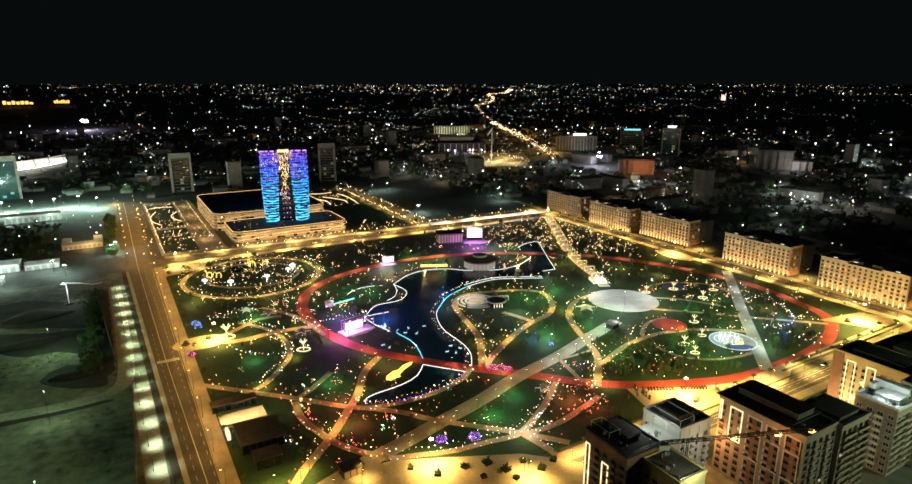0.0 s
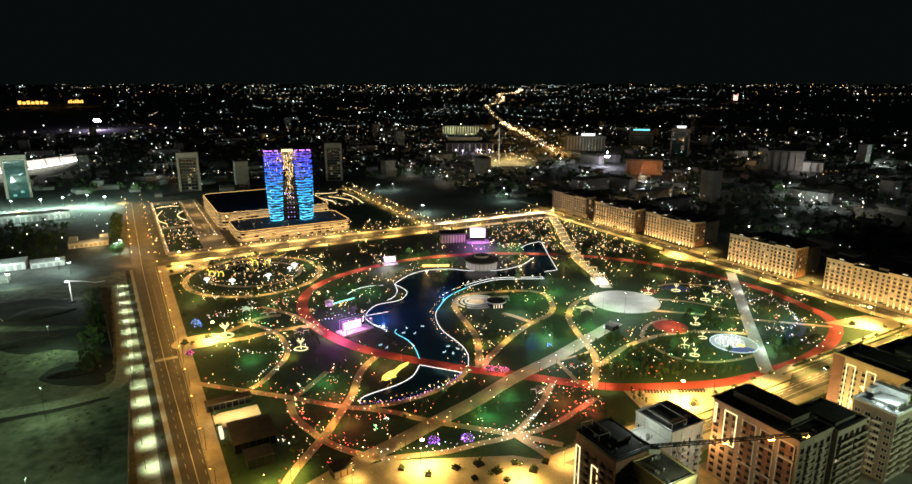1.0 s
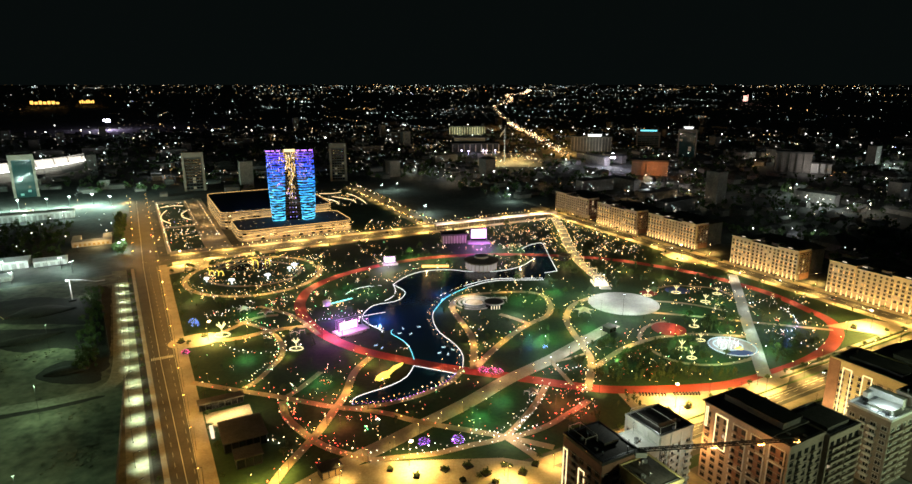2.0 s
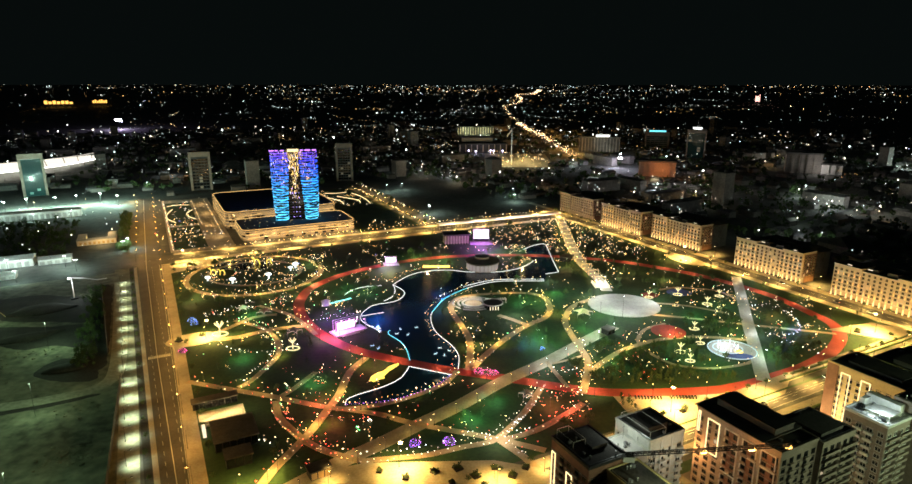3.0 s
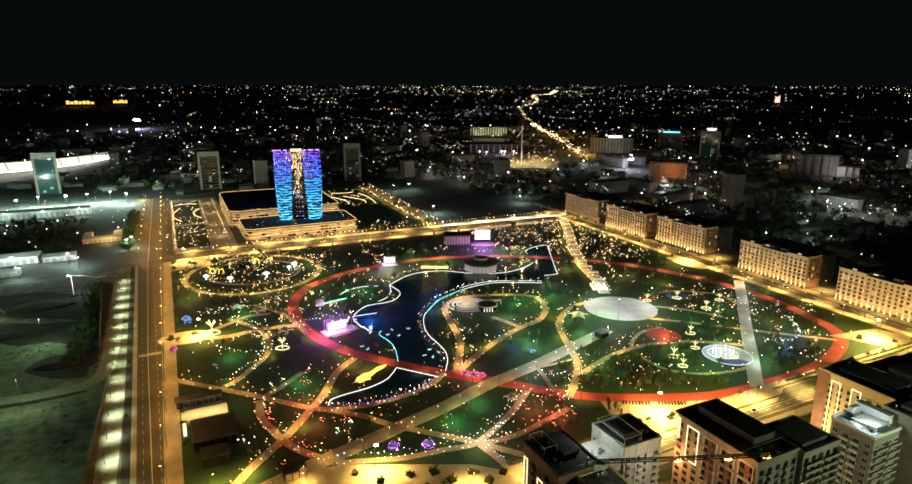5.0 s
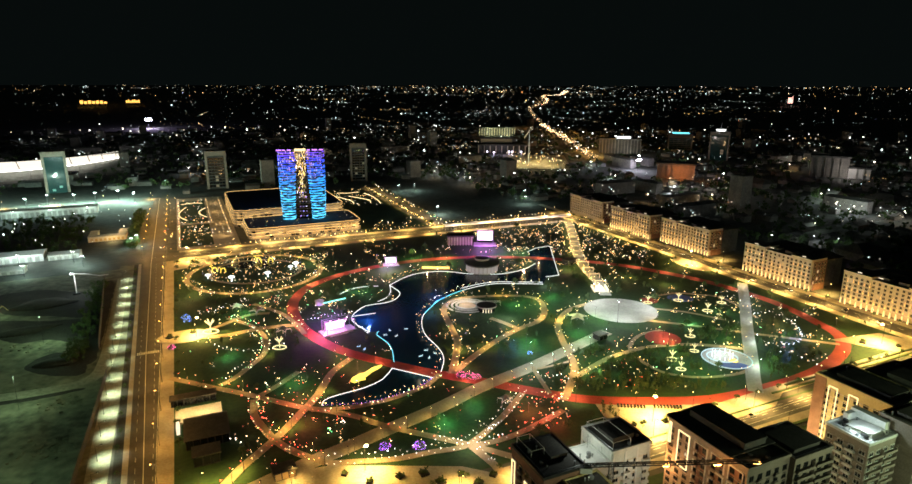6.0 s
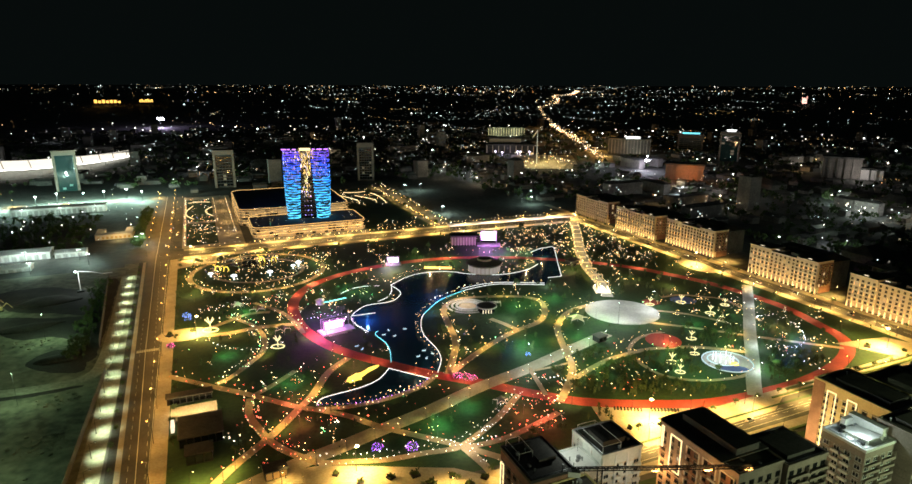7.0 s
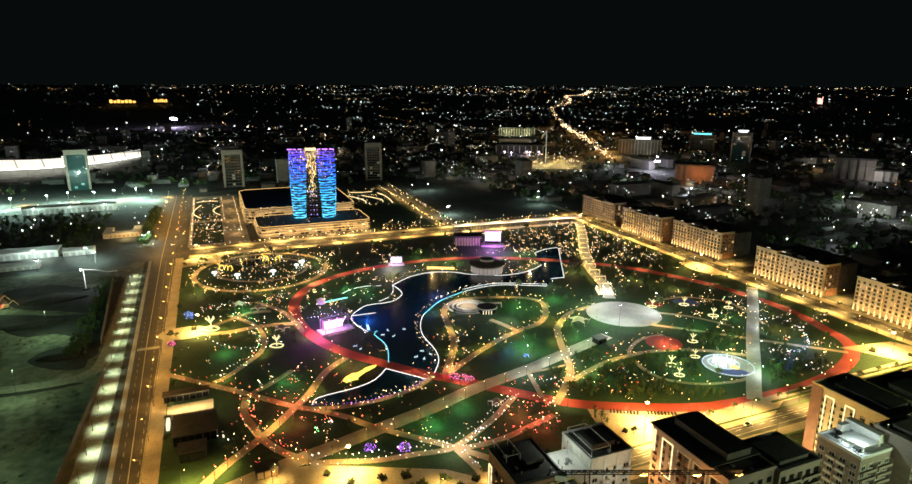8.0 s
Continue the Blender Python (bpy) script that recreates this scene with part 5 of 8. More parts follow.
def podium(name, u, v, a, b, h, label, cut):
    """A hall with rounded corners, lit bands of glazing and a glowing roof edge."""
    ob = thing(name, pose(*G(u, v), 0.05, 0, 0, GRID), label, "hotel podium")
    plan = []
    for cx, cy, a0 in ((a - cut, cut, -90), (a - cut, b - cut, 0), (cut, b - cut, 90), (cut, cut, 180)):
        plan += [(cx + cut * math.cos(radians(a0 + 15 * k)), cy + cut * math.sin(radians(a0 + 15 * k))) for k in range(7)]
    part("wall", Geo().prism(plan, 0, h - 0.6), M["greybrick"], ob)
    part("roof", Geo().prism(offsets(plan, -0.8, True), h - 0.6, h), M["roof"], ob, "dark flat roof")
    part("roof_edge_light", Geo().ribbon(offsets(plan, -0.5, True), 0.5, h - 0.4, h + 0.3, True), M["g_ledline"], ob, "glowing warm roof edge")
    levels = max(2, int(h / 4))
    for k in range(levels):
        z = 0.8 + (h - 2.2) * k / levels
        line = along(plan, 4.6, 1.0, True)
        for i, (x, y, ang) in enumerate(line):
            if i % 7 == 5 or y > b - 1 or x > a - 1:
                continue
            p = part("pane", GOLD_PANE, None, ob)
            p.matrix_local = pose(x, y, z, 0, 0, math.degrees(ang))
    for k in range(levels + 1):
        z = 0.3 + (h - 2.2) * k / levels
        wave = [(x, y) for x, y in offsets(plan, -0.45 - 0.35 * (k % 2), True)]
        part("ledge", Geo().ribbon(wave, 0.9, z, z + 0.35, True), M["greybrick"], ob)
        if k:
            part("ledge_light", Geo().ribbon(offsets(plan, -1.05 - 0.35 * (k % 2), True), 0.2, z + 0.1, z + 0.28, True), M["g_ledline"], ob, "warm light line under the ledge")
    for x0, z0, x1, z1 in ((2, 0.24 * h, 0.45 * a, 0.62 * h), (0.45 * a, 0.62 * h, 0.98 * a, 0.5 * h), (2, 0.6 * h, 0.3 * a, 0.84 * h), (0.5 * a, 0.84 * h, 0.98 * a, 0.72 * h)):
        part("slanted_light", Geo().bar((x0, -2.6, z0), (x1, -2.6, z1), 0.16, 5), M["g_ledline"], ob, "warm slanting light line across the front")
    r, roof = random.Random(int(a)), Geo()
    for _ in range(46):
        x, y = r.uniform(3, a - 3), r.uniform(3, b - 3) if h < 15 else r.uniform(3, 8)
        roof.octa(x, y, h + 0.25, 0.24)
    tagged(part("roof_bulbs", roof, M["b_warm"], ob, "small warm bulbs on the roof terrace"), kind="stuff")
    return ob


M["g_ledline"] = glow("thin_gold_light_line", (1, 0.6, 0.2), 1.3)
GOLD_PANE = Geo().box(0.3, 4.2, -0.12, -0.004, 0, 2.2).mesh("pane", pane_material("podium_pane", 0.7, (1, 0.62, 0.24), 0.42))
podium("hotel_podium", 106, 653, 124, 62, 12, "low gold-lit hotel podium with rounded corners", 8)
podium("congress_hall", 97, 719, 130, 146, 20, "long dark-roofed congress hall with glowing roof edge", 12)
for u in (118, 140, 162, 184, 206, 224):
    lamp("podium_floodlight", *G(u, 643), 4.0, 7500, (1, 0.6, 0.2), 0.6)


M["g_pinkspot"] = glow("pale_pink_spot", (1, 0.75, 0.95), 6.0)


# ---- park pavilions, stages and sculptures ----
def rotunda(x, y):
    ob = thing("rotunda", pose(x, y, 0.05), "round dark-roofed pavilion with pale lit window band", "pavilion")
    part("wall", Geo().cyl(0, 0, 0, 7.2, 14.2, 14.2, 40), M["greybrick"], ob)
    for k in range(24):
        a = 6.28319 * k / 24
        p = part("window_panel", ROTUNDA_PANEL, None, ob)
        p.matrix_local = pose(14.25 * math.cos(a), 14.25 * math.sin(a), 0.8, 0, 0, math.degrees(a) + 90)
    part("roof", Geo().cyl(0, 0, 7.2, 8.2, 16, 16.2, 40).cyl(0, 0, 8.2, 10.2, 15.6, 7.5, 40), M["roof"], ob)
    part("skylight", Geo().cyl(0, 0, 10.2, 11.6, 6.5, 6.2, 28), M["greybrick"], ob)
    part("skylight_rim", Geo().ribbon(outline(0, 0, 6.6, 6.6, 32), 0.5, 11.6, 12.0, True), M["concrete"], ob)


ROTUNDA_PANEL = Geo().box(-1.5, 1.5, -0.15, 0.1, 0, 5.2).mesh("window_panel", glow("frosted_pavilion_panel", (0.85, 0.75, 0.72), 0.22))
rotunda(22, 536)


def screen_stage(x, y, turn, w, h, lift, material, label):
    ob = thing("stage", pose(x, y, 0.05, 0, 0, turn), label, "stage")
    part("platform", Geo().box(-w * 0.8, w * 0.8, -w * 0.5, w * 0.35, 0, 1.0).box(-w * 0.5, w * 0.5, -w * 0.6, -w * 0.5, 0, 0.5), M["concrete"], ob)
    part("screen_case", Geo().box(-w / 2 - 0.3, w / 2 + 0.3, 0.003, 0.9, lift - 0.3, lift + h + 0.3), M["dark"], ob)
    part("screen", Geo().box(-w / 2, w / 2, -0.15, 0.0, lift, lift + h), M[material], ob, "brightly glowing blank screen")
    for s in (-1, 1):
        part("truss", Geo().box(s * (w / 2 + 0.9) - 0.3, s * (w / 2 + 0.9) + 0.3, 0, 0.6, 1.0, lift + h + 0.8), M["steel"], ob)
    part("top_truss", Geo().box(-w / 2 - 1.2, w / 2 + 1.2, 0, 0.6, lift + h + 0.8, lift + h + 1.3), M["steel"], ob)
    return ob


screen_stage(20, 628, 5, 15, 9.0, 5, "g_screen", "open-air stage with a glowing violet screen")
lakeside = screen_stage(-70, 385, 40, 13, 5.5, 2.0, "g_magenta", "lakeside fountain stage with a glowing magenta screen")
part("floor_panel", Geo().box(-9, 13, -6.4, 3.6, 1.0, 1.15), M["white"], lakeside, "white stage floor")
roof_truss = Geo()
for k in range(4):
    roof_truss.box(-8, 12, -6 + 3 * k, -5.7 + 3 * k, 8.6, 8.9)
for x, y in ((-8, -6), (12, -6), (-8, 3), (12, 3)):
    roof_truss.box(x - 0.2, x + 0.2, y - 0.2, y + 0.2, 1.0, 8.9)
part("roof_truss", roof_truss, M["steel"], lakeside)
for k in range(10):
    part("stage_spot", Geo().octa(-7 + 2 * k, -5.8 + 3 * (k % 3), 8.2, 0.55), M["g_magenta" if k % 2 else "g_pinkspot"], lakeside, "glowing stage spotlight")
screen_stage(-64, 545, 15, 9, 4.5, 2.0, "g_screen", "small garden stage with a glowing violet screen")
lamp("stage_light", -76, 376, 8, 14000, (1, 0.25, 0.8), 1.0)
lamp("stage_light", -80, 408, 8, 24000, (0.4, 0.14, 1), 1.0)
lamp("stage_light", 22, 606, 9, 36000, (0.7, 0.15, 1), 1.0)
lamp("stage_light", -66, 532, 6, 12000, (0.75, 0.4, 1), 1.0)


def colonnade(x, y, turn):
    ob = thing("columned_hall", pose(x, y, 0.05, 0, 0, turn), "dark columned hall behind the stage", "pavilion")
    part("wall", Geo().box(-13, 13, 0, 14, 0, 9), M["greybrick"], ob)
    part("roof", Geo().box(-14, 14, -3.4, 15, 9.0, 10.4), M["roof"], ob)
    for k in range(9):
        part("column", Geo().cyl(-12 + 3 * k, -2.4, 0, 9.0, 0.45, 0.4, 8), M["trim"], ob)


colonnade(-6, 624, 10)


def gallery():
    """Long white covered walk beside the north avenue."""
    ob = thing("covered_walk", pose(*G(318, 613), 0.05, 0, 0, GRID - 3.0), "long white membrane covered walk lit from below", "canopy")
    for k in range(24):
        x = 7 * k
        rings = [[(x + dx, 4.5 * math.cos(a), 5.0 + 1.6 * math.sin(a)) for a in (3.1416 * i / 8 for i in range(9))] + [(x + dx, 4.3 * math.cos(a), 4.85 + 1.5 * math.sin(a)) for a in (3.1416 * (8 - i) / 8 for i in range(9))] for dx in (0.05, 6.95)]
        part("membrane", Geo().loft(rings), M["white"], ob)
        for s in (-1, 1):
            part("post", Geo().cyl(x + 0.2, s * 4.3, 0, 5.0, 0.14, 0.12, 6), M["steel"], ob)
    part("light_line", Geo().box(0, 168, -4.75, -4.5, 4.6, 5.0), glow("gallery_light_line", (1, 0.8, 0.7), 0.9), ob, "soft light line along the eaves")
    for k in range(5):
        lamp("gallery_light", *G(330 + 33 * k, 604 - 1.8 * k), 9, 4200, (1, 0.8, 0.65), 0.8)


gallery()


def amphitheatre_pavilion():
    ob = thing("lake_pavilion", pose(31, 436, 0.1, 0, 0, 10), "low round pavilion with dark glazing and pale roof ring", "pavilion")
    part("wall", Geo().cyl(0, 0, 0, 3.6, 6.5, 6.5, 24), M["glass"], ob)
    part("roof", Geo().cyl(0, 0, 3.6, 4.1, 7.6, 7.4, 28), M["dark"], ob)
    part("roof_rim", Geo().ribbon(outline(0, 0, 7.6, 7.6, 28), 0.5, 3.5, 4.25, True), M["concrete"], ob)
    for k in range(4):
        part("lit_door", Geo().box(-3.4 + 2 * k, -2.8 + 2 * k, -6.85, -6.4, 0.2, 2.8), M["g_paleroom"], ob, "lit glass door")
    part("pergola", Geo().box(-4, 12, 7.2, 7.5, 3.2, 3.5).box(-4, 12, 9.6, 9.9, 3.2, 3.5), M["white"], ob)
    for k in range(9):
        part("pergola_slat", Geo().box(-4 + 1.9 * k, -3.5 + 1.9 * k, 6.6, 10.4, 3.5, 3.7), M["white"], ob)
    for x in (-3.8, 4, 11.8):
        part("pergola_post", Geo().box(x - 0.1, x + 0.1, 7.25, 7.45, 0, 3.2).box(x - 0.1, x + 0.1, 9.65, 9.85, 0, 3.2), M["white"], ob)


amphitheatre_pavilion()
lamp("pavilion_light", 12, 446, 8, 7000, (1, 0.95, 0.85), 0.6)
lamp("pavilion_light", 46, 418, 7, 5200, (1, 0.95, 0.85), 0.6)


def kiosk(x, y, turn, a, b, h, label, front):
    ob = thing("kiosk", pose(x, y, 0.05, 0, 0, turn), label, "kiosk")
    part("wall", Geo().box(-a / 2, a / 2, -b / 2, b / 2, 0, h), M["dark"], ob)
    part("roof", Geo().box(-a / 2 - 0.6, a / 2 + 0.6, -b / 2 - 0.6, b / 2 + 0.6, h, h + 0.5), M["roof"], ob)
    n = max(2, int(a / 3))
    for k in range(n):
        w = a / n
        part("window", Geo().box(-a / 2 + k * w + 0.25, -a / 2 + (k + 1) * w - 0.25, -b / 2 - 0.12, -b / 2 - 0.004, 0.5, h - 0.5), M[front], ob)
    return ob


kiosk(*G(46, 268), GRID, 19, 20, 5, "dark-roofed visitor pavilion beside the lit terrace", "glass")
kiosk(*G(41, 305), GRID, 22, 5, 4, "low dark garden pergola behind the lit terrace", "glass")
kiosk(*G(45, 247), GRID, 11, 8, 5, "small dark-roofed service kiosk with grey walls", "glass")
kiosk(-46, 229, GRID + 5, 9, 6, 4, "dark kiosk with a lit shop window", "g_goldpane")
kiosk(109, 391, 40, 7, 6, 3.6, "small dark kiosk beside the diagonal promenade", "glass")
kiosk(103, 566, 60, 12, 9, 4.5, "dark garden kiosk beside the promenade", "glass")
slab("terrace_lit", [G(32, 284), G(54, 284), G(54, 298), G(32, 298)], 0.9, M["paving"], "raised pale lit terrace", "terrace", 0.9)
for u in (36, 43, 50):
    lamp("terrace_lamp", *G(u, 291), 4.5, 2300, (1, 0.7, 0.3), 0.4)
slab("terrace_gate_sign", [G(32.5, 274), G(34, 274), G(34, 281), G(32.5, 281)], 3.4, M["g_paleroom"], "glowing pale gate sign wall", "sign", 3.4)


M["g_hoop"] = glow("softly_lit_hoop", (1.0, 0.82, 0.5), 0.5)


# lit hoops over the promenade
def promenade_hoop(x, y, turn):
    ob = thing("light_hoop", pose(x, y, 0.32, 0, 0, turn), "glowing square hoop over the promenade", "light hoop", "promenade hoops")
    for s in (-1, 1):
        part("upright", Geo().box(s * 4.6 - 0.25, s * 4.6 + 0.25, -0.25, 0.25, 0, 3.6), M["g_hoop"], ob)
    part("crossbeam", Geo().box(-4.85, 4.85, -0.25, 0.25, 3.6, 4.1), M["g_hoop"], ob)


for x, y, a in along(LINES["path_promenade"], 19, 26):
    promenade_hoop(x, y, math.degrees(a) - 90)


# glowing sculptures
def tulip_light(x, y, s, material="g_ledwarm"):
    ob = thing("tulip_light", pose(x, y, 0.3), "glowing tulip-shaped garden sculpture on a round base", "light sculpture", "tulip lights")
    part("base_ring", Geo().ribbon(outline(0, 0, 3.4 * s, 2.6 * s, 24), 0.7 * s, 0, 0.35, True), M["g_tulip"], ob)
    part("stem", Geo().cyl(0, 0, 0, 3.2 * s, 0.3 * s, 0.2 * s, 6), M["g_tulip"], ob)
    petals = Geo()
    for k in range(5):
        a = 1.2566 * k
        petals.bar((0, 0, 3.2 * s), (2.0 * s * math.cos(a), 2.0 * s * math.sin(a), 5.6 * s), 0.28 * s, 4)
    part("petals", petals, M["g_tulip"], ob)


M["g_tulip"] = glow("glowing_tulip_plastic", (1.0, 0.86, 0.42), 1.1)
for x, y, s in ((170, 401, 0.9), (166, 377, 0.8), (149, 363, 1.0), (151, 350, 0.8), (180, 472, 1.0), (196, 451, 1.0), (155, 464, 0.9), (212, 470, 0.9), (-97.5, 355, 1.2), (-154, 375, 1.5)):
    tulip_light(x, y, s)


def mushroom_light(x, y, s):
    ob = thing("mushroom_light", pose(x, y, 0.1), "glowing white mushroom-shaped garden light", "light sculpture", "mushroom lights")
    part("stalk", Geo().cyl(0, 0, 0, 4 * s, 0.8 * s, 0.5 * s, 8), M["g_pearl"], ob)
    part("cap", Geo().loft([[(r * s * math.cos(6.28319 * i / 14), r * s * math.sin(6.28319 * i / 14), z * s) for i in range(14)] for r, z in ((2.8, 3.8), (3.2, 4.3), (2.4, 5.2), (0.6, 5.8))]), M["g_pearl"], ob)


M["g_pearl"] = glow("glowing_pearl_plastic", (0.9, 1.0, 0.98), 1.8)
for x, y, s in ((-214, 487, 0.7), (-190, 482, 0.85), (-164, 497, 0.85), (-152, 520, 0.7), (-150, 528, 0.9)):
    mushroom_light(x, y, s)


def arch_light(x, y, s, turn):
    ob = thing("arch_light", pose(x, y, 0.1, 0, 0, turn), "glowing yellow arched deer-like light frame", "light sculpture", "arch lights")
    pts = [(-3, 0), (-2.4, 3.2), (-0.8, 4.2), (0.8, 3.2), (1.4, 0)]
    body = Geo()
    for a, b in zip(pts, pts[1:]):
        body.bar((a[0] * s, 0, a[1] * s), (b[0] * s, 0, b[1] * s), 0.35 * s, 5)
    part("frame", body, M["g_yellow"], ob)
    part("neck", Geo().bar((-2.4 * s, 0, 3.2 * s), (-3.6 * s, 0, 5.4 * s), 0.3 * s, 5).bar((-3.6 * s, 0, 5.4 * s), (-4.6 * s, 0, 4.9 * s), 0.25 * s, 5), M["g_yellow"], ob)


for x, y, s, t in ((-216, 505, 1.1, 10), (-208, 505, 1.0, 30), (-189, 538, 1.2, 0), (-180, 540, 1.0, 200)):
    arch_light(x, y, s, t)


def fish_lantern():
    ob = thing("fish_lantern", pose(-39, 314.5, 0.05, 0, 0, 63) @ Matrix.Diagonal((0.92, 0.62, 0.8, 1)), "long yellow glowing fish-shaped lantern on the lawn", "light sculpture")
    rings = []
    for x, w, h in ((0, 2.6, 1.0), (3, 4.4, 2.4), (8, 4.2, 2.8), (12, 2.6, 1.9), (17, 2.2, 1.5), (20, 2.8, 1.6), (25, 2.2, 1.0), (28, 0.8, 0.5)):
        rings.append([(x, 0.5 * math.sin(0.4 * x) + w * math.cos(6.28319 * i / 12), max(0, h * math.sin(6.28319 * i / 12))) for i in range(12)])
    part("body", Geo().loft(rings), M["g_yellow"], ob)
    part("fin", Geo().prism([(4, -4), (9, -4), (7, -7)], 0.1, 0.9), M["g_yellow"], ob)


fish_lantern()
solid("glowing_bench_wall", Geo().ribbon([(-33, 536), (-8, 537.5)], 2.2, 0.1, 1.6), glow("orange_glow_wall", (1, 0.55, 0.12), 2.2), "long low amber glowing garden wall", "light wall")


def swan_light(x, y, turn):
    ob = thing("floating_light", pose(x, y, 0.1, 0, 0, turn) @ Matrix.Diagonal((0.7, 0.7, 0.7, 1)), "floating white outlined light figure on the lake", "light sculpture", "floating lights")
    g = Geo()
    for cx, r in ((0, 1.0), (1.7, 0.5)):
        g.ribbon(outline(cx, 0, r, r * 0.8, 12), 0.3, 0, 0.3, True)
    part("hull", g, M["g_icy"], ob)
    part("neck", Geo().bar((1.7, 0, 0.2), (2.0, 0, 1.2), 0.14, 4).bar((2.0, 0, 1.2), (2.5, 0, 1.1), 0.14, 4), M["g_icy"], ob)


M["g_icy"] = glow("icy_light_tube", (0.5, 0.85, 1.0), 1.0)
for x, y, t in ((-35, 382, 10), (-27, 381, 60), (-33, 390, 120), (-22, 394, 200), (-4, 361, 0), (0, 350, 90), (-6, 352, 30), (3, 357, 140), (-48, 362, 20), (-43, 358, 75)):
    swan_light(x, y, t)


def sail_canopy(x, y, s, turn, material):
    ob = thing("sail_canopy", pose(x, y, 0.05, 0, 0, turn), "pointed fabric sail canopy on slim masts", "canopy", "sail canopies")
    tips = [(3.6 * math.cos(a) * s, 3.6 * math.sin(a) * s) for a in (1.2566 * k for k in range(5))]
    rim = []
    for k in range(5):
        a, b = tips[k], tips[(k + 1) % 5]
        rim += [(*a, 2.6), ((a[0] + b[0]) * 0.28, (a[1] + b[1]) * 0.28, 3.4)]
    g = Geo().add(rim + [(x, y, z - 0.1) for x, y, z in rim] + [(0, 0, 5.6), (0, 0, 5.5)],
                  [(i, (i + 1) % 10, 20) for i in range(10)] + [(10 + (i + 1) % 10, 10 + i, 21) for i in range(10)] + [(10 + i, 10 + (i + 1) % 10, (i + 1) % 10, i) for i in range(10)])
    part("fabric", g, M[material], ob)
    part("mast", Geo().cyl(0, 0, 0, 5.5, 0.12, 0.1, 6), M["steel"], ob)
    edge_bars = Geo()
    for p, q in zip(rim, rim[1:] + rim[:1]):
        edge_bars.bar(p, q, 0.16, 4)
    part("rim_tube", edge_bars, M["g_rim"], ob, "pale glowing rim tube")
    for a in tips:
        part("post", Geo().cyl(a[0], a[1], 0, 2.5, 0.09, 0.08, 5), M["steel"], ob)


M["g_rim"] = glow("pale_rim_tube", (1, 0.8, 0.65), 0.5)
sail_canopy(97, 423, 2.1, 15, "stucco")
sail_canopy(-155, 417, 1.3, 40, "white")
sail_canopy(-137, 412, 1.6, 0, "brick")
sail_canopy(-104, 378, 1.5, 20, "hoarding")
sail_canopy(48, 300, 1.2, 30, "hoarding")


def water_arena():
    ob = thing("play_fountain", pose(183, 368, 0.33), "round play fountain with white glowing jets and blue rim", "fountain")
    part("rim", Geo().ribbon(outline(0, 0, 14.5, 14.5, 40), 0.6, 0, 0.4, True), M["g_arena"], ob)
    part("inner_ring", Geo().ribbon(outline(-2, 2, 9, 8, 32), 0.7, 0, 0.35, True), M["g_arena"], ob)
    for k in range(12):
        a = 0.5236 * k
        part("jet", Geo().cyl(-2 + 6 * math.cos(a), 2 + 5.4 * math.sin(a), 0, 2.6 + (k % 3), 0.25, 0.06, 6), M["g_pearl"], ob, "lit water jet")
    part("yellow_pad", Geo().cyl(3, -3, 0, 0.3, 2.6, 2.6, 20), M["g_yellow"], ob)


M["g_arena"] = glow("pale_blue_rim_light", (0.7, 0.9, 1.0), 0.55)
water_arena()
lamp("fountain_light", 180, 372, 8, 6000, (0.85, 0.95, 1), 0.8)


def fountain_gate():
    ob = thing("gate_fountain", pose(122, 492, 0.36, 0, 0, 4), "white glowing stepped fountain at the promenade head", "fountain")
    for k in range(5):
        part("step", Geo().box(-5 + 0.6 * k, 5 - 0.6 * k, -6 + 2.4 * k, -3.8 + 2.4 * k, 0, 0.5 + 0.35 * k), M["white"], ob)
    for s in (-1, 1):
        part("light_wall", Geo().box(s * 5.6 - 0.4, s * 5.6 + 0.4, -7, 7, 0, 2.2), M["g_paleroom"], ob, "glowing side wall")


fountain_gate()


def jetty(x, y, turn, length):
    ob = thing("jetty", pose(x, y, 0.1, 0, 0, turn), "narrow jetty with a teal light rail and round hut", "jetty")
    part("deck", Geo().box(0, length, -0.9, 0.9, 0.2, 0.5), M["paving"], ob)
    part("light_rail", Geo().box(3, length, -1.15, -0.9, 0.5, 1.2), M["g_teal"], ob, "teal glowing rail")
    part("hut", Geo().cyl(0, 0, 0.0, 3.2, 3.0, 3.0, 14).cyl(0, 0, 3.2, 4.6, 3.6, 0.4, 14), M["white"], ob)


M["g_teal"] = glow("teal_light_rail", (0.2, 0.95, 0.9), 2.0)
jetty(-97, 434, 43, 22)


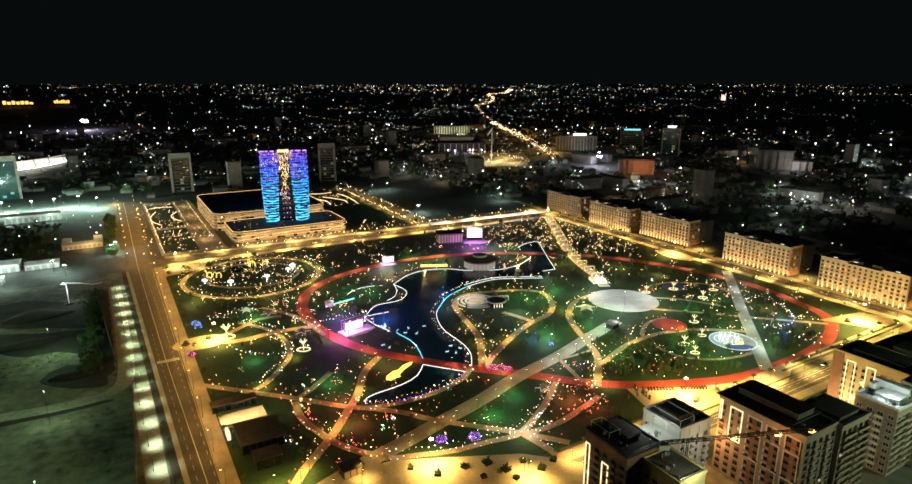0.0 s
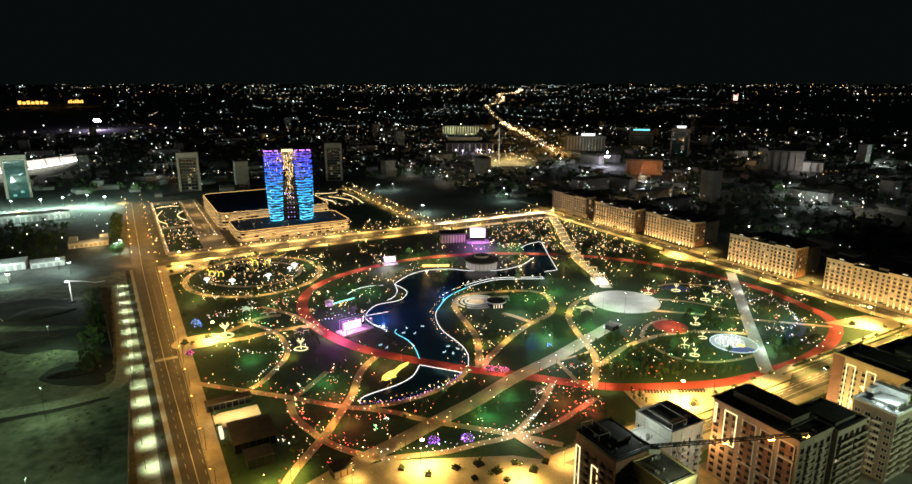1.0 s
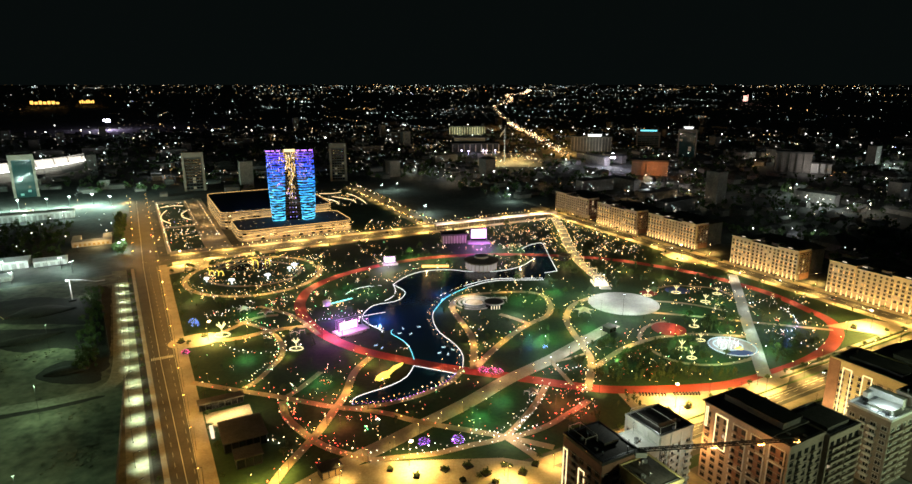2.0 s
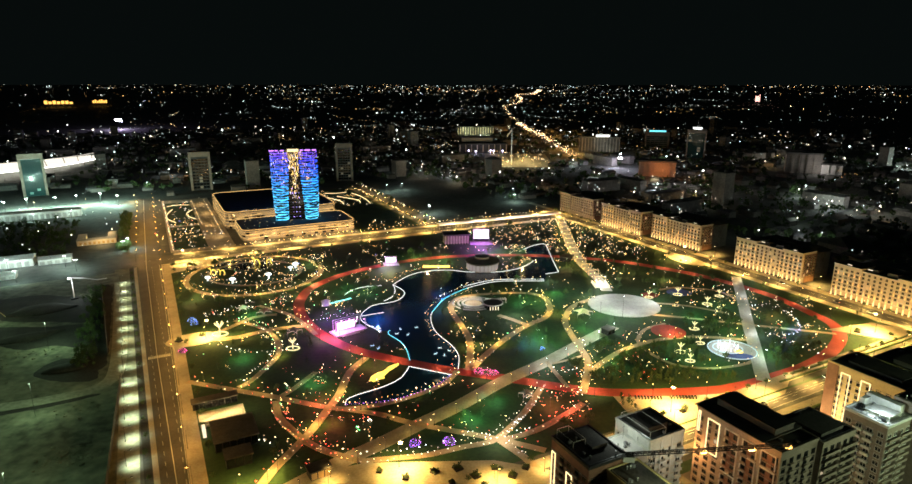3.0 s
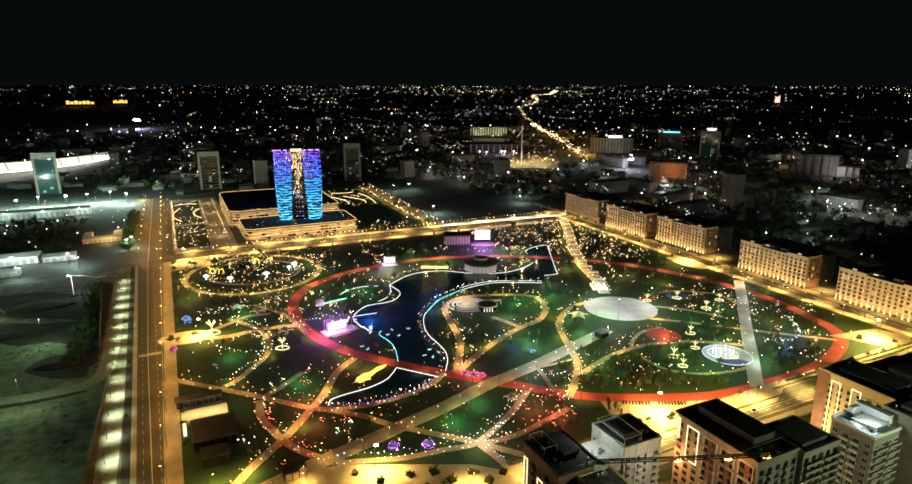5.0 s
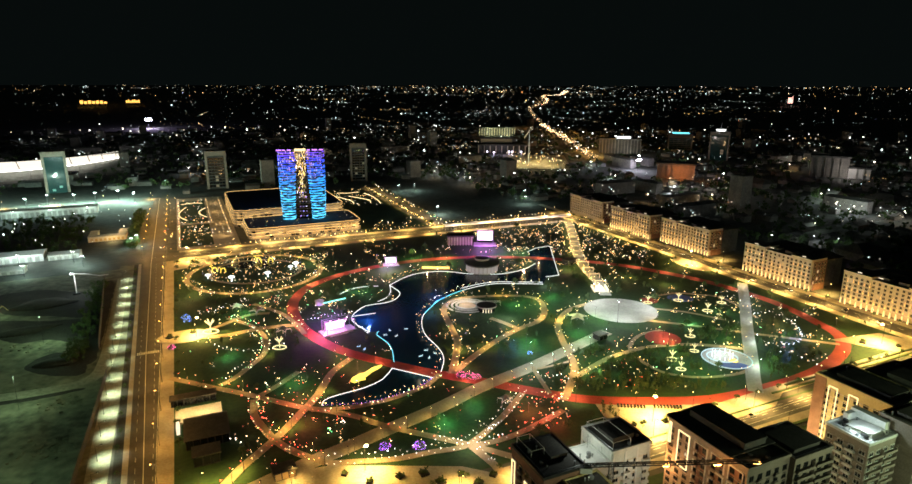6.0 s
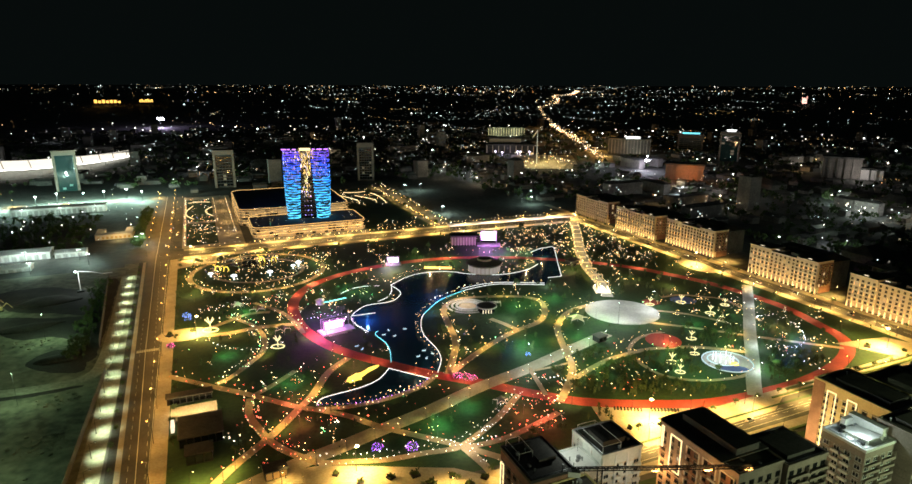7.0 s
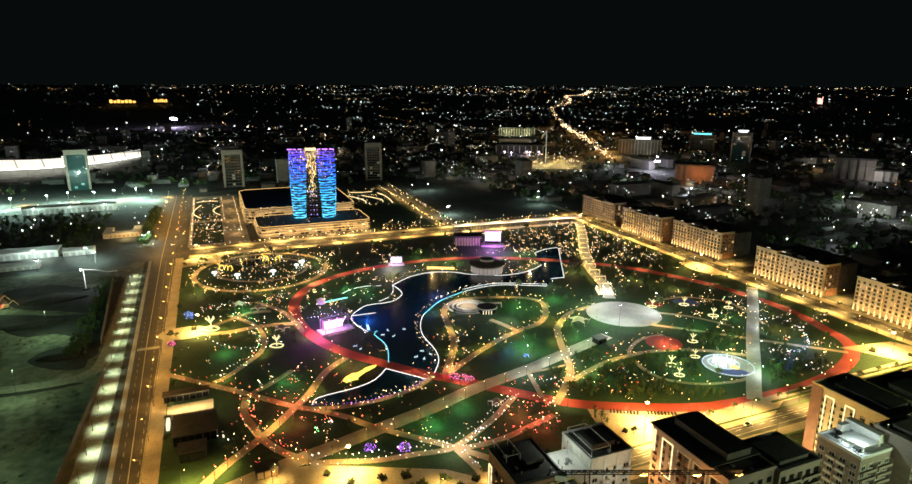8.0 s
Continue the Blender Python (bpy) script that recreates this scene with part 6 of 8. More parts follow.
# bushes wrapped in bulbs
def lit_bush(x, y, r, material, label, n=60):
    g = Geo()
    for _ in range(n):
        a, b = rng.uniform(0, 6.28), math.acos(rng.random())
        g.octa(x + r * math.sin(b) * math.cos(a), y + r * math.sin(b) * math.sin(a), 0.2 + r * 0.9 * math.cos(b), 0.2)
    ob = thing("lit_bush", pose(0, 0, 0), label, "bush", "lit bushes")
    ball = Geo()
    for _ in range(120):
        p = Vector((rng.gauss(0, 1), rng.gauss(0, 1), abs(rng.gauss(0, 1)))).normalized() * r * rng.uniform(0.6, 0.95)
        e = Euler((rng.uniform(0, 6), rng.uniform(0, 6), 0)).to_matrix()
        ball.add([Vector((x, y, 0.1)) + p + e @ Vector(q) * 0.45 for q in ((-1, -1, 0), (1, -0.6, 0.2), (0.7, 1, 0), (-0.8, 0.8, -0.2))], [(0, 1, 2, 3)])
    part("leaves", ball, M["leaf"], ob)
    tagged(part("bulb_net", g, M[material], ob, "tiny glowing bulbs"), kind="stuff")


lit_bush(-7, 253.5, 2.8, "b_violet", "round bush wrapped in violet bulbs")
lit_bush(9, 256, 3.0, "b_violet", "round bush wrapped in violet bulbs")
lit_bush(22, 328, 3.0, "b_pink", "low bush wrapped in pink bulbs")
lit_bush(27, 327.5, 3.0, "b_pink", "low bush wrapped in pink bulbs")
lit_bush(31, 326.5, 2.6, "b_pink", "low bush wrapped in pink bulbs")
lit_bush(-184, 397, 3.0, "b_blue", "bush wrapped in blue bulbs beside the gate square")
lit_bush(-180, 392, 2.6, "b_blue", "bush wrapped in blue bulbs beside the gate square")
lit_bush(-166, 347, 2.4, "b_pink", "bush wrapped in pink bulbs beside the gate square")
lit_bush(62, 363, 1.6, "b_blue", "small bush wrapped in blue bulbs")

# garden floodlights: a post with a hooded head and a small lens
FLOOD_PARTS = {}


def post_lamp(name, x, y, z, watts, colour, size, label, category):
    if z not in FLOOD_PARTS:
        FLOOD_PARTS[z] = (Geo().cyl(0, 0, 0, z + 0.6, 0.09, 0.06, 6).box(-0.45, 0.45, -0.3, 0.3, z + 0.55, z + 0.75).mesh("post", M["dark"]),
                          Geo().box(-0.3, 0.3, -0.2, 0.2, z + 0.45, z + 0.54).mesh("lens", M["g_site"]))
    ob = thing(name, pose(x, y, 0.05), label, category, category + "s")
    part("post", FLOOD_PARTS[z][0], None, ob)
    part("lens", FLOOD_PARTS[z][1], None, ob, "glowing lens")
    lamp(name + "_light", 0, 0, z, watts, colour, size, ob).location = (0.5, 0, z)


# coloured garden floodlights
for x, y, w, c in ((60, 380, 2600, (0.25, 1, 0.35)), (95, 395, 2400, (0.3, 1, 0.4)), (80, 470, 2600, (0.3, 1, 0.4)), (176, 426, 2600, (0.35, 1, 0.4)), (205, 450, 2200, (0.4, 1, 0.4)), (150, 355, 2200, (0.5, 1, 0.4)),
                   (100, 335, 2000, (0.5, 1, 0.4)), (52, 448, 2200, (0.3, 1, 0.4)), (-72, 310, 2200, (0.3, 1, 0.35)), (-148, 410, 2600, (0.3, 1, 0.35)), (-125, 340, 2000, (0.35, 1, 0.4)), (-70, 465, 1800, (0.3, 1, 0.5)),
                   (18, 276, 2600, (0.3, 1, 0.4)), (30, 296, 1800, (0.4, 1, 0.5)), (60, 600, 2600, (0.4, 1, 0.4)), (40, 600, 2000, (0.4, 1, 0.5)), (-140, 540, 1800, (0.7, 1, 0.4)),
                   (60, 292, 2200, (1, 0.15, 0.08)), (72, 285, 1600, (1, 0.12, 0.08)), (-62, 290, 1600, (1, 0.2, 0.1)), (-50, 268, 1400, (1, 0.2, 0.1)), (225, 385, 1800, (0.15, 0.25, 1)), (240, 405, 1500, (0.15, 0.25, 1)),
                   (-52, 405, 1800, (0.15, 0.35, 1)), (-10.5, 462, 1100, (0.08, 0.35, 1)), (-10, 428, 900, (0.08, 0.35, 1)), (52, 370, 1200, (0.1, 0.2, 1)), (22, 332, 1600, (1, 0.15, 0.25)), (235, 430, 1400, (1, 0.4, 0.15)), (151, 396, 900, (1, 0.35, 0.2)), (-12, 556, 2600, (0.4, 1, 0.3)), (-45, 566, 2600, (0.4, 1, 0.3)), (30, 585, 2600, (0.4, 1, 0.35)), (-88, 470, 2600, (0.2, 1, 0.4)), (-40, 330, 1500, (1, 0.3, 0.15))):
    post_lamp("garden_floodlight", x, y, 5.0, w * (1.3 if c[1] == 1 else 2.6), c, 0.5, "coloured garden floodlight on a slim dark post", "garden floodlight")

# green fill lights with made-up posts, added to brighten the lawns evenly
for x, y in ((150, 372), (190, 392), (235, 410), (165, 345), (108, 350), (92, 425), (60, 372), (66, 455), (205, 360), (110, 425)):
    post_lamp("garden_floodlight", x, y, 9.0, 4200, (0.45, 1, 0.35), 0.8, "green garden floodlight on a tall dark post", "garden floodlight")

# warm fill lights with made-up posts, added to lift the dark garden ground
for x, y, w in ((-120, 482, 3000), (-92, 440, 2600), (-60, 512, 2600), (-20, 566, 3400), (-205, 440, 3400), (-150, 455, 2600), (-30, 545, 3000), (-62, 522, 6000), (100, 545, 3000), (150, 530, 3000), (60, 560, 3000), (180, 510, 2600)):
    post_lamp("garden_floodlight", x, y, 7.0, 1.8 * w, (1, 0.66, 0.25), 0.6, "warm garden floodlight on a dark post", "garden floodlight")
for x, y, z, w in ((126, 294, 10, 42000), (160, 306, 9, 26000), (-166, 369, 13, 16000), (287, 394, 10, 52000), (272, 376, 9, 30000)):
    lamp("square_light", x, y, z, w, WARM, 1.0)

# ---- the building site west of the avenue ----
def fence_run(a, b, h, label):
    line = along([G(*a), G(*b)], 3.0)
    ob = thing("site_fence", pose(0, 0, 0), label, "fence", "site fences")
    for x, y, ang in line:
        p = part("fence_panel", FENCE_PANELS[h], None, ob)
        p.matrix_local = pose(x, y, 0.03, 0, 0, math.degrees(ang))


FENCE_PANELS = {}
for h in (5, 4.4):
    zig = [(0.2 * k, 0.06 if k % 2 else -0.06) for k in range(15)]
    FENCE_PANELS[h] = Geo().prism(zig + [(x, y + 0.04) for x, y in zig[::-1]], 0.05, h).mesh("fence_panel", M["hoarding"])
fence_run((-12, 400), (-23, 560), 5, "tall grey sheet hoarding round the building site")
fence_run((-7.5, 236), (-4, 356), 4.4, "grey sheet hoarding beside the sandy strip")


def rubble(u, v, n, spread, label):
    g = Geo()
    for _ in range(n):
        x, y = G(u + rng.gauss(0, spread), v + rng.gauss(0, spread * 0.7))
        s = rng.uniform(0.25, 1.2)
        g.add([(x + s * rng.uniform(0.6, 1.2) * math.cos(a), y + s * rng.uniform(0.6, 1.2) * math.sin(a), z * s) for z in (0, 0.7) for a in (0.3, 1.5, 2.8, 4.2, 5.4)],
              [(0, 1, 6, 5), (1, 2, 7, 6), (2, 3, 8, 7), (3, 4, 9, 8), (4, 0, 5, 9), (5, 6, 7, 8, 9)])
    solid("rubble_heap", g, M["sand"], label, "rubble", "rubble heaps", "stuff")


for u, v, n, s in ((-24, 288, 150, 6), (-22, 330, 40, 5), (-35, 250, 40, 7), (-60, 420, 40, 10), (-34, 545, 30, 6), (-80, 380, 40, 12)):
    rubble(u, v, n, s, "loose heap of broken stone and earth")


def earth_bank(u, v, a, b, h, turn):
    x, y = G(u, v)
    rings = [[(a * k * math.cos(t) * (1 + 0.18 * math.sin(3 * t + u)), b * k * math.sin(t) * (1 + 0.15 * math.cos(2 * t + v)), z) for t in (6.28319 * i / 28 for i in range(28))] for k, z in ((1, 0), (0.86, h * 0.55), (0.6, h * 0.9), (0.25, h))]
    ob = solid("earth_bank", Geo().loft(rings), M["soil"], "low dark bank of dug earth", "earth bank", "earth banks", smooth=True)
    ob.matrix_world = pose(x, y, 0, 0, 0, turn)


def ground_patch(name, pts, z, mat, label):
    line = smooth_line([G(*p) for p in pts], True, 3.0)
    flat(name, [(x + rng.uniform(-0.5, 0.5), y + rng.uniform(-0.5, 0.5)) for x, y in line], z, M[mat], label, "ground")


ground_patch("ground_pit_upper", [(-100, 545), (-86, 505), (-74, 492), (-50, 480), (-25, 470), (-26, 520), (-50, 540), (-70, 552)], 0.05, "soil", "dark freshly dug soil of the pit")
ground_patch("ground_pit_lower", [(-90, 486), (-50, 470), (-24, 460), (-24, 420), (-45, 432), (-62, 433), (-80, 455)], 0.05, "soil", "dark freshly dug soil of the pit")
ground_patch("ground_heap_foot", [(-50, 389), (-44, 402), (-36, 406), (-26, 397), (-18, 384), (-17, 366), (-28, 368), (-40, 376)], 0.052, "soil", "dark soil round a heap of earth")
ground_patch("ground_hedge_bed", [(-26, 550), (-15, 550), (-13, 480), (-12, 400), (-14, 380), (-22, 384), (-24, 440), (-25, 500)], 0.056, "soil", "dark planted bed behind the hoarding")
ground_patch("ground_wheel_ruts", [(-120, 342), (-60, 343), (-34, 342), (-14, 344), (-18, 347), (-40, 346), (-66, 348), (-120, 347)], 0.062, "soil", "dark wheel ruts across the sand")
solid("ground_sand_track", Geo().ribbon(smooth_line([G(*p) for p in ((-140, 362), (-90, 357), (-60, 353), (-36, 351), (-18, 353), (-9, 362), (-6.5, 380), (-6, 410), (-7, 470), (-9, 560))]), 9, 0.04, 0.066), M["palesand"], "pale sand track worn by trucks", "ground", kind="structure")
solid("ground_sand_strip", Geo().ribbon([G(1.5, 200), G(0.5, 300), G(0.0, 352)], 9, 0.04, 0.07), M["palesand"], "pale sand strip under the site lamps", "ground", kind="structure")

for u, v, a, b, h, t in ((-60, 512, 22, 12, 1.6, 30), (-34, 390, 11, 6, 2.2, 30), (-62, 455, 20, 7, 1.4, 40)):
    earth_bank(u, v, a, b, h, t)


def pump_boom(u, v):
    ob = thing("pump_boom", pose(*G(u, v), 0.05, 0, 0, GRID + 10), "tall pale folding boom of a concrete pump", "boom")
    part("upright", Geo().cyl(0, 0, 0, 17.5, 0.4, 0.3, 8), M["white"], ob)
    part("arm", Geo().bar((0, 0, 17.4), (9, 0, 15.5), 0.25, 6).bar((9, 0, 15.5), (17, 0, 12.6), 0.2, 6).bar((17, 0, 12.6), (24, 0, 12.4), 0.3, 6), M["white"], ob)
    part("foot", Geo().box(-2.5, 2.5, -2, 2, 0, 1.2), M["dark"], ob)
    part("work_lamp", Geo().octa(-1.6, 0, 17.2, 1.1, 0.6), M["g_cool"], ob, "glowing work lamp")
    lamp("work_lamp_light", 3.0, -4, 13.0, 4200, (0.9, 1, 0.95), 0.5, ob)


pump_boom(-40, 528)


def digger(u, v):
    ob = thing("digger", pose(*G(u, v), 0.05, 0, 0, 50), "yellow digger with red tail lamps on the site", "digger")
    for s in (-1, 1):
        part("track", Geo().box(-2.4, 2.4, s * 1.2 - 0.4, s * 1.2 + 0.4, 0, 1.0), M["dark"], ob)
    part("cab", Geo().box(-1.8, 1.8, -1.3, 1.3, 1.0, 3.2), M["yellow"], ob)
    part("boom_arm", Geo().bar((1.5, 0, 2.5), (5, 0, 5.5), 0.3, 5).bar((5, 0, 5.5), (8, 0, 1.2), 0.22, 5), M["yellow"], ob)
    part("tail_lamp", Geo().octa(-2, -1, 2.4, 0.6).octa(-2, 1, 2.4, 0.6).octa(-1, 0, 3.6, 0.5), M["g_red"], ob)


for u, v in ((-112, 638), (-90, 640), (-66, 636)):
    post_lamp("site_flood_mast", *G(u, v), 9.0, 3600, (0.85, 1, 0.95), 0.6, "cool white lamp on a post before the sheds", "floodlight mast")
digger(-97, 515)
digger(-88, 500)
lamp("site_tail_light", *G(-95, 508), 4, 1400, (1, 0.2, 0.12), 0.5)
for u, v, w in ((-42, 334, 6500), (-78, 362, 2600), (-40, 252, 6000), (-84, 290, 8000), (-74, 252, 7000), (-46, 426, 11000), (-98, 492, 12000)):
    post_lamp("site_flood_mast", *G(u, v), 18.0, 1.15 * w, (0.62, 1, 0.56), 1.0, "greenish white floodlight mast on the building site", "floodlight mast")


# ---- the city round about ----
def far_place(x, y):
    """Where a place at its true distance lies on the rising far ground."""
    d = math.hypot(x, y)
    if d <= 2500:
        return x, y, 0.0
    k = (d - 2500) / (d - 2500 + 2450)
    r = 2500 + 2450 * min(k, 0.975)
    return x * r / d, y * r / d, far_rise(r, 0)


CITY_KINDS = []
for k, (a, b, floors) in enumerate(((46, 14, 4), (60, 14, 5), (30, 22, 3), (22, 20, 9), (70, 16, 4), (38, 30, 2), (18, 18, 12))):
    h = floors * 3.2 + 1
    wall = Geo().box(-a / 2, a / 2, -b / 2, b / 2, 0, h)
    for s in range(floors):
        z = 1.1 + 3.2 * s
        for i in range(int(a / 4)):
            x = -a / 2 + 2 + 4 * i
            wall.box(x - 0.9, x + 0.9, -b / 2 - 0.1, -b / 2 - 0.003, z - 0.25, z - 0.05)
    lit = Geo()
    r = random.Random(40 + k)
    for s in range(floors):
        z = 1.1 + 3.2 * s
        for i in range(int(a / 4)):
            x = -a / 2 + 2 + 4 * i
            if r.random() < 0.08:
                lit.box(x - 0.8, x + 0.8, -b / 2 - 0.08, -b / 2 - 0.004, z, z + 1.5)
    if k % 2:
        roof = Geo().add([(-a / 2 - 0.5, -b / 2 - 0.5, h), (a / 2 + 0.5, -b / 2 - 0.5, h), (a / 2 + 0.5, b / 2 + 0.5, h), (-a / 2 - 0.5, b / 2 + 0.5, h), (-a / 2 + b / 3, 0, h + b * 0.22), (a / 2 - b / 3, 0, h + b * 0.22)],
                         [(3, 2, 1, 0), (0, 1, 5, 4), (2, 3, 4, 5), (1, 2, 5), (3, 0, 4)])
    else:
        roof = Geo().box(-a / 2 - 0.2, a / 2 + 0.2, -b / 2 - 0.2, b / 2 + 0.2, h, h + 0.8).box(-a / 5, -a / 5 + 4, -2, 2, h + 0.8, h + 3)
    CITY_KINDS.append((wall.mesh("wall", M["city"]), roof.mesh("roof", M["citydark"]), lit))
M["b_windows"] = bulbs("scattered_lit_windows", [(0, (1, 0.8, 0.5)), (0.5, (1, 0.92, 0.75)), (0.8, (0.75, 1, 0.95))], 0.15, 1.6)
CITY_KINDS = [(w, r, g.mesh("lit_glazing", M["b_windows"])) for w, r, g in CITY_KINDS]
TAKEN = []


def city_building(kind, x, y, turn, scale=1.0, z=0.0):
    w, r, g = CITY_KINDS[kind]
    ob = thing("city_building", pose(x, y, z, 0, 0, turn) @ Matrix.Diagonal((scale, scale, scale, 1)),
               ("low dim city house with a few lit windows", "dim apartment slab with scattered lit windows", "broad dim city block under a dark roof", "dim high apartment block with lit windows")[(kind * 2 + (kind > 3)) % 4], "building", "city buildings")
    part("wall", w, None, ob)
    part("roof", r, None, ob)
    tagged(part("lit_glazing", g, None, ob, "scattered lit windows"), kind="stuff")


CLEAR = [(-668, 873, 60), (-433, 943, 50), (-225, 1050, 50), (78, 1320, 90), (95, 1400, 70), (509, 1438, 60), (15, 1535, 110), (85, 1225, 60), (-14, 2070, 110), (306, 1560, 90), (338, 1135, 70), (480, 1660, 60), (640, 1190, 80), (-850, 1050, 130), (290, 1222, 40),
         *[(*G(u, 1015), 42) for u in range(-320, 40, 40)], (164, 2412, 60), (180, 2004, 60), (192, 1633, 60), (209, 1458, 60)]


def city_free(x, y, r):
    u, v = UV(x, y)
    if -40 < u < 470 and 100 < v < 985 or -330 < u < 40 and 120 < v < 640 or 465 < u < 590 and 60 < v < 720 or -30 < u < 40 and v < 1010 or -340 < u < 20 and 590 < v < 1000:
        return False
    if abs(math.degrees(math.atan2(-x, y)) - 4) > 47 or y < 150:
        return False
    return all(math.hypot(x - a, y - b) > r + c for a, b, c in CLEAR) and all(math.hypot(x - a, y - b) > r + c for a, b, c in TAKEN)


def city():
    done, tries = 0, 0
    while done < 165 and tries < 20000:
        tries += 1
        d = 420 + 2100 * rng.random() ** 0.9
        a = radians(rng.uniform(-48, 46))
        x, y = d * math.sin(a), d * math.cos(a)
        kind = rng.choice((0, 0, 1, 1, 2, 2, 3, 4, 5, 5, 6))
        if d < 900 and kind in (3, 6):
            kind = 0
        r = (25, 32, 19, 16, 37, 25, 14)[kind]
        if not city_free(x, y, r * 0.8):
            continue
        TAKEN.append((x, y, r * 0.8))
        city_building(kind, x, y, GRID + rng.choice((0, 90)) + rng.uniform(-4, 4), rng.uniform(0.85, 1.15))
        done += 1


city()


def leafy_belt():
    """Dark street trees between the far blocks."""
    g = Geo()
    n = 0
    while n < 2400:
        d = 420 + 1700 * rng.random()
        a = radians(rng.uniform(-47, 45))
        x, y = d * math.sin(a), d * math.cos(a)
        if not city_free(x, y, 3):
            continue
        n += 1
        h = rng.uniform(6, 13)
        g.cyl(x, y, 0, h * 0.6, 0.3, 0.15, 4)
        for _ in range(16):
            p = Vector((x, y, h * 0.62)) + Vector((rng.gauss(0, 1), rng.gauss(0, 1), rng.gauss(0, 0.8))) * h * 0.2
            e = Euler((rng.uniform(0, 6), rng.uniform(0, 6), 0)).to_matrix()
            g.add([p + e @ Vector(q) * h * 0.13 for q in ((-1, -1, 0), (1, -0.6, 0.2), (0.7, 1, 0), (-0.8, 0.8, -0.2))], [(0, 1, 2, 3)])
    solid("far_trees", g, M["leaf"], "dark leafy trees between the city blocks", "trees", kind="stuff")


leafy_belt()


def low_houses():
    """The countless low roofs between the larger blocks."""
    w, f = Geo(), Geo()
    n = 0
    while n < 1100:
        d = 430 + 2000 * rng.random() ** 0.85
        ang = radians(rng.uniform(-47, 45))
        x, y = d * math.sin(ang), d * math.cos(ang)
        if not city_free(x, y, 8):
            continue
        n += 1
        a, b, h = rng.uniform(5, 12), rng.uniform(4, 7), rng.uniform(3, 8)
        t = radians(GRID + rng.choice((0, 90)) + rng.uniform(-6, 6))
        c, s = math.cos(t), math.sin(t)
        at = lambda p, q, z: (x + p * c - q * s, y + p * s + q * c, z)
        base = [(-a, -b), (a, -b), (a, b), (-a, b)]
        w.add([at(p, q, z) for z in (0, h) for p, q in base], [(0, 1, 5, 4), (1, 2, 6, 5), (2, 3, 7, 6), (3, 0, 4, 7), (4, 5, 6, 7)])
        f.add([at(p * 1.05, q * 1.08, h + 0.05) for p, q in base] + [at(-a * 1.05, 0, h + b * 0.5), at(a * 1.05, 0, h + b * 0.5)], [(0, 1, 5, 4), (2, 3, 4, 5), (1, 2, 5), (3, 0, 4), (3, 2, 1, 0)])
    solid("low_house_walls", w, M["city"], "countless low house walls of the dim city", "houses", kind="stuff")
    solid("low_house_roofs", f, M["citydark"], "countless dark gabled roofs of the dim city", "roofs", kind="stuff")


low_houses()


def post_light(g, x, y, z, h, r):
    g.add([(x - 0.1, y, z - 1), (x + 0.1, y - 0.1, z - 1), (x + 0.1, y + 0.1, z - 1), (x, y, z + h)], [(0, 1, 3), (1, 2, 3), (2, 0, 3)])
    g.octa(x, y, z + h, r)


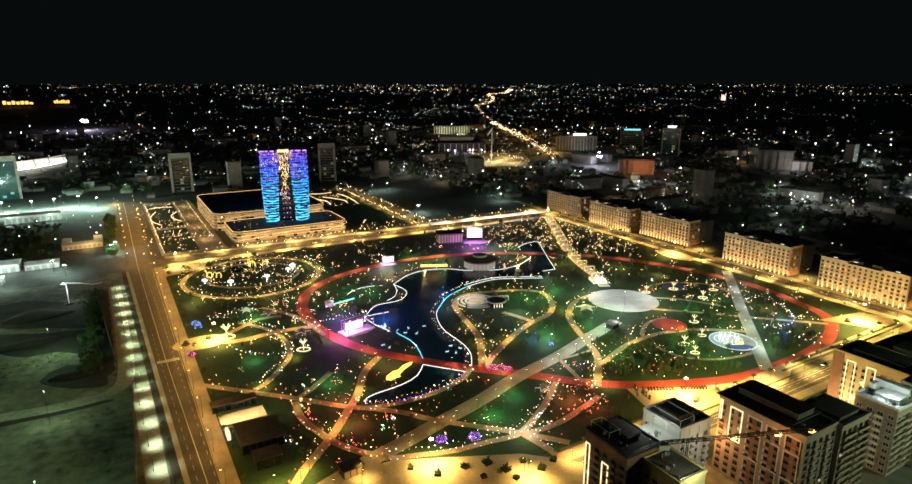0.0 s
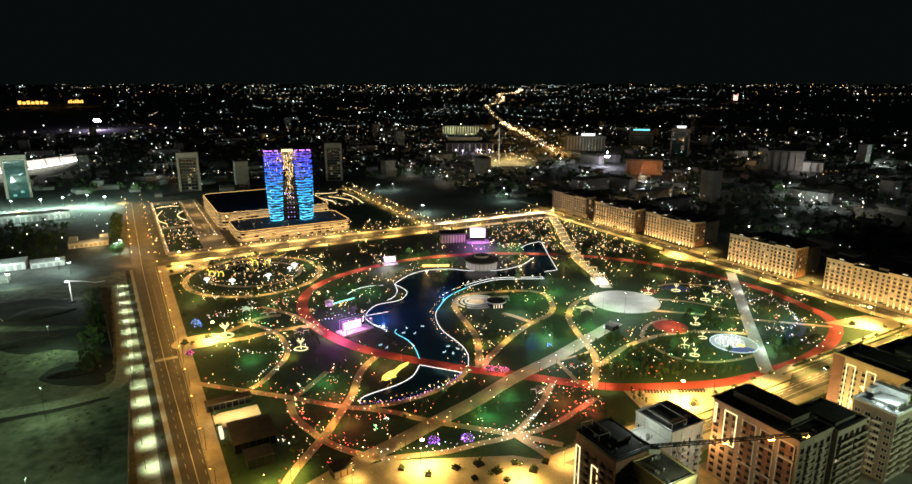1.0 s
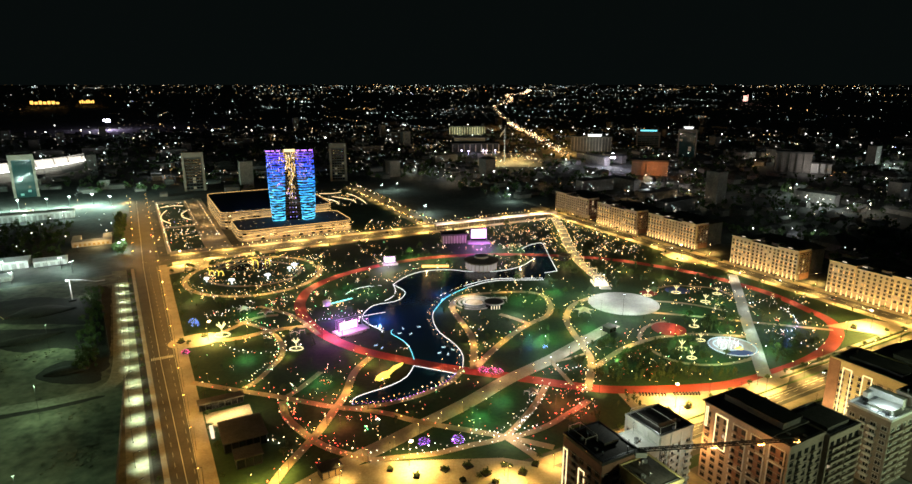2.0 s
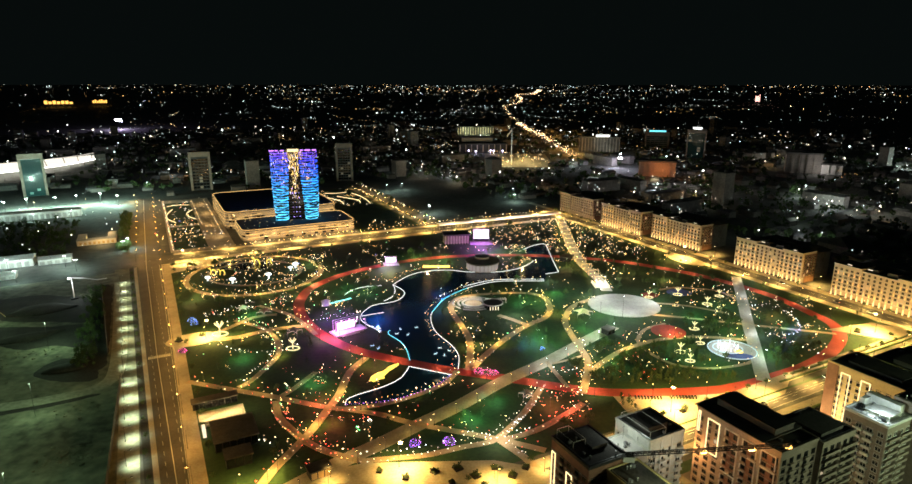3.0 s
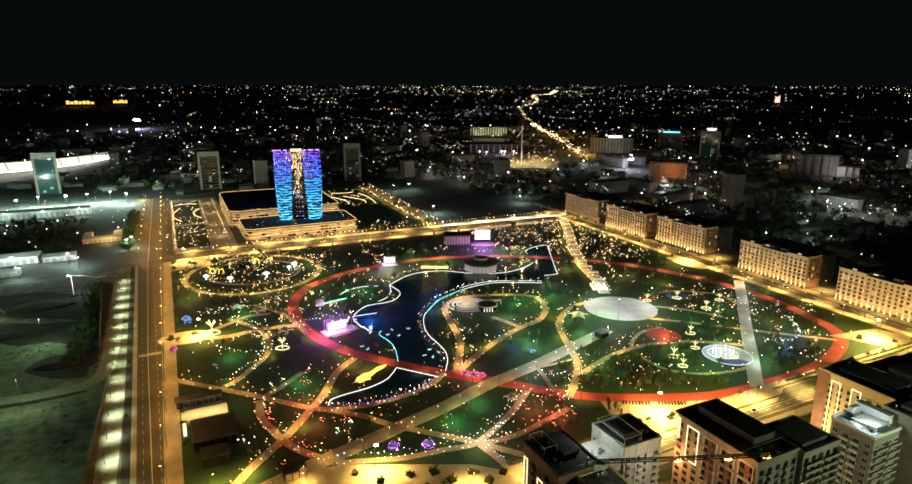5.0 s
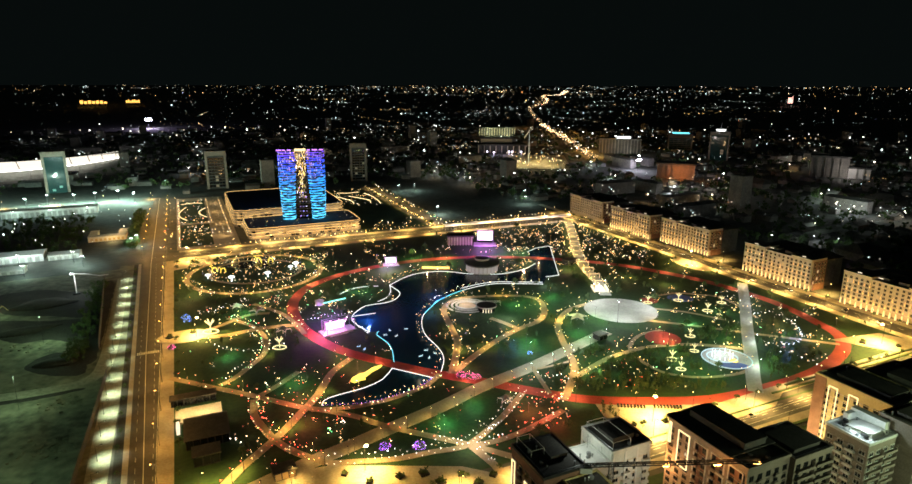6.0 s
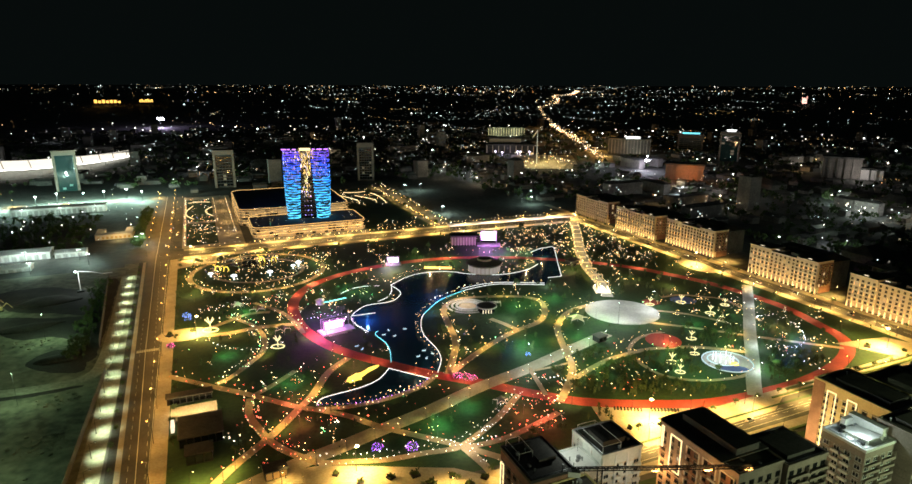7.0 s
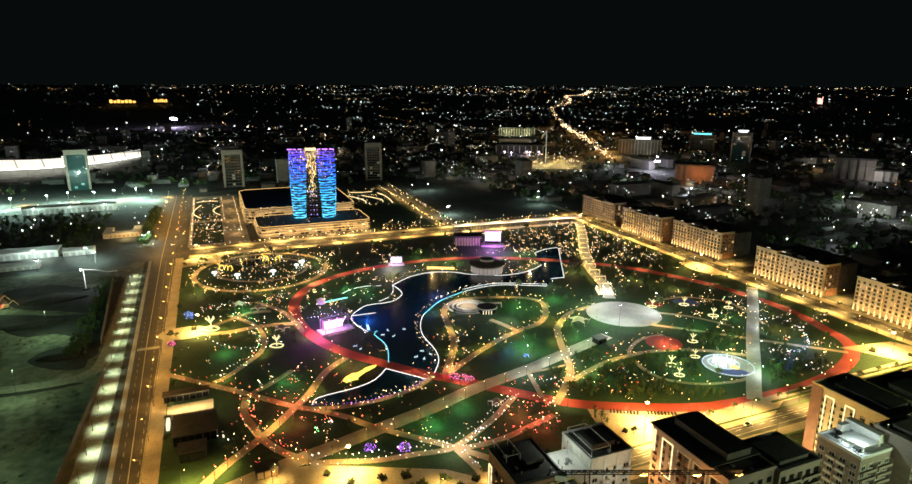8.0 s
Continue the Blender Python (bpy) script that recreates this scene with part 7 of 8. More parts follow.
def city_lights():
    """Lamps in streets, in clusters and alone, each street in one colour."""
    fields = {"b_city": Geo(), "b_cool": Geo(), "b_amber": Geo()}
    f = 1035.0

    def put(mat, x, y, low, high, tall=(4, 12)):
        gx, gy, gz = far_place(x, y)
        r = math.hypot(gx, gy)
        if r < 4930 and (r > 2500 or city_free(gx, gy, -40)):
            post_light(fields[mat], gx, gy, far_rise(gx, gy), rng.uniform(*tall), r * rng.uniform(low, high))

    def spot():
        d = EYE_H * f / (5 + 205 * rng.random() ** 1.6)
        a = radians(rng.triangular(-52, 52, -4))
        return d * math.sin(a), d * math.cos(a), d

    for _ in range(1050):
        x, y, d = spot()
        put(rng.choice(("b_city", "b_city", "b_cool")), x, y, 0.00032, 0.0006)
    for _ in range(150):
        x, y, d = spot()
        turn, gap = radians(GRID + rng.choice((0, 90)) + rng.uniform(-9, 9)), d * rng.uniform(0.007, 0.016)
        mat = rng.choice(("b_cool", "b_cool", "b_amber", "b_city"))
        for k in range(rng.randrange(5, 15)):
            put(mat, x + k * gap * math.cos(turn) + rng.gauss(0, 0.1) * gap, y + k * gap * math.sin(turn) + rng.gauss(0, 0.1) * gap, 0.00034, 0.00062)
    for _ in range(85):
        x, y, d = spot()
        mat, wide = rng.choice(("b_cool", "b_city", "b_city", "b_amber")), d * rng.uniform(0.008, 0.028)
        for k in range(rng.randrange(6, 20)):
            put(mat, x + rng.gauss(0, wide), y + rng.gauss(0, wide * 0.9), 0.00034, 0.00072)
    for _ in range(34):
        x, y, d = spot()
        put("b_cool", x, y, 0.0009, 0.0015, (9, 14))
    for _ in range(420):
        a = radians(rng.uniform(-49, 46))
        r = 4880 - 560 * rng.random() ** 2.2
        px, py = r * math.sin(a), r * math.cos(a)
        mat = "b_amber" if -0.42 < a < -0.12 and rng.random() < 0.6 or rng.random() < 0.25 else "b_city"
        post_light(fields[mat], px, py, far_rise(px, py), rng.uniform(2, 6), r * rng.uniform(0.0003, 0.00055))
    for mat, g in fields.items():
        tagged(new("city_lights", g.lit_mesh("city_lights", M[mat], M["dark"])), {"b_city": "countless mixed small lamps of the city", "b_cool": "countless cool white street lamps of the city", "b_amber": "countless amber street lamps of the city"}[mat], "city lights", kind="stuff")
    t = Geo()
    roads = [[(1358, 15444), (884, 10920), (700, 10000), (472, 9075), (420, 7300), (334, 5642), (184, 4798), (150, 4200), (147, 3258), (156, 2800)], [(158, 2600), (185, 2131), (206, 1833), (221, 1483), (228, 1400)]]
    for k, pts in enumerate(roads):
        line = smooth_line(pts, step=22 if k else 60)
        for x, y in line:
            for _ in range(6 if k else rng.choice((0, 1, 3, 4))):
                d = math.hypot(x, y)
                gx, gy, gz = far_place(x + rng.gauss(0, 7 if k else 0.0022 * d), y + rng.gauss(0, 8))
                r = math.hypot(gx, gy)
                post_light(t, gx, gy, far_rise(gx, gy), rng.uniform(3, 9), r * (rng.uniform(0.0005, 0.0009) if k else rng.uniform(0.0003, 0.0006)))
    for x in range(-260, -10, 9):
        for _ in range(1):
            gx, gy, gz = far_place(x * 8.0, 16000 + rng.uniform(-4000, 4000))
            post_light(t, gx, gy, far_rise(gx, gy), 4, 3.2)
    tagged(new("road_lights", t.lit_mesh("road_lights", M["b_traffic"], M["dark"])), "amber lamps and car lights along distant roads", "road lights", kind="stuff")
    for name, line in (("road_far_avenue", [(162, 2480), (185, 2131), (206, 1833), (221, 1483), (230, 1300)]),):
        solid(name, Geo().ribbon(smooth_line(line), 26, 0.02, 0.08), M["asphalt2"], "distant amber-lit avenue", "road", kind="structure")


city_lights()
for x, y, w, c in ((230, 1600, 90000, AMBER), (236, 1480, 90000, AMBER), (212, 1950, 120000, AMBER), (200, 2150, 120000, AMBER), (85, 1320, 40000, (1, 0.8, 0.35)), (120, 1290, 30000, (1, 0.8, 0.35)), (286, 1235, 60000, (0.8, 0.75, 1)), (338, 1098, 26000, (1, 0.3, 0.08)),
                   (640, 1150, 12000, (1, 0.9, 0.85)), (306, 1500, 30000, (0.9, 1, 0.9)), (10, 1480, 12000, (0.7, 0.65, 1)), (-1345, 2215, 300000, (0.7, 0.55, 1)), (-45, 2030, 36000, (0.9, 1, 0.6)), (18, 2030, 36000, (0.9, 1, 0.6)),
                   (700, 1350, 40000, (1, 0.9, 0.75)), (860, 1250, 30000, (0.8, 1, 0.9)), (482, 835, 22000, (0.8, 1, 0.85)), (493, 776, 14000, (0.9, 1, 0.9)), (536, 800, 18000, (1, 0.95, 0.8)), (397, 729, 8000, (0.8, 1, 0.85)), (385, 955, 16000, (1, 0.95, 0.85)), (301, 984, 30000, (0.95, 0.95, 1)), (343, 980, 14000, (1, 0.9, 0.8)), (319, 652, 5000, (0.8, 1, 0.8)), (110, 1380, 30000, (1, 0.75, 0.25)), (60, 1290, 26000, (1, 0.75, 0.25)), (520, 930, 12000, (1, 0.85, 0.6)), (860, 1000, 12000, (0.85, 1, 0.95)), (480, 760, 6000, (0.9, 1, 0.9)), (-250, 900, 9000, WARM)):
    post_lamp("city_flood_mast", x, y, 16.0, w * (0.4 if y < 1000 else 1.0), c, 1.5, "tall floodlight mast between dim city blocks", "floodlight mast")
bulb_field("quarter_street_lamps", [(482 + rng.gauss(0, 14), 835 + rng.gauss(0, 18)) for _ in range(14)] + [(493, 776), (536, 800), (541, 806), (397, 729), (385, 955), (301, 984), (303, 986), (343, 980), (319, 652), (372, 960)], "b_white", "bright cool lamps over the quarter behind the residences", (0.5, 1.2), (8, 13))
bulb_field("square_lamps", [(rng.uniform(28, 160), rng.uniform(1245, 1480)) for _ in range(110)], "b_warm", "many golden lamps on the flagpole square", (0.5, 1.1), (4, 9))
solid("plaza_flagpole", Geo().box(20, 165, 1240, 1490, 0.02, 0.1), M["paving"], "golden-lit square round the flagpole", "plaza", kind="structure")


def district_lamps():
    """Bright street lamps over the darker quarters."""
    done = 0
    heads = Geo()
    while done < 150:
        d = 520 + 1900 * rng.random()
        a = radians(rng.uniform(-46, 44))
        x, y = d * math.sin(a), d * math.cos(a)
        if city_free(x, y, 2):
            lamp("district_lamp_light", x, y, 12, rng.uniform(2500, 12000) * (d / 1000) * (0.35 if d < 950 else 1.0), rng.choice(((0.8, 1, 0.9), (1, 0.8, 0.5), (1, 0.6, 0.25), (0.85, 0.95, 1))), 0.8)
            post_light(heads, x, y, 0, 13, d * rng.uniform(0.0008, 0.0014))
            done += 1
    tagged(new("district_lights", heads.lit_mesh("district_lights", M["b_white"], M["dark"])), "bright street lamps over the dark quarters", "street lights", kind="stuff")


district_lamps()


# ---- landmarks ----
def slab_tower(x, y, w, d, h, turn, wall, pane, label, strips=10, sign=None):
    ob = thing("office_tower", pose(x, y, 0, 0, 0, turn), label, "office tower")
    part("wall", Geo().box(-w / 2, w / 2, -d / 2, d / 2, 0, h), M[wall], ob)
    part("frame", Geo().box(-w / 2 - 1, -w / 2 + 2.5, -d / 2 - 1, -d / 2 - 0.005, 0, h + 1.5).box(w / 2 - 2.5, w / 2 + 1, -d / 2 - 1, -d / 2 - 0.005, 0, h + 1.5).box(-w / 2 + 2.5, w / 2 - 2.5, -d / 2 - 1, -d / 2 - 0.005, h - 6, h + 1.5), M["greybrick"], ob)
    part("roof", Geo().box(-w / 2 + 0.3, w / 2 - 0.3, -d / 2 + 0.3, d / 2 - 0.3, h, h + 2.2), M["roof"], ob)
    r = random.Random(int(abs(x)))
    for k in range(strips):
        z = 3 + (h - 11) * k / strips
        for i in range(5):
            x0 = -w / 2 + 3 + (w - 6) * i / 5
            part("window", Geo().box(x0, x0 + (w - 6) / 5 - 0.5, -d / 2 - 0.35, -d / 2 - 0.006, z, z + (h - 11) / strips - 1.4), M[pane] if r.random() < 0.07 else M["glass" if wall == "citydark" else "tealglass"], ob)
    if sign:
        part("roof_sign", Geo().box(-w * 0.35, w * 0.35, -d / 2 - 0.6, -d / 2 - 0.2, h + 2.4, h + 6), M[sign], ob, "glowing blank roof sign")
        part("sign_frame", Geo().box(-w * 0.35, w * 0.35, -d / 2 - 0.19, -d / 2 + 0.4, h + 2.2, h + 6.2), M["dark"], ob)
    return ob


M["g_farsign"] = glow("amber_far_sign", (1, 0.5, 0.1), 1.6)
M["g_redwhite"] = glow("red_white_mast_lamp", (1, 0.5, 0.4), 2.0)
M["g_tealroom"] = glow("teal_lit_office_floor", (0.35, 0.85, 0.75), 0.22)
M["g_dimroom"] = glow("dim_lit_office_floor", (1.0, 0.85, 0.6), 0.06)
slab_tower(-662, 880, 30, 22, 62, 36, "tealglass", "g_tealroom", "teal glass office tower in a pale concrete frame", 11)
slab_tower(-433, 945, 30, 18, 59, 24, "citydark", "g_dimroom", "grey office slab in a pale concrete frame", 10)
slab_tower(-225, 1052, 27, 20, 64, 12, "citydark", "g_dimroom", "brown office slab with a few lit floors", 12)
slab_tower(509, 1440, 40, 30, 62, -18, "tealglass", "g_dimroom", "twin-pier office tower with a lit crown", 9)
slab_tower(480, 1662, 60, 24, 40, -14, "city", "g_dimroom", "dark office block with a cyan roof sign", 6, "g_cyan")
part_spire = thing("spire", pose(509, 1438, 62.5), "white lit ring crown and needle on the office tower", "spire")
part("ring", Geo().cyl(0, 0, 1.7, 6, 9, 11, 16), M["g_led"], part_spire)
part("needle", Geo().cyl(0, 0, 6, 22, 0.8, 0.1, 6), M["steel"], part_spire)


def flagpole(x, y):
    ob = thing("flagpole", pose(x, y, 0.05), "very tall white flagpole with a large pale flag", "flagpole")
    # the pole's material glows weakly in place of floodlight falling on it
    part("pole", Geo().cyl(0, 0, 0, 72, 0.7, 0.45, 8), glow("floodlit_white_pole", (0.9, 1.0, 0.9), 0.35), ob)
    g = Geo()
    for k in range(8):
        z = lambda i: 71 - 1.6 * i
        g.add([(-1.2 * k - 0.8, 0.6 * math.sin(k), z(k)), (-1.2 * k - 2.0, 0.6 * math.sin(k + 1), z(k + 1)), (-1.2 * k - 2.0, 0.6 * math.sin(k + 1), z(k + 1) - 5), (-1.2 * k - 0.8, 0.6 * math.sin(k), z(k) - 5)], [(0, 1, 2, 3)])
    part("flag", g, M["white"], ob)


flagpole(78, 1320)


def great_hall(x, y, w, d, h, turn, label, columns, wall="trim"):
    ob = thing("great_hall", pose(x, y, 0, 0, 0, turn), label, "public hall", "great halls")
    part("wall", Geo().box(-w / 2, w / 2, 0, d, 0, h), M["citydark" if columns > 8 else wall], ob)
    part("roof", Geo().box(-w / 2 - 2, w / 2 + 2, -5, d + 1, h, h + 3), M["citydark"], ob)
    for k in range(columns):
        part("column", Geo().box(-w / 2 + (w - 2) * k / max(1, columns - 1), -w / 2 + (w - 2) * k / max(1, columns - 1) + 2, -4.2, -2.6, 0, h), M[wall], ob)
    return ob


great_hall(-14, 2060, 120, 40, 24, 2, "white columned palace lit greenish yellow", 15)
great_hall(15, 1528, 118, 40, 18, 4, "low broad public hall in dim violet light", 9)
great_hall(0, 1580, 80, 30, 30, 4, "upper block of the broad public hall", 0)
great_hall(306, 1545, 100, 26, 34, -10, "broad grey hotel slab with a white roof sign", 14, "city")
great_hall(338, 1128, 64, 26, 26, -14, "red-lit hotel block with plain walls", 8, "greybrick")
great_hall(628, 1185, 60, 30, 36, -22, "pale plain office block behind trees", 6, "city")
great_hall(672, 1168, 34, 20, 18, -22, "small bright white hall", 4, "white")
solid("roof_sign", Geo().box(296, 330, 1538.5, 1539.5, 37.2, 43), M["g_led"], "bright white blank roof sign", "sign")


def grandstand():
    """Crescent stand with a glowing white membrane roof."""
    ob = thing("grandstand", pose(0, 0, 0), "crescent grandstand with brightly lit white membrane roof", "grandstand")
    near = smooth_line([(-935, 915), (-868, 943), (-820, 968), (-792, 1005), (-768, 1070), (-762, 1130), (-766, 1185)], step=12)
    n = len(near)
    far = []
    for i, (x, y) in enumerate(near):
        t = i / (n - 1)
        k = 62 * (1 - t) ** 1.3 + 3
        far.append((x - 0.75 * k, y + 0.66 * k))
    verts = [(x, y, 18) for x, y in near] + [(x, y, 30) for x, y in far] + [(x, y, 17.4) for x, y in near] + [(x, y, 29.4) for x, y in far]
    faces = []
    for i in range(n - 1):
        faces += [(i, i + 1, n + i + 1, n + i), (2 * n + i + 1, 2 * n + i, 3 * n + i, 3 * n + i + 1), (2 * n + i, 2 * n + i + 1, i + 1, i), (n + i, n + i + 1, 3 * n + i + 1, 3 * n + i)]
    part("membrane_roof", Geo().add(verts, faces), glow("lit_membrane_roof", (1.0, 0.93, 0.8), 0.9), ob, "glowing white membrane roof")
    part("roof_rim", Geo().ribbon(near, 1.6, 17.0, 18.6), glow("grandstand_rim_light", (1, 0.96, 0.9), 4.0), ob, "bright light line along the roof rim")
    for i in range(2, n - 1, 3):
        part("roof_rib", Geo().bar((*near[i], 18.3), (*far[i], 30.3), 0.7, 5), M["greybrick"], ob)
    part("back_wall", Geo().ribbon(far, 2.0, 0, 29.3), M["concrete"], ob)
    for x, y in near[::3]:
        part("column", Geo().cyl(x - 1.5, y + 1.3, 0, 17.4, 0.8, 0.6, 8), M["concrete"], ob)
    for k in range(6):
        part("seat_tier", Geo().ribbon([(x - 0.12 * (k + 1) * (x - f[0]), y - 0.12 * (k + 1) * (y - f[1])) for (x, y), f in zip(near, far)], 2.5, 0, 1.5 + 2.0 * k), M["concrete"], ob)


grandstand()
for x, y in ((-880, 975), (-815, 1010), (-785, 1090)):
    lamp("grandstand_light", x - 12, y + 10, 14, 60000, (0.95, 0.95, 1), 2)


HALL_LAMP = Geo().octa(0, 0, 8, 2.6, 2.2).bar((0, 0, 0), (0, 0, 6), 0.3, 5).mesh("hall_lamp", glow("violet_white_hall_lamp", (0.8, 0.72, 1.0), 3.5))
for x, y in ((-19, 1478), (-2, 1462), (34, 1484), (41, 1478), (63, 1482)):
    hall_lamp = tagged(new("hall_lamp", HALL_LAMP), "bright violet-white lamp before the public hall", "lamp", "hall lamps")
    hall_lamp.location = (x, y, 0.02)


def far_sign(x, y, w, h, material, label):
    gx, gy, gz = far_place(x, y)
    ob = thing("far_sign", pose(gx, gy, gz, 0, 0, math.degrees(math.atan2(-gx, gy))), label, "sign", "far signs")
    r = random.Random(int(abs(x)))
    for k in range(7):
        x0 = -w / 2 + w * k / 7
        part("sign_block", Geo().box(x0, x0 + w / 9, -0.5, 0.5, 14, 14 + h * r.uniform(0.55, 1.0)), M[material], ob)
        part("sign_leg", Geo().box(x0 + w / 24, x0 + w / 16, 0.6, 1.4, 0, 14 + h * 0.3), M["dark"], ob)


far_sign(-3142, 4434, 130, 18, "g_farsign", "distant row of glowing amber blocks")
far_sign(-2998, 4701, 70, 18, "g_farsign", "distant row of glowing amber blocks")
far_sign(2349, 5432, 24, 40, "g_redwhite", "distant red and white glowing mast")


def shed(u, v, a, b, h, label, roof="white", turn=0):
    ob = thing("long_shed", pose(*G(u, v), 0.03, 0, 0, GRID + turn), label, "shed", "long sheds")
    part("wall", Geo().box(0, a, 0, b, 0, h), M["render"], ob)
    part("roof", Geo().add([(-0.6, -0.6, h), (a + 0.6, -0.6, h), (a + 0.6, b + 0.6, h), (-0.6, b + 0.6, h), (-0.6, b / 2, h + 2), (a + 0.6, b / 2, h + 2)], [(3, 2, 1, 0), (0, 1, 5, 4), (2, 3, 4, 5), (1, 2, 5), (3, 0, 4)]), M[roof], ob)
    for k in range(int(a / 6)):
        part("door", Geo().box(1.2 + 6 * k, 5 + 6 * k, -0.15, -0.004, 0, h * 0.7), M["concrete"], ob)


shed(-165, 885, 105, 16, 9, "long pale low hall beside the lamp-lit street", "concrete")
shed(-132, 650, 50, 20, 7, "white-roofed site shed under cool lamps")
shed(-78, 648, 26, 14, 5, "small white-roofed site shed", "concrete")
shed(-150, 610, 60, 12, 4, "low grey site shed")


def courtyard_house(u, v):
    ob = thing("courtyard_house", pose(*G(u, v), 0.03, 0, 0, GRID) @ Matrix.Diagonal((0.75, 0.75, 0.75, 1)), "low courtyard house with warm-lit walls and terraces", "house")
    part("wall", Geo().box(0, 48, 0, 12, 0, 7).box(0, 10, 12, 44, 0, 7).box(38, 48, 12, 44, 0, 7), M["stucco"], ob)
    part("roof", Geo().box(-0.5, 48.5, -0.5, 12.5, 7, 7.5).box(-0.5, 10.5, 12.5, 44.5, 7, 7.5).box(37.5, 48.5, 12.5, 44.5, 7, 7.5), M["paving"], ob)
    for k in range(8):
        part("window", Geo().box(3 + 5.6 * k, 6 + 5.6 * k, -0.12, -0.004, 1, 4.5), M["g_goldpane"], ob)


courtyard_house(-52, 712)
lamp("courtyard_lamp", *G(-28, 738), 14, 12000, (1, 0.75, 0.35), 0.5)
lamp("courtyard_lamp", *G(-28, 702), 6, 5000, (1, 0.75, 0.35), 0.5)

M["g_flood"] = glow("cool_floodlight_glass", (0.82, 1.0, 0.95), 22)


def flood_mast(h, watts, colour, label, group):
    ob = thing("flood_mast", pose(0, 0, 0), label, "floodlight", group)
    part("pole", Geo().cyl(0, 0, 0, h, 0.25, 0.14, 8), M["dark"], ob)
    part("crossbar", Geo().box(-1.6, 1.6, -0.15, 0.15, h, h + 0.3), M["dark"], ob)
    for x in (-1.1, 0, 1.1):
        part("floodlight", Geo().octa(x, -0.3, h + 0.7, 0.028 * h, 0.028 * h), M["g_flood"], ob, "glowing floodlight")
    lamp("flood_light", 0, -0.6, h - 0.8, watts, colour, 0.6, ob)
    return ob


street_flood = flood_mast(14, 105000, (0.62, 1, 0.82), "cool white flood mast beside the far street", "cool flood masts")
row_of_lamps(street_flood, [(*G(u, v), radians(GRID)) for u, v in ((-215, 965), (-190, 942), (-150, 950), (-128, 968), (-95, 962), (-70, 966), (-42, 972), (-20, 944), (-245, 944), (-280, 960))])
lot_lamp = flood_mast(10, 9000, (0.68, 1, 0.86), "cool white lamp mast on the open lot", "lot lamp masts")
row_of_lamps(lot_lamp, [(*G(u, v), radians(GRID)) for u, v in ((-150, 874), (-110, 872), (-70, 874), (-100, 640), (-55, 632), (-88, 598), (-45, 612), (-8, 668), (-4, 680), (343.7, 695), (346, 698), (355, 879), (381, 879.5), (487, 713), (512, 757))])
stad_flood = flood_mast(30, 60000, (0.85, 0.85, 1), "distant very bright stadium flood mast", "distant flood masts")
row_of_lamps(stad_flood, [(-1360, 2243, 0), (290, 1222, 0)])
# oversized glowing shapes imitate the glare round two far flood masts
glare = Geo()
for k in range(9):
    glare.octa(-1372 + 3 * k, 2242, 33 + 3 * math.sin(2.1 * k), 3.6, 3.4).octa(286 + k, 1221, 22 + 1.2 * math.sin(1.7 * k), 1.3, 1.3)
solid("flood_cluster", glare, glow("floodlight_cluster", (0.85, 0.8, 1.0), 16), "clusters of bright white floodlights on masts", "floodlight")

def quarter_trees():
    stand("quarter_tree_belt", 800, lambda: G(rng.uniform(-300, -58) if rng.random() < 0.88 else rng.uniform(-13, -2), rng.choice((rng.uniform(690, 860), rng.uniform(690, 870), rng.uniform(660, 700), rng.uniform(700, 850)))), 1.4)


quarter_trees()
bulb_field("quarter_lights", [G(rng.uniform(-280, -15), rng.uniform(670, 930)) for _ in range(70)], "b_white", "scattered lamps between the dark trees", (0.4, 0.9), (4, 9))

# hotel grounds: garden beds with warm light lines, forecourt and lots
slab("forecourt_hotel", rect(34, 96, 640, 950), 0.06, M["paving"], "paved hotel forecourt and gardens", "forecourt")
slab("lot_dark", rect(336, 480, 640, 930), 0.04, M["country"], "bare dark open lot behind the park", "lot")
slab("lawn_hotel_west", rect(38, 70, 650, 760), 0.12, M["grass"], "dark clipped garden bed of the hotel", "lawn")
slab("lawn_hotel_mid", rect(38, 70, 770, 925), 0.12, M["grass"], "dark clipped garden bed of the hotel", "lawn")
slab("lawn_hotel_east", rect(232, 308, 640, 935), 0.12, M["grass"], "dark lawn beside the congress hall", "lawn")
bulb_field("hotel_garden_lights", [G(36.5 + rng.uniform(-0.6, 0.6), v) for v in range(645, 940, 5)] + [G(73 + rng.uniform(-0.6, 0.6), v) for v in range(760, 940, 6)] + [G(u, 765 + rng.uniform(-1, 1)) for u in range(38, 72, 4)]
           + [G(u, 728 + rng.uniform(-1, 1)) for u in range(38, 72, 5)] + [G(rng.uniform(40, 70), rng.uniform(650, 930)) for _ in range(90)] + [G(90, v) for v in range(690, 930, 7)]
           + [G(rng.uniform(250, 306), rng.uniform(790, 930)) for _ in range(60)] + [G(rng.uniform(236, 306), rng.uniform(642, 690)) for _ in range(26)]
           + [G(rng.uniform(36, 94), v) for v in (700, 702, 716, 718, 745) for _ in range(9)], "b_warm", "warm garden lights in the hotel grounds", (0.3, 0.55), (0.6, 1.4))
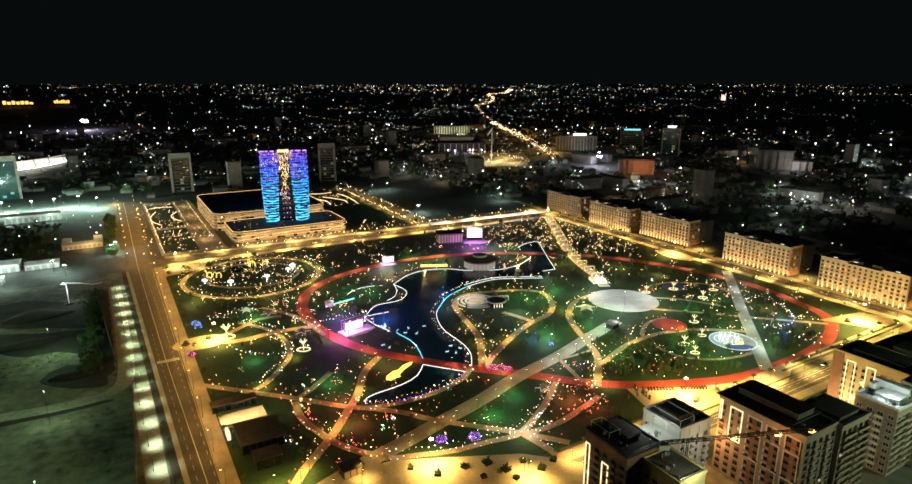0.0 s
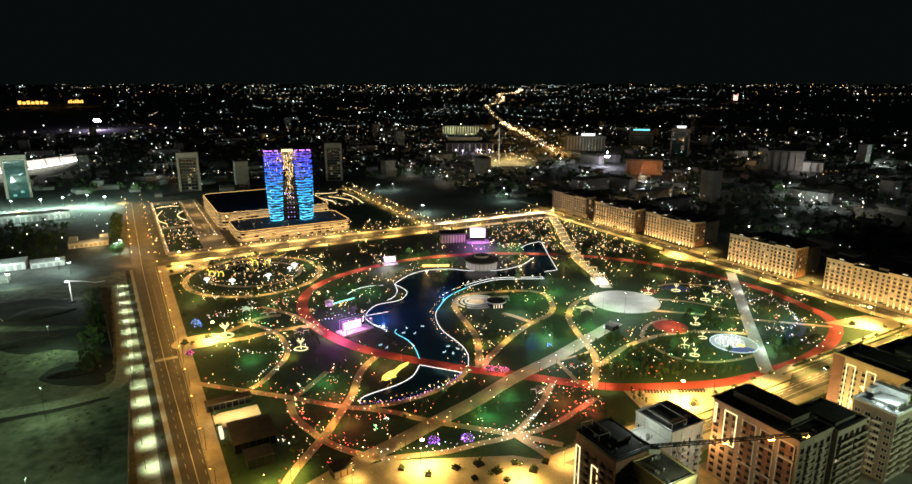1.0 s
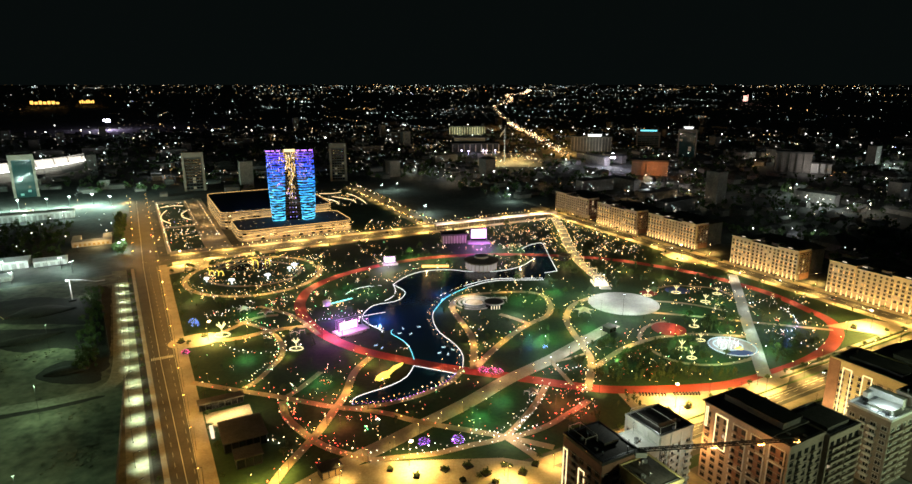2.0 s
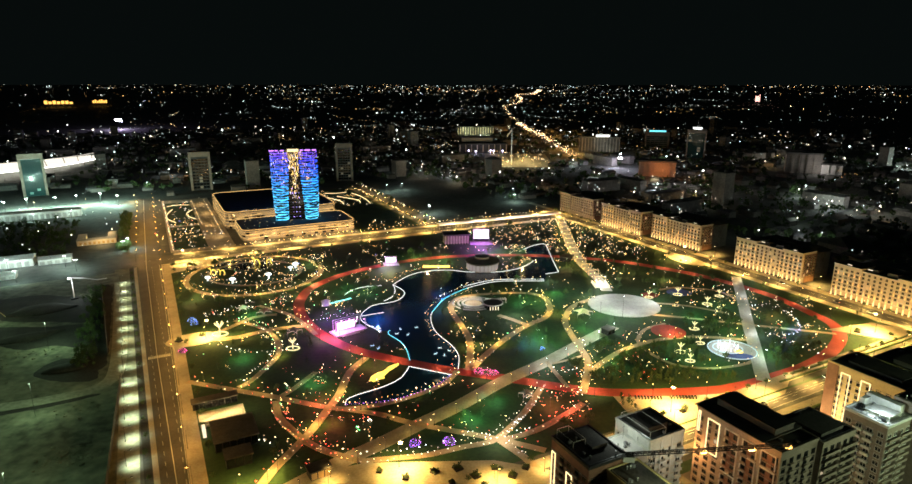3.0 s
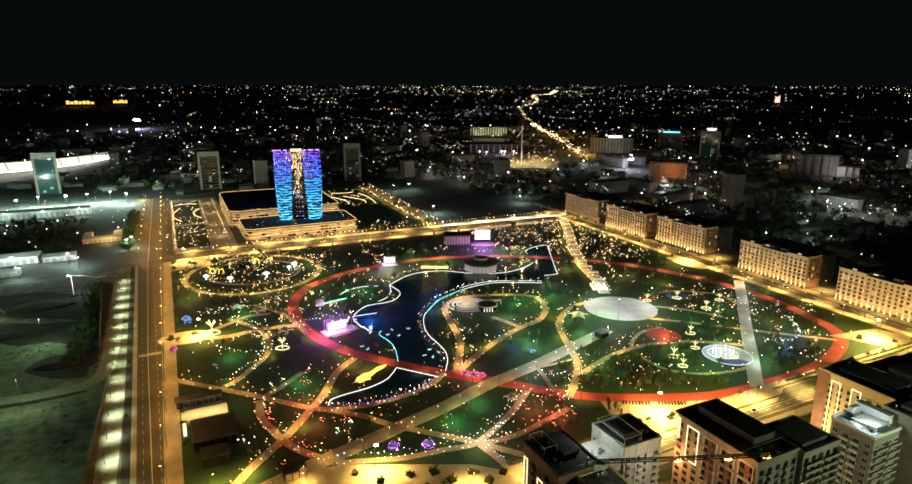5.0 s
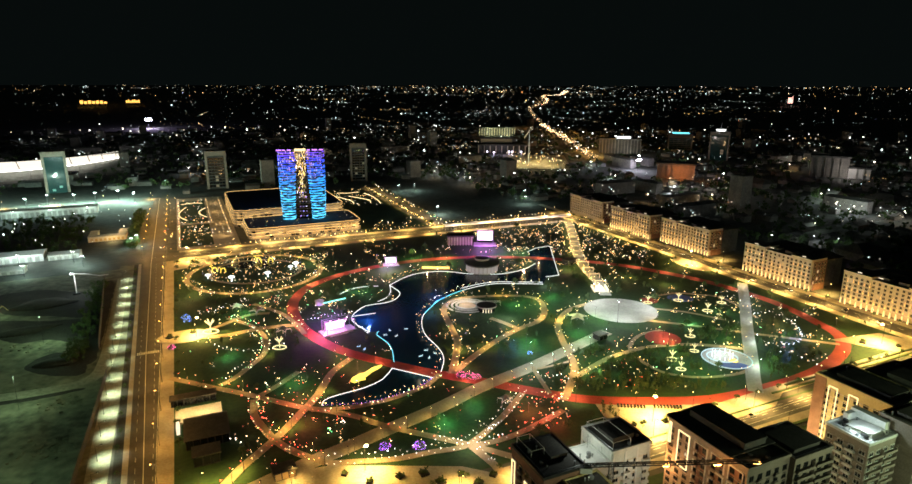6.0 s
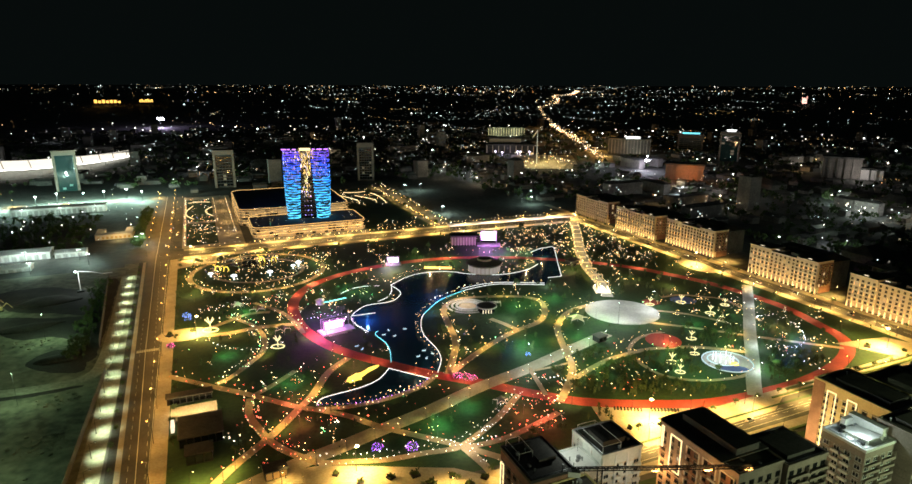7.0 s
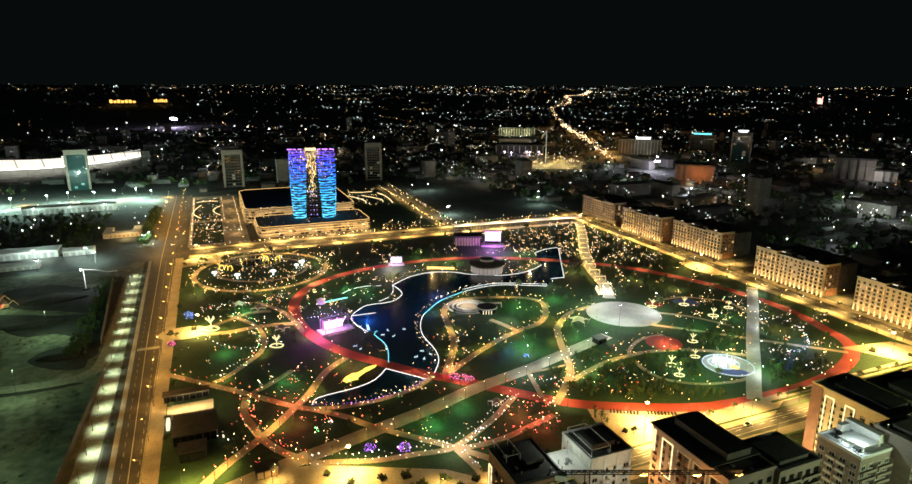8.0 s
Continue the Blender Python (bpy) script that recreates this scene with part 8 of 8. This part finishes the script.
GARDEN_ARCS = [[(252, 878), (262, 850), (266, 826), (262, 806)], [(272, 872), (284, 848), (291, 826), (287, 806)], [(300, 886), (304, 860), (303, 826), (299, 796)], [(262, 905), (280, 898), (296, 902)],
               [(46, 876), (38, 842), (38, 812), (46, 786)], [(70, 862), (62, 842), (62, 820), (69, 798)], [(40, 900), (54, 906), (68, 900)]]
for v in (690, 760, 830, 900):
    post_lamp("forecourt_lamp", *G(82, v), 9.0, 4500, (1, 0.62, 0.24), 0.6, "warm forecourt lamp on a dark post", "forecourt lamp")
for pts in GARDEN_ARCS:
    solid("garden_light_arc", Geo().ribbon(smooth_line([G(*p) for p in pts]), 0.9, 0.1, 0.7), M["g_ledwarm"], "curved warm light line in the hotel garden", "light strip", "garden light arcs")
bulb_field("street_bulbs", [G(322 + rng.choice((-9.5, 9.5)) + rng.uniform(-1, 1) + (v - 640) * 0.012, v + rng.uniform(-1, 1)) for v in np.arange(634, 950, 2.2)] + [G(20 + rng.uniform(-2, 26), v) for v in range(640, 950, 9)]
           + [G(u, 634 + rng.uniform(-1, 1)) for u in range(40, 470, 5)], "b_warm", "warm lamps strung along the side street", (0.35, 0.65), (2, 4))
for v in range(640, 950, 20):
    for u in (313, 332):
        plant(rng.randrange(4), *G(u + rng.uniform(-1, 1), v + rng.uniform(-2, 2)), rng.uniform(0.7, 1.1), "leafy street tree beside the hotel grounds", "street trees")


# ---- cars, racks and planters ----
def car(x, y, turn, paint, label):
    ob = thing("car", pose(x, y, 0.09, 0, 0, turn), label, "car", "cars")
    part("body", Geo().loft([[(a, b, c) for a, b in ((-2.2, -0.85), (2.2, -0.8), (2.2, 0.8), (-2.2, 0.85))] for c in (0.3, 0.85)]), M[paint], ob)
    part("cabin", Geo().loft([[(-1.7, -0.8, 0.85), (1.0, -0.8, 0.85), (1.0, 0.8, 0.85), (-1.7, 0.8, 0.85)], [(-1.2, -0.65, 1.45), (0.4, -0.65, 1.45), (0.4, 0.65, 1.45), (-1.2, 0.65, 1.45)]]), M["glass"], ob)
    for a in (-1.35, 1.35):
        for b in (-0.86, 0.86):
            w = part("wheel", CAR_WHEEL, None, ob)
            w.location = (a, b, 0.32)
    part("headlight", Geo().box(2.19, 2.28, -0.7, -0.4, 0.5, 0.7).box(2.19, 2.28, 0.4, 0.7, 0.5, 0.7), M["g_cool"], ob)
    part("tail_light", Geo().box(-2.28, -2.19, -0.7, -0.4, 0.55, 0.75).box(-2.28, -2.19, 0.4, 0.7, 0.55, 0.75), M["g_red"], ob)


CAR_WHEEL = Geo().loft([[(0.32 * math.cos(6.28319 * i / 10), s, 0.32 * math.sin(6.28319 * i / 10)) for i in range(10)] for s in (-0.1, 0.1)]).mesh("wheel", M["dark"])
for u, v, t, p, l in ((488, 330, 90, "white", "white car on the boulevard"), (494, 300, -90, "dark", "dark car on the boulevard"), (488.6, 250, 90, "steel", "silver car on the boulevard"), (494.5, 420, -90, "white", "white car on the boulevard"),
                      (489.5, 470, 90, "dark", "dark car on the boulevard"), (496, 540, -90, "steel", "silver car on the boulevard"), (489, 225, 90, "white", "white car on the boulevard"), (180, 614, 0, "white", "white car on the north avenue"),
                      (260, 620, 180, "dark", "dark car on the north avenue"), (330, 612, 0, "steel", "silver car on the north avenue"), (300, 173, 0, "white", "white car on the south street"), (360, 177, 180, "dark", "dark car on the south street"),
                      (410, 174, 0, "steel", "silver car on the south street")):
    car(*G(u, v), GRID + t, p, l)


def bike_rack(x, y, turn):
    ob = thing("bike_rack", pose(x, y, 0.12, 0, 0, turn), "row of dark steel bicycle hoops on the square", "bike rack", "bike racks")
    for k in range(9):
        g = Geo()
        pts = [(0, 0.0), (0.2, 0.9), (0.8, 1.25), (1.6, 1.25), (2.2, 0.9), (2.4, 0.0)]
        for a, b in zip(pts, pts[1:]):
            g.bar((1.7 * k, a[0], a[1]), (1.7 * k, b[0], b[1]), 0.3, 5)
        part("hoop", g, M["dark"], ob)
    part("rail", Geo().box(-0.6, 14.2, 1.1, 1.3, 0, 0.12), M["dark"], ob)


bike_rack(107, 302, 0)
bike_rack(126, 303, 3)


def planter(x, y, s):
    ob = thing("planter", pose(x, y, 0.3, 0, 0, rng.uniform(0, 90)), "dark square planter with a clipped shrub", "planter", "planters")
    part("box", Geo().box(-1.6 * s, 1.6 * s, -1.6 * s, 1.6 * s, 0, 0.8), M["dark"], ob)
    g = Geo()
    for _ in range(60):
        p = Vector((rng.gauss(0, 0.7), rng.gauss(0, 0.7), 1.3 + rng.gauss(0, 0.4))) * s
        e = Euler((rng.uniform(0, 6), rng.uniform(0, 6), 0)).to_matrix()
        g.add([p + e @ Vector(q) * 0.4 for q in ((-1, -1, 0), (1, -0.6, 0.2), (0.7, 1, 0), (-0.8, 0.8, -0.2))], [(0, 1, 2, 3)])
    part("shrub", g, M["leaf"], ob)


for x, y in ((4, 233), (14, 236), (22, 231), (30, 237), (38, 232), (12, 226), (26, 225), (-8, 228), (-20, 232), (44, 238), (112, 285), (128, 290), (150, 300), (280, 402), (300, 398), (-176, 362), (-165, 372)):
    planter(x, y, rng.uniform(0.7, 1.2))
slab("verge_south", rect(200, 480, 150, 156), 0.1, M["grass"], "narrow mown verge before the towers", "verge")
for v0, v1, u0 in ((184.4, 185.5, 330), (187.9, 189.2, 345), (158.4, 159.6, 240)):
    slab("hedge_strip", rect(u0, 470, v0, v1), 0.75, M["leaf"], "low clipped hedge strip along the street", "hedge", 0.7)
slab("verge_south_median", rect(220, 480, 178.2, 179.5), 0.2, M["grass"], "narrow mown median strip", "verge")
bulb_field("dock_lights", [(x, y) for x, y, a in along([(-95, 402), (-66, 414)], 2.4)] + [(x, y) for x, y, a in along([(-60, 398), (-44, 376)], 3)], "b_white", "row of white dock lights")
bulb_field("star_lights", [(33 + 2.2 * k * math.cos(a) , 259 + 2.2 * k * math.sin(a)) for a in (0.4, 1.0, 3.0, 5.4) for k in range(2, 9)], "b_white", "white lights at the star-shaped path crossing")
lamp("crossing_light", 33, 259, 7, 5000, (1, 0.85, 0.55), 0.5)
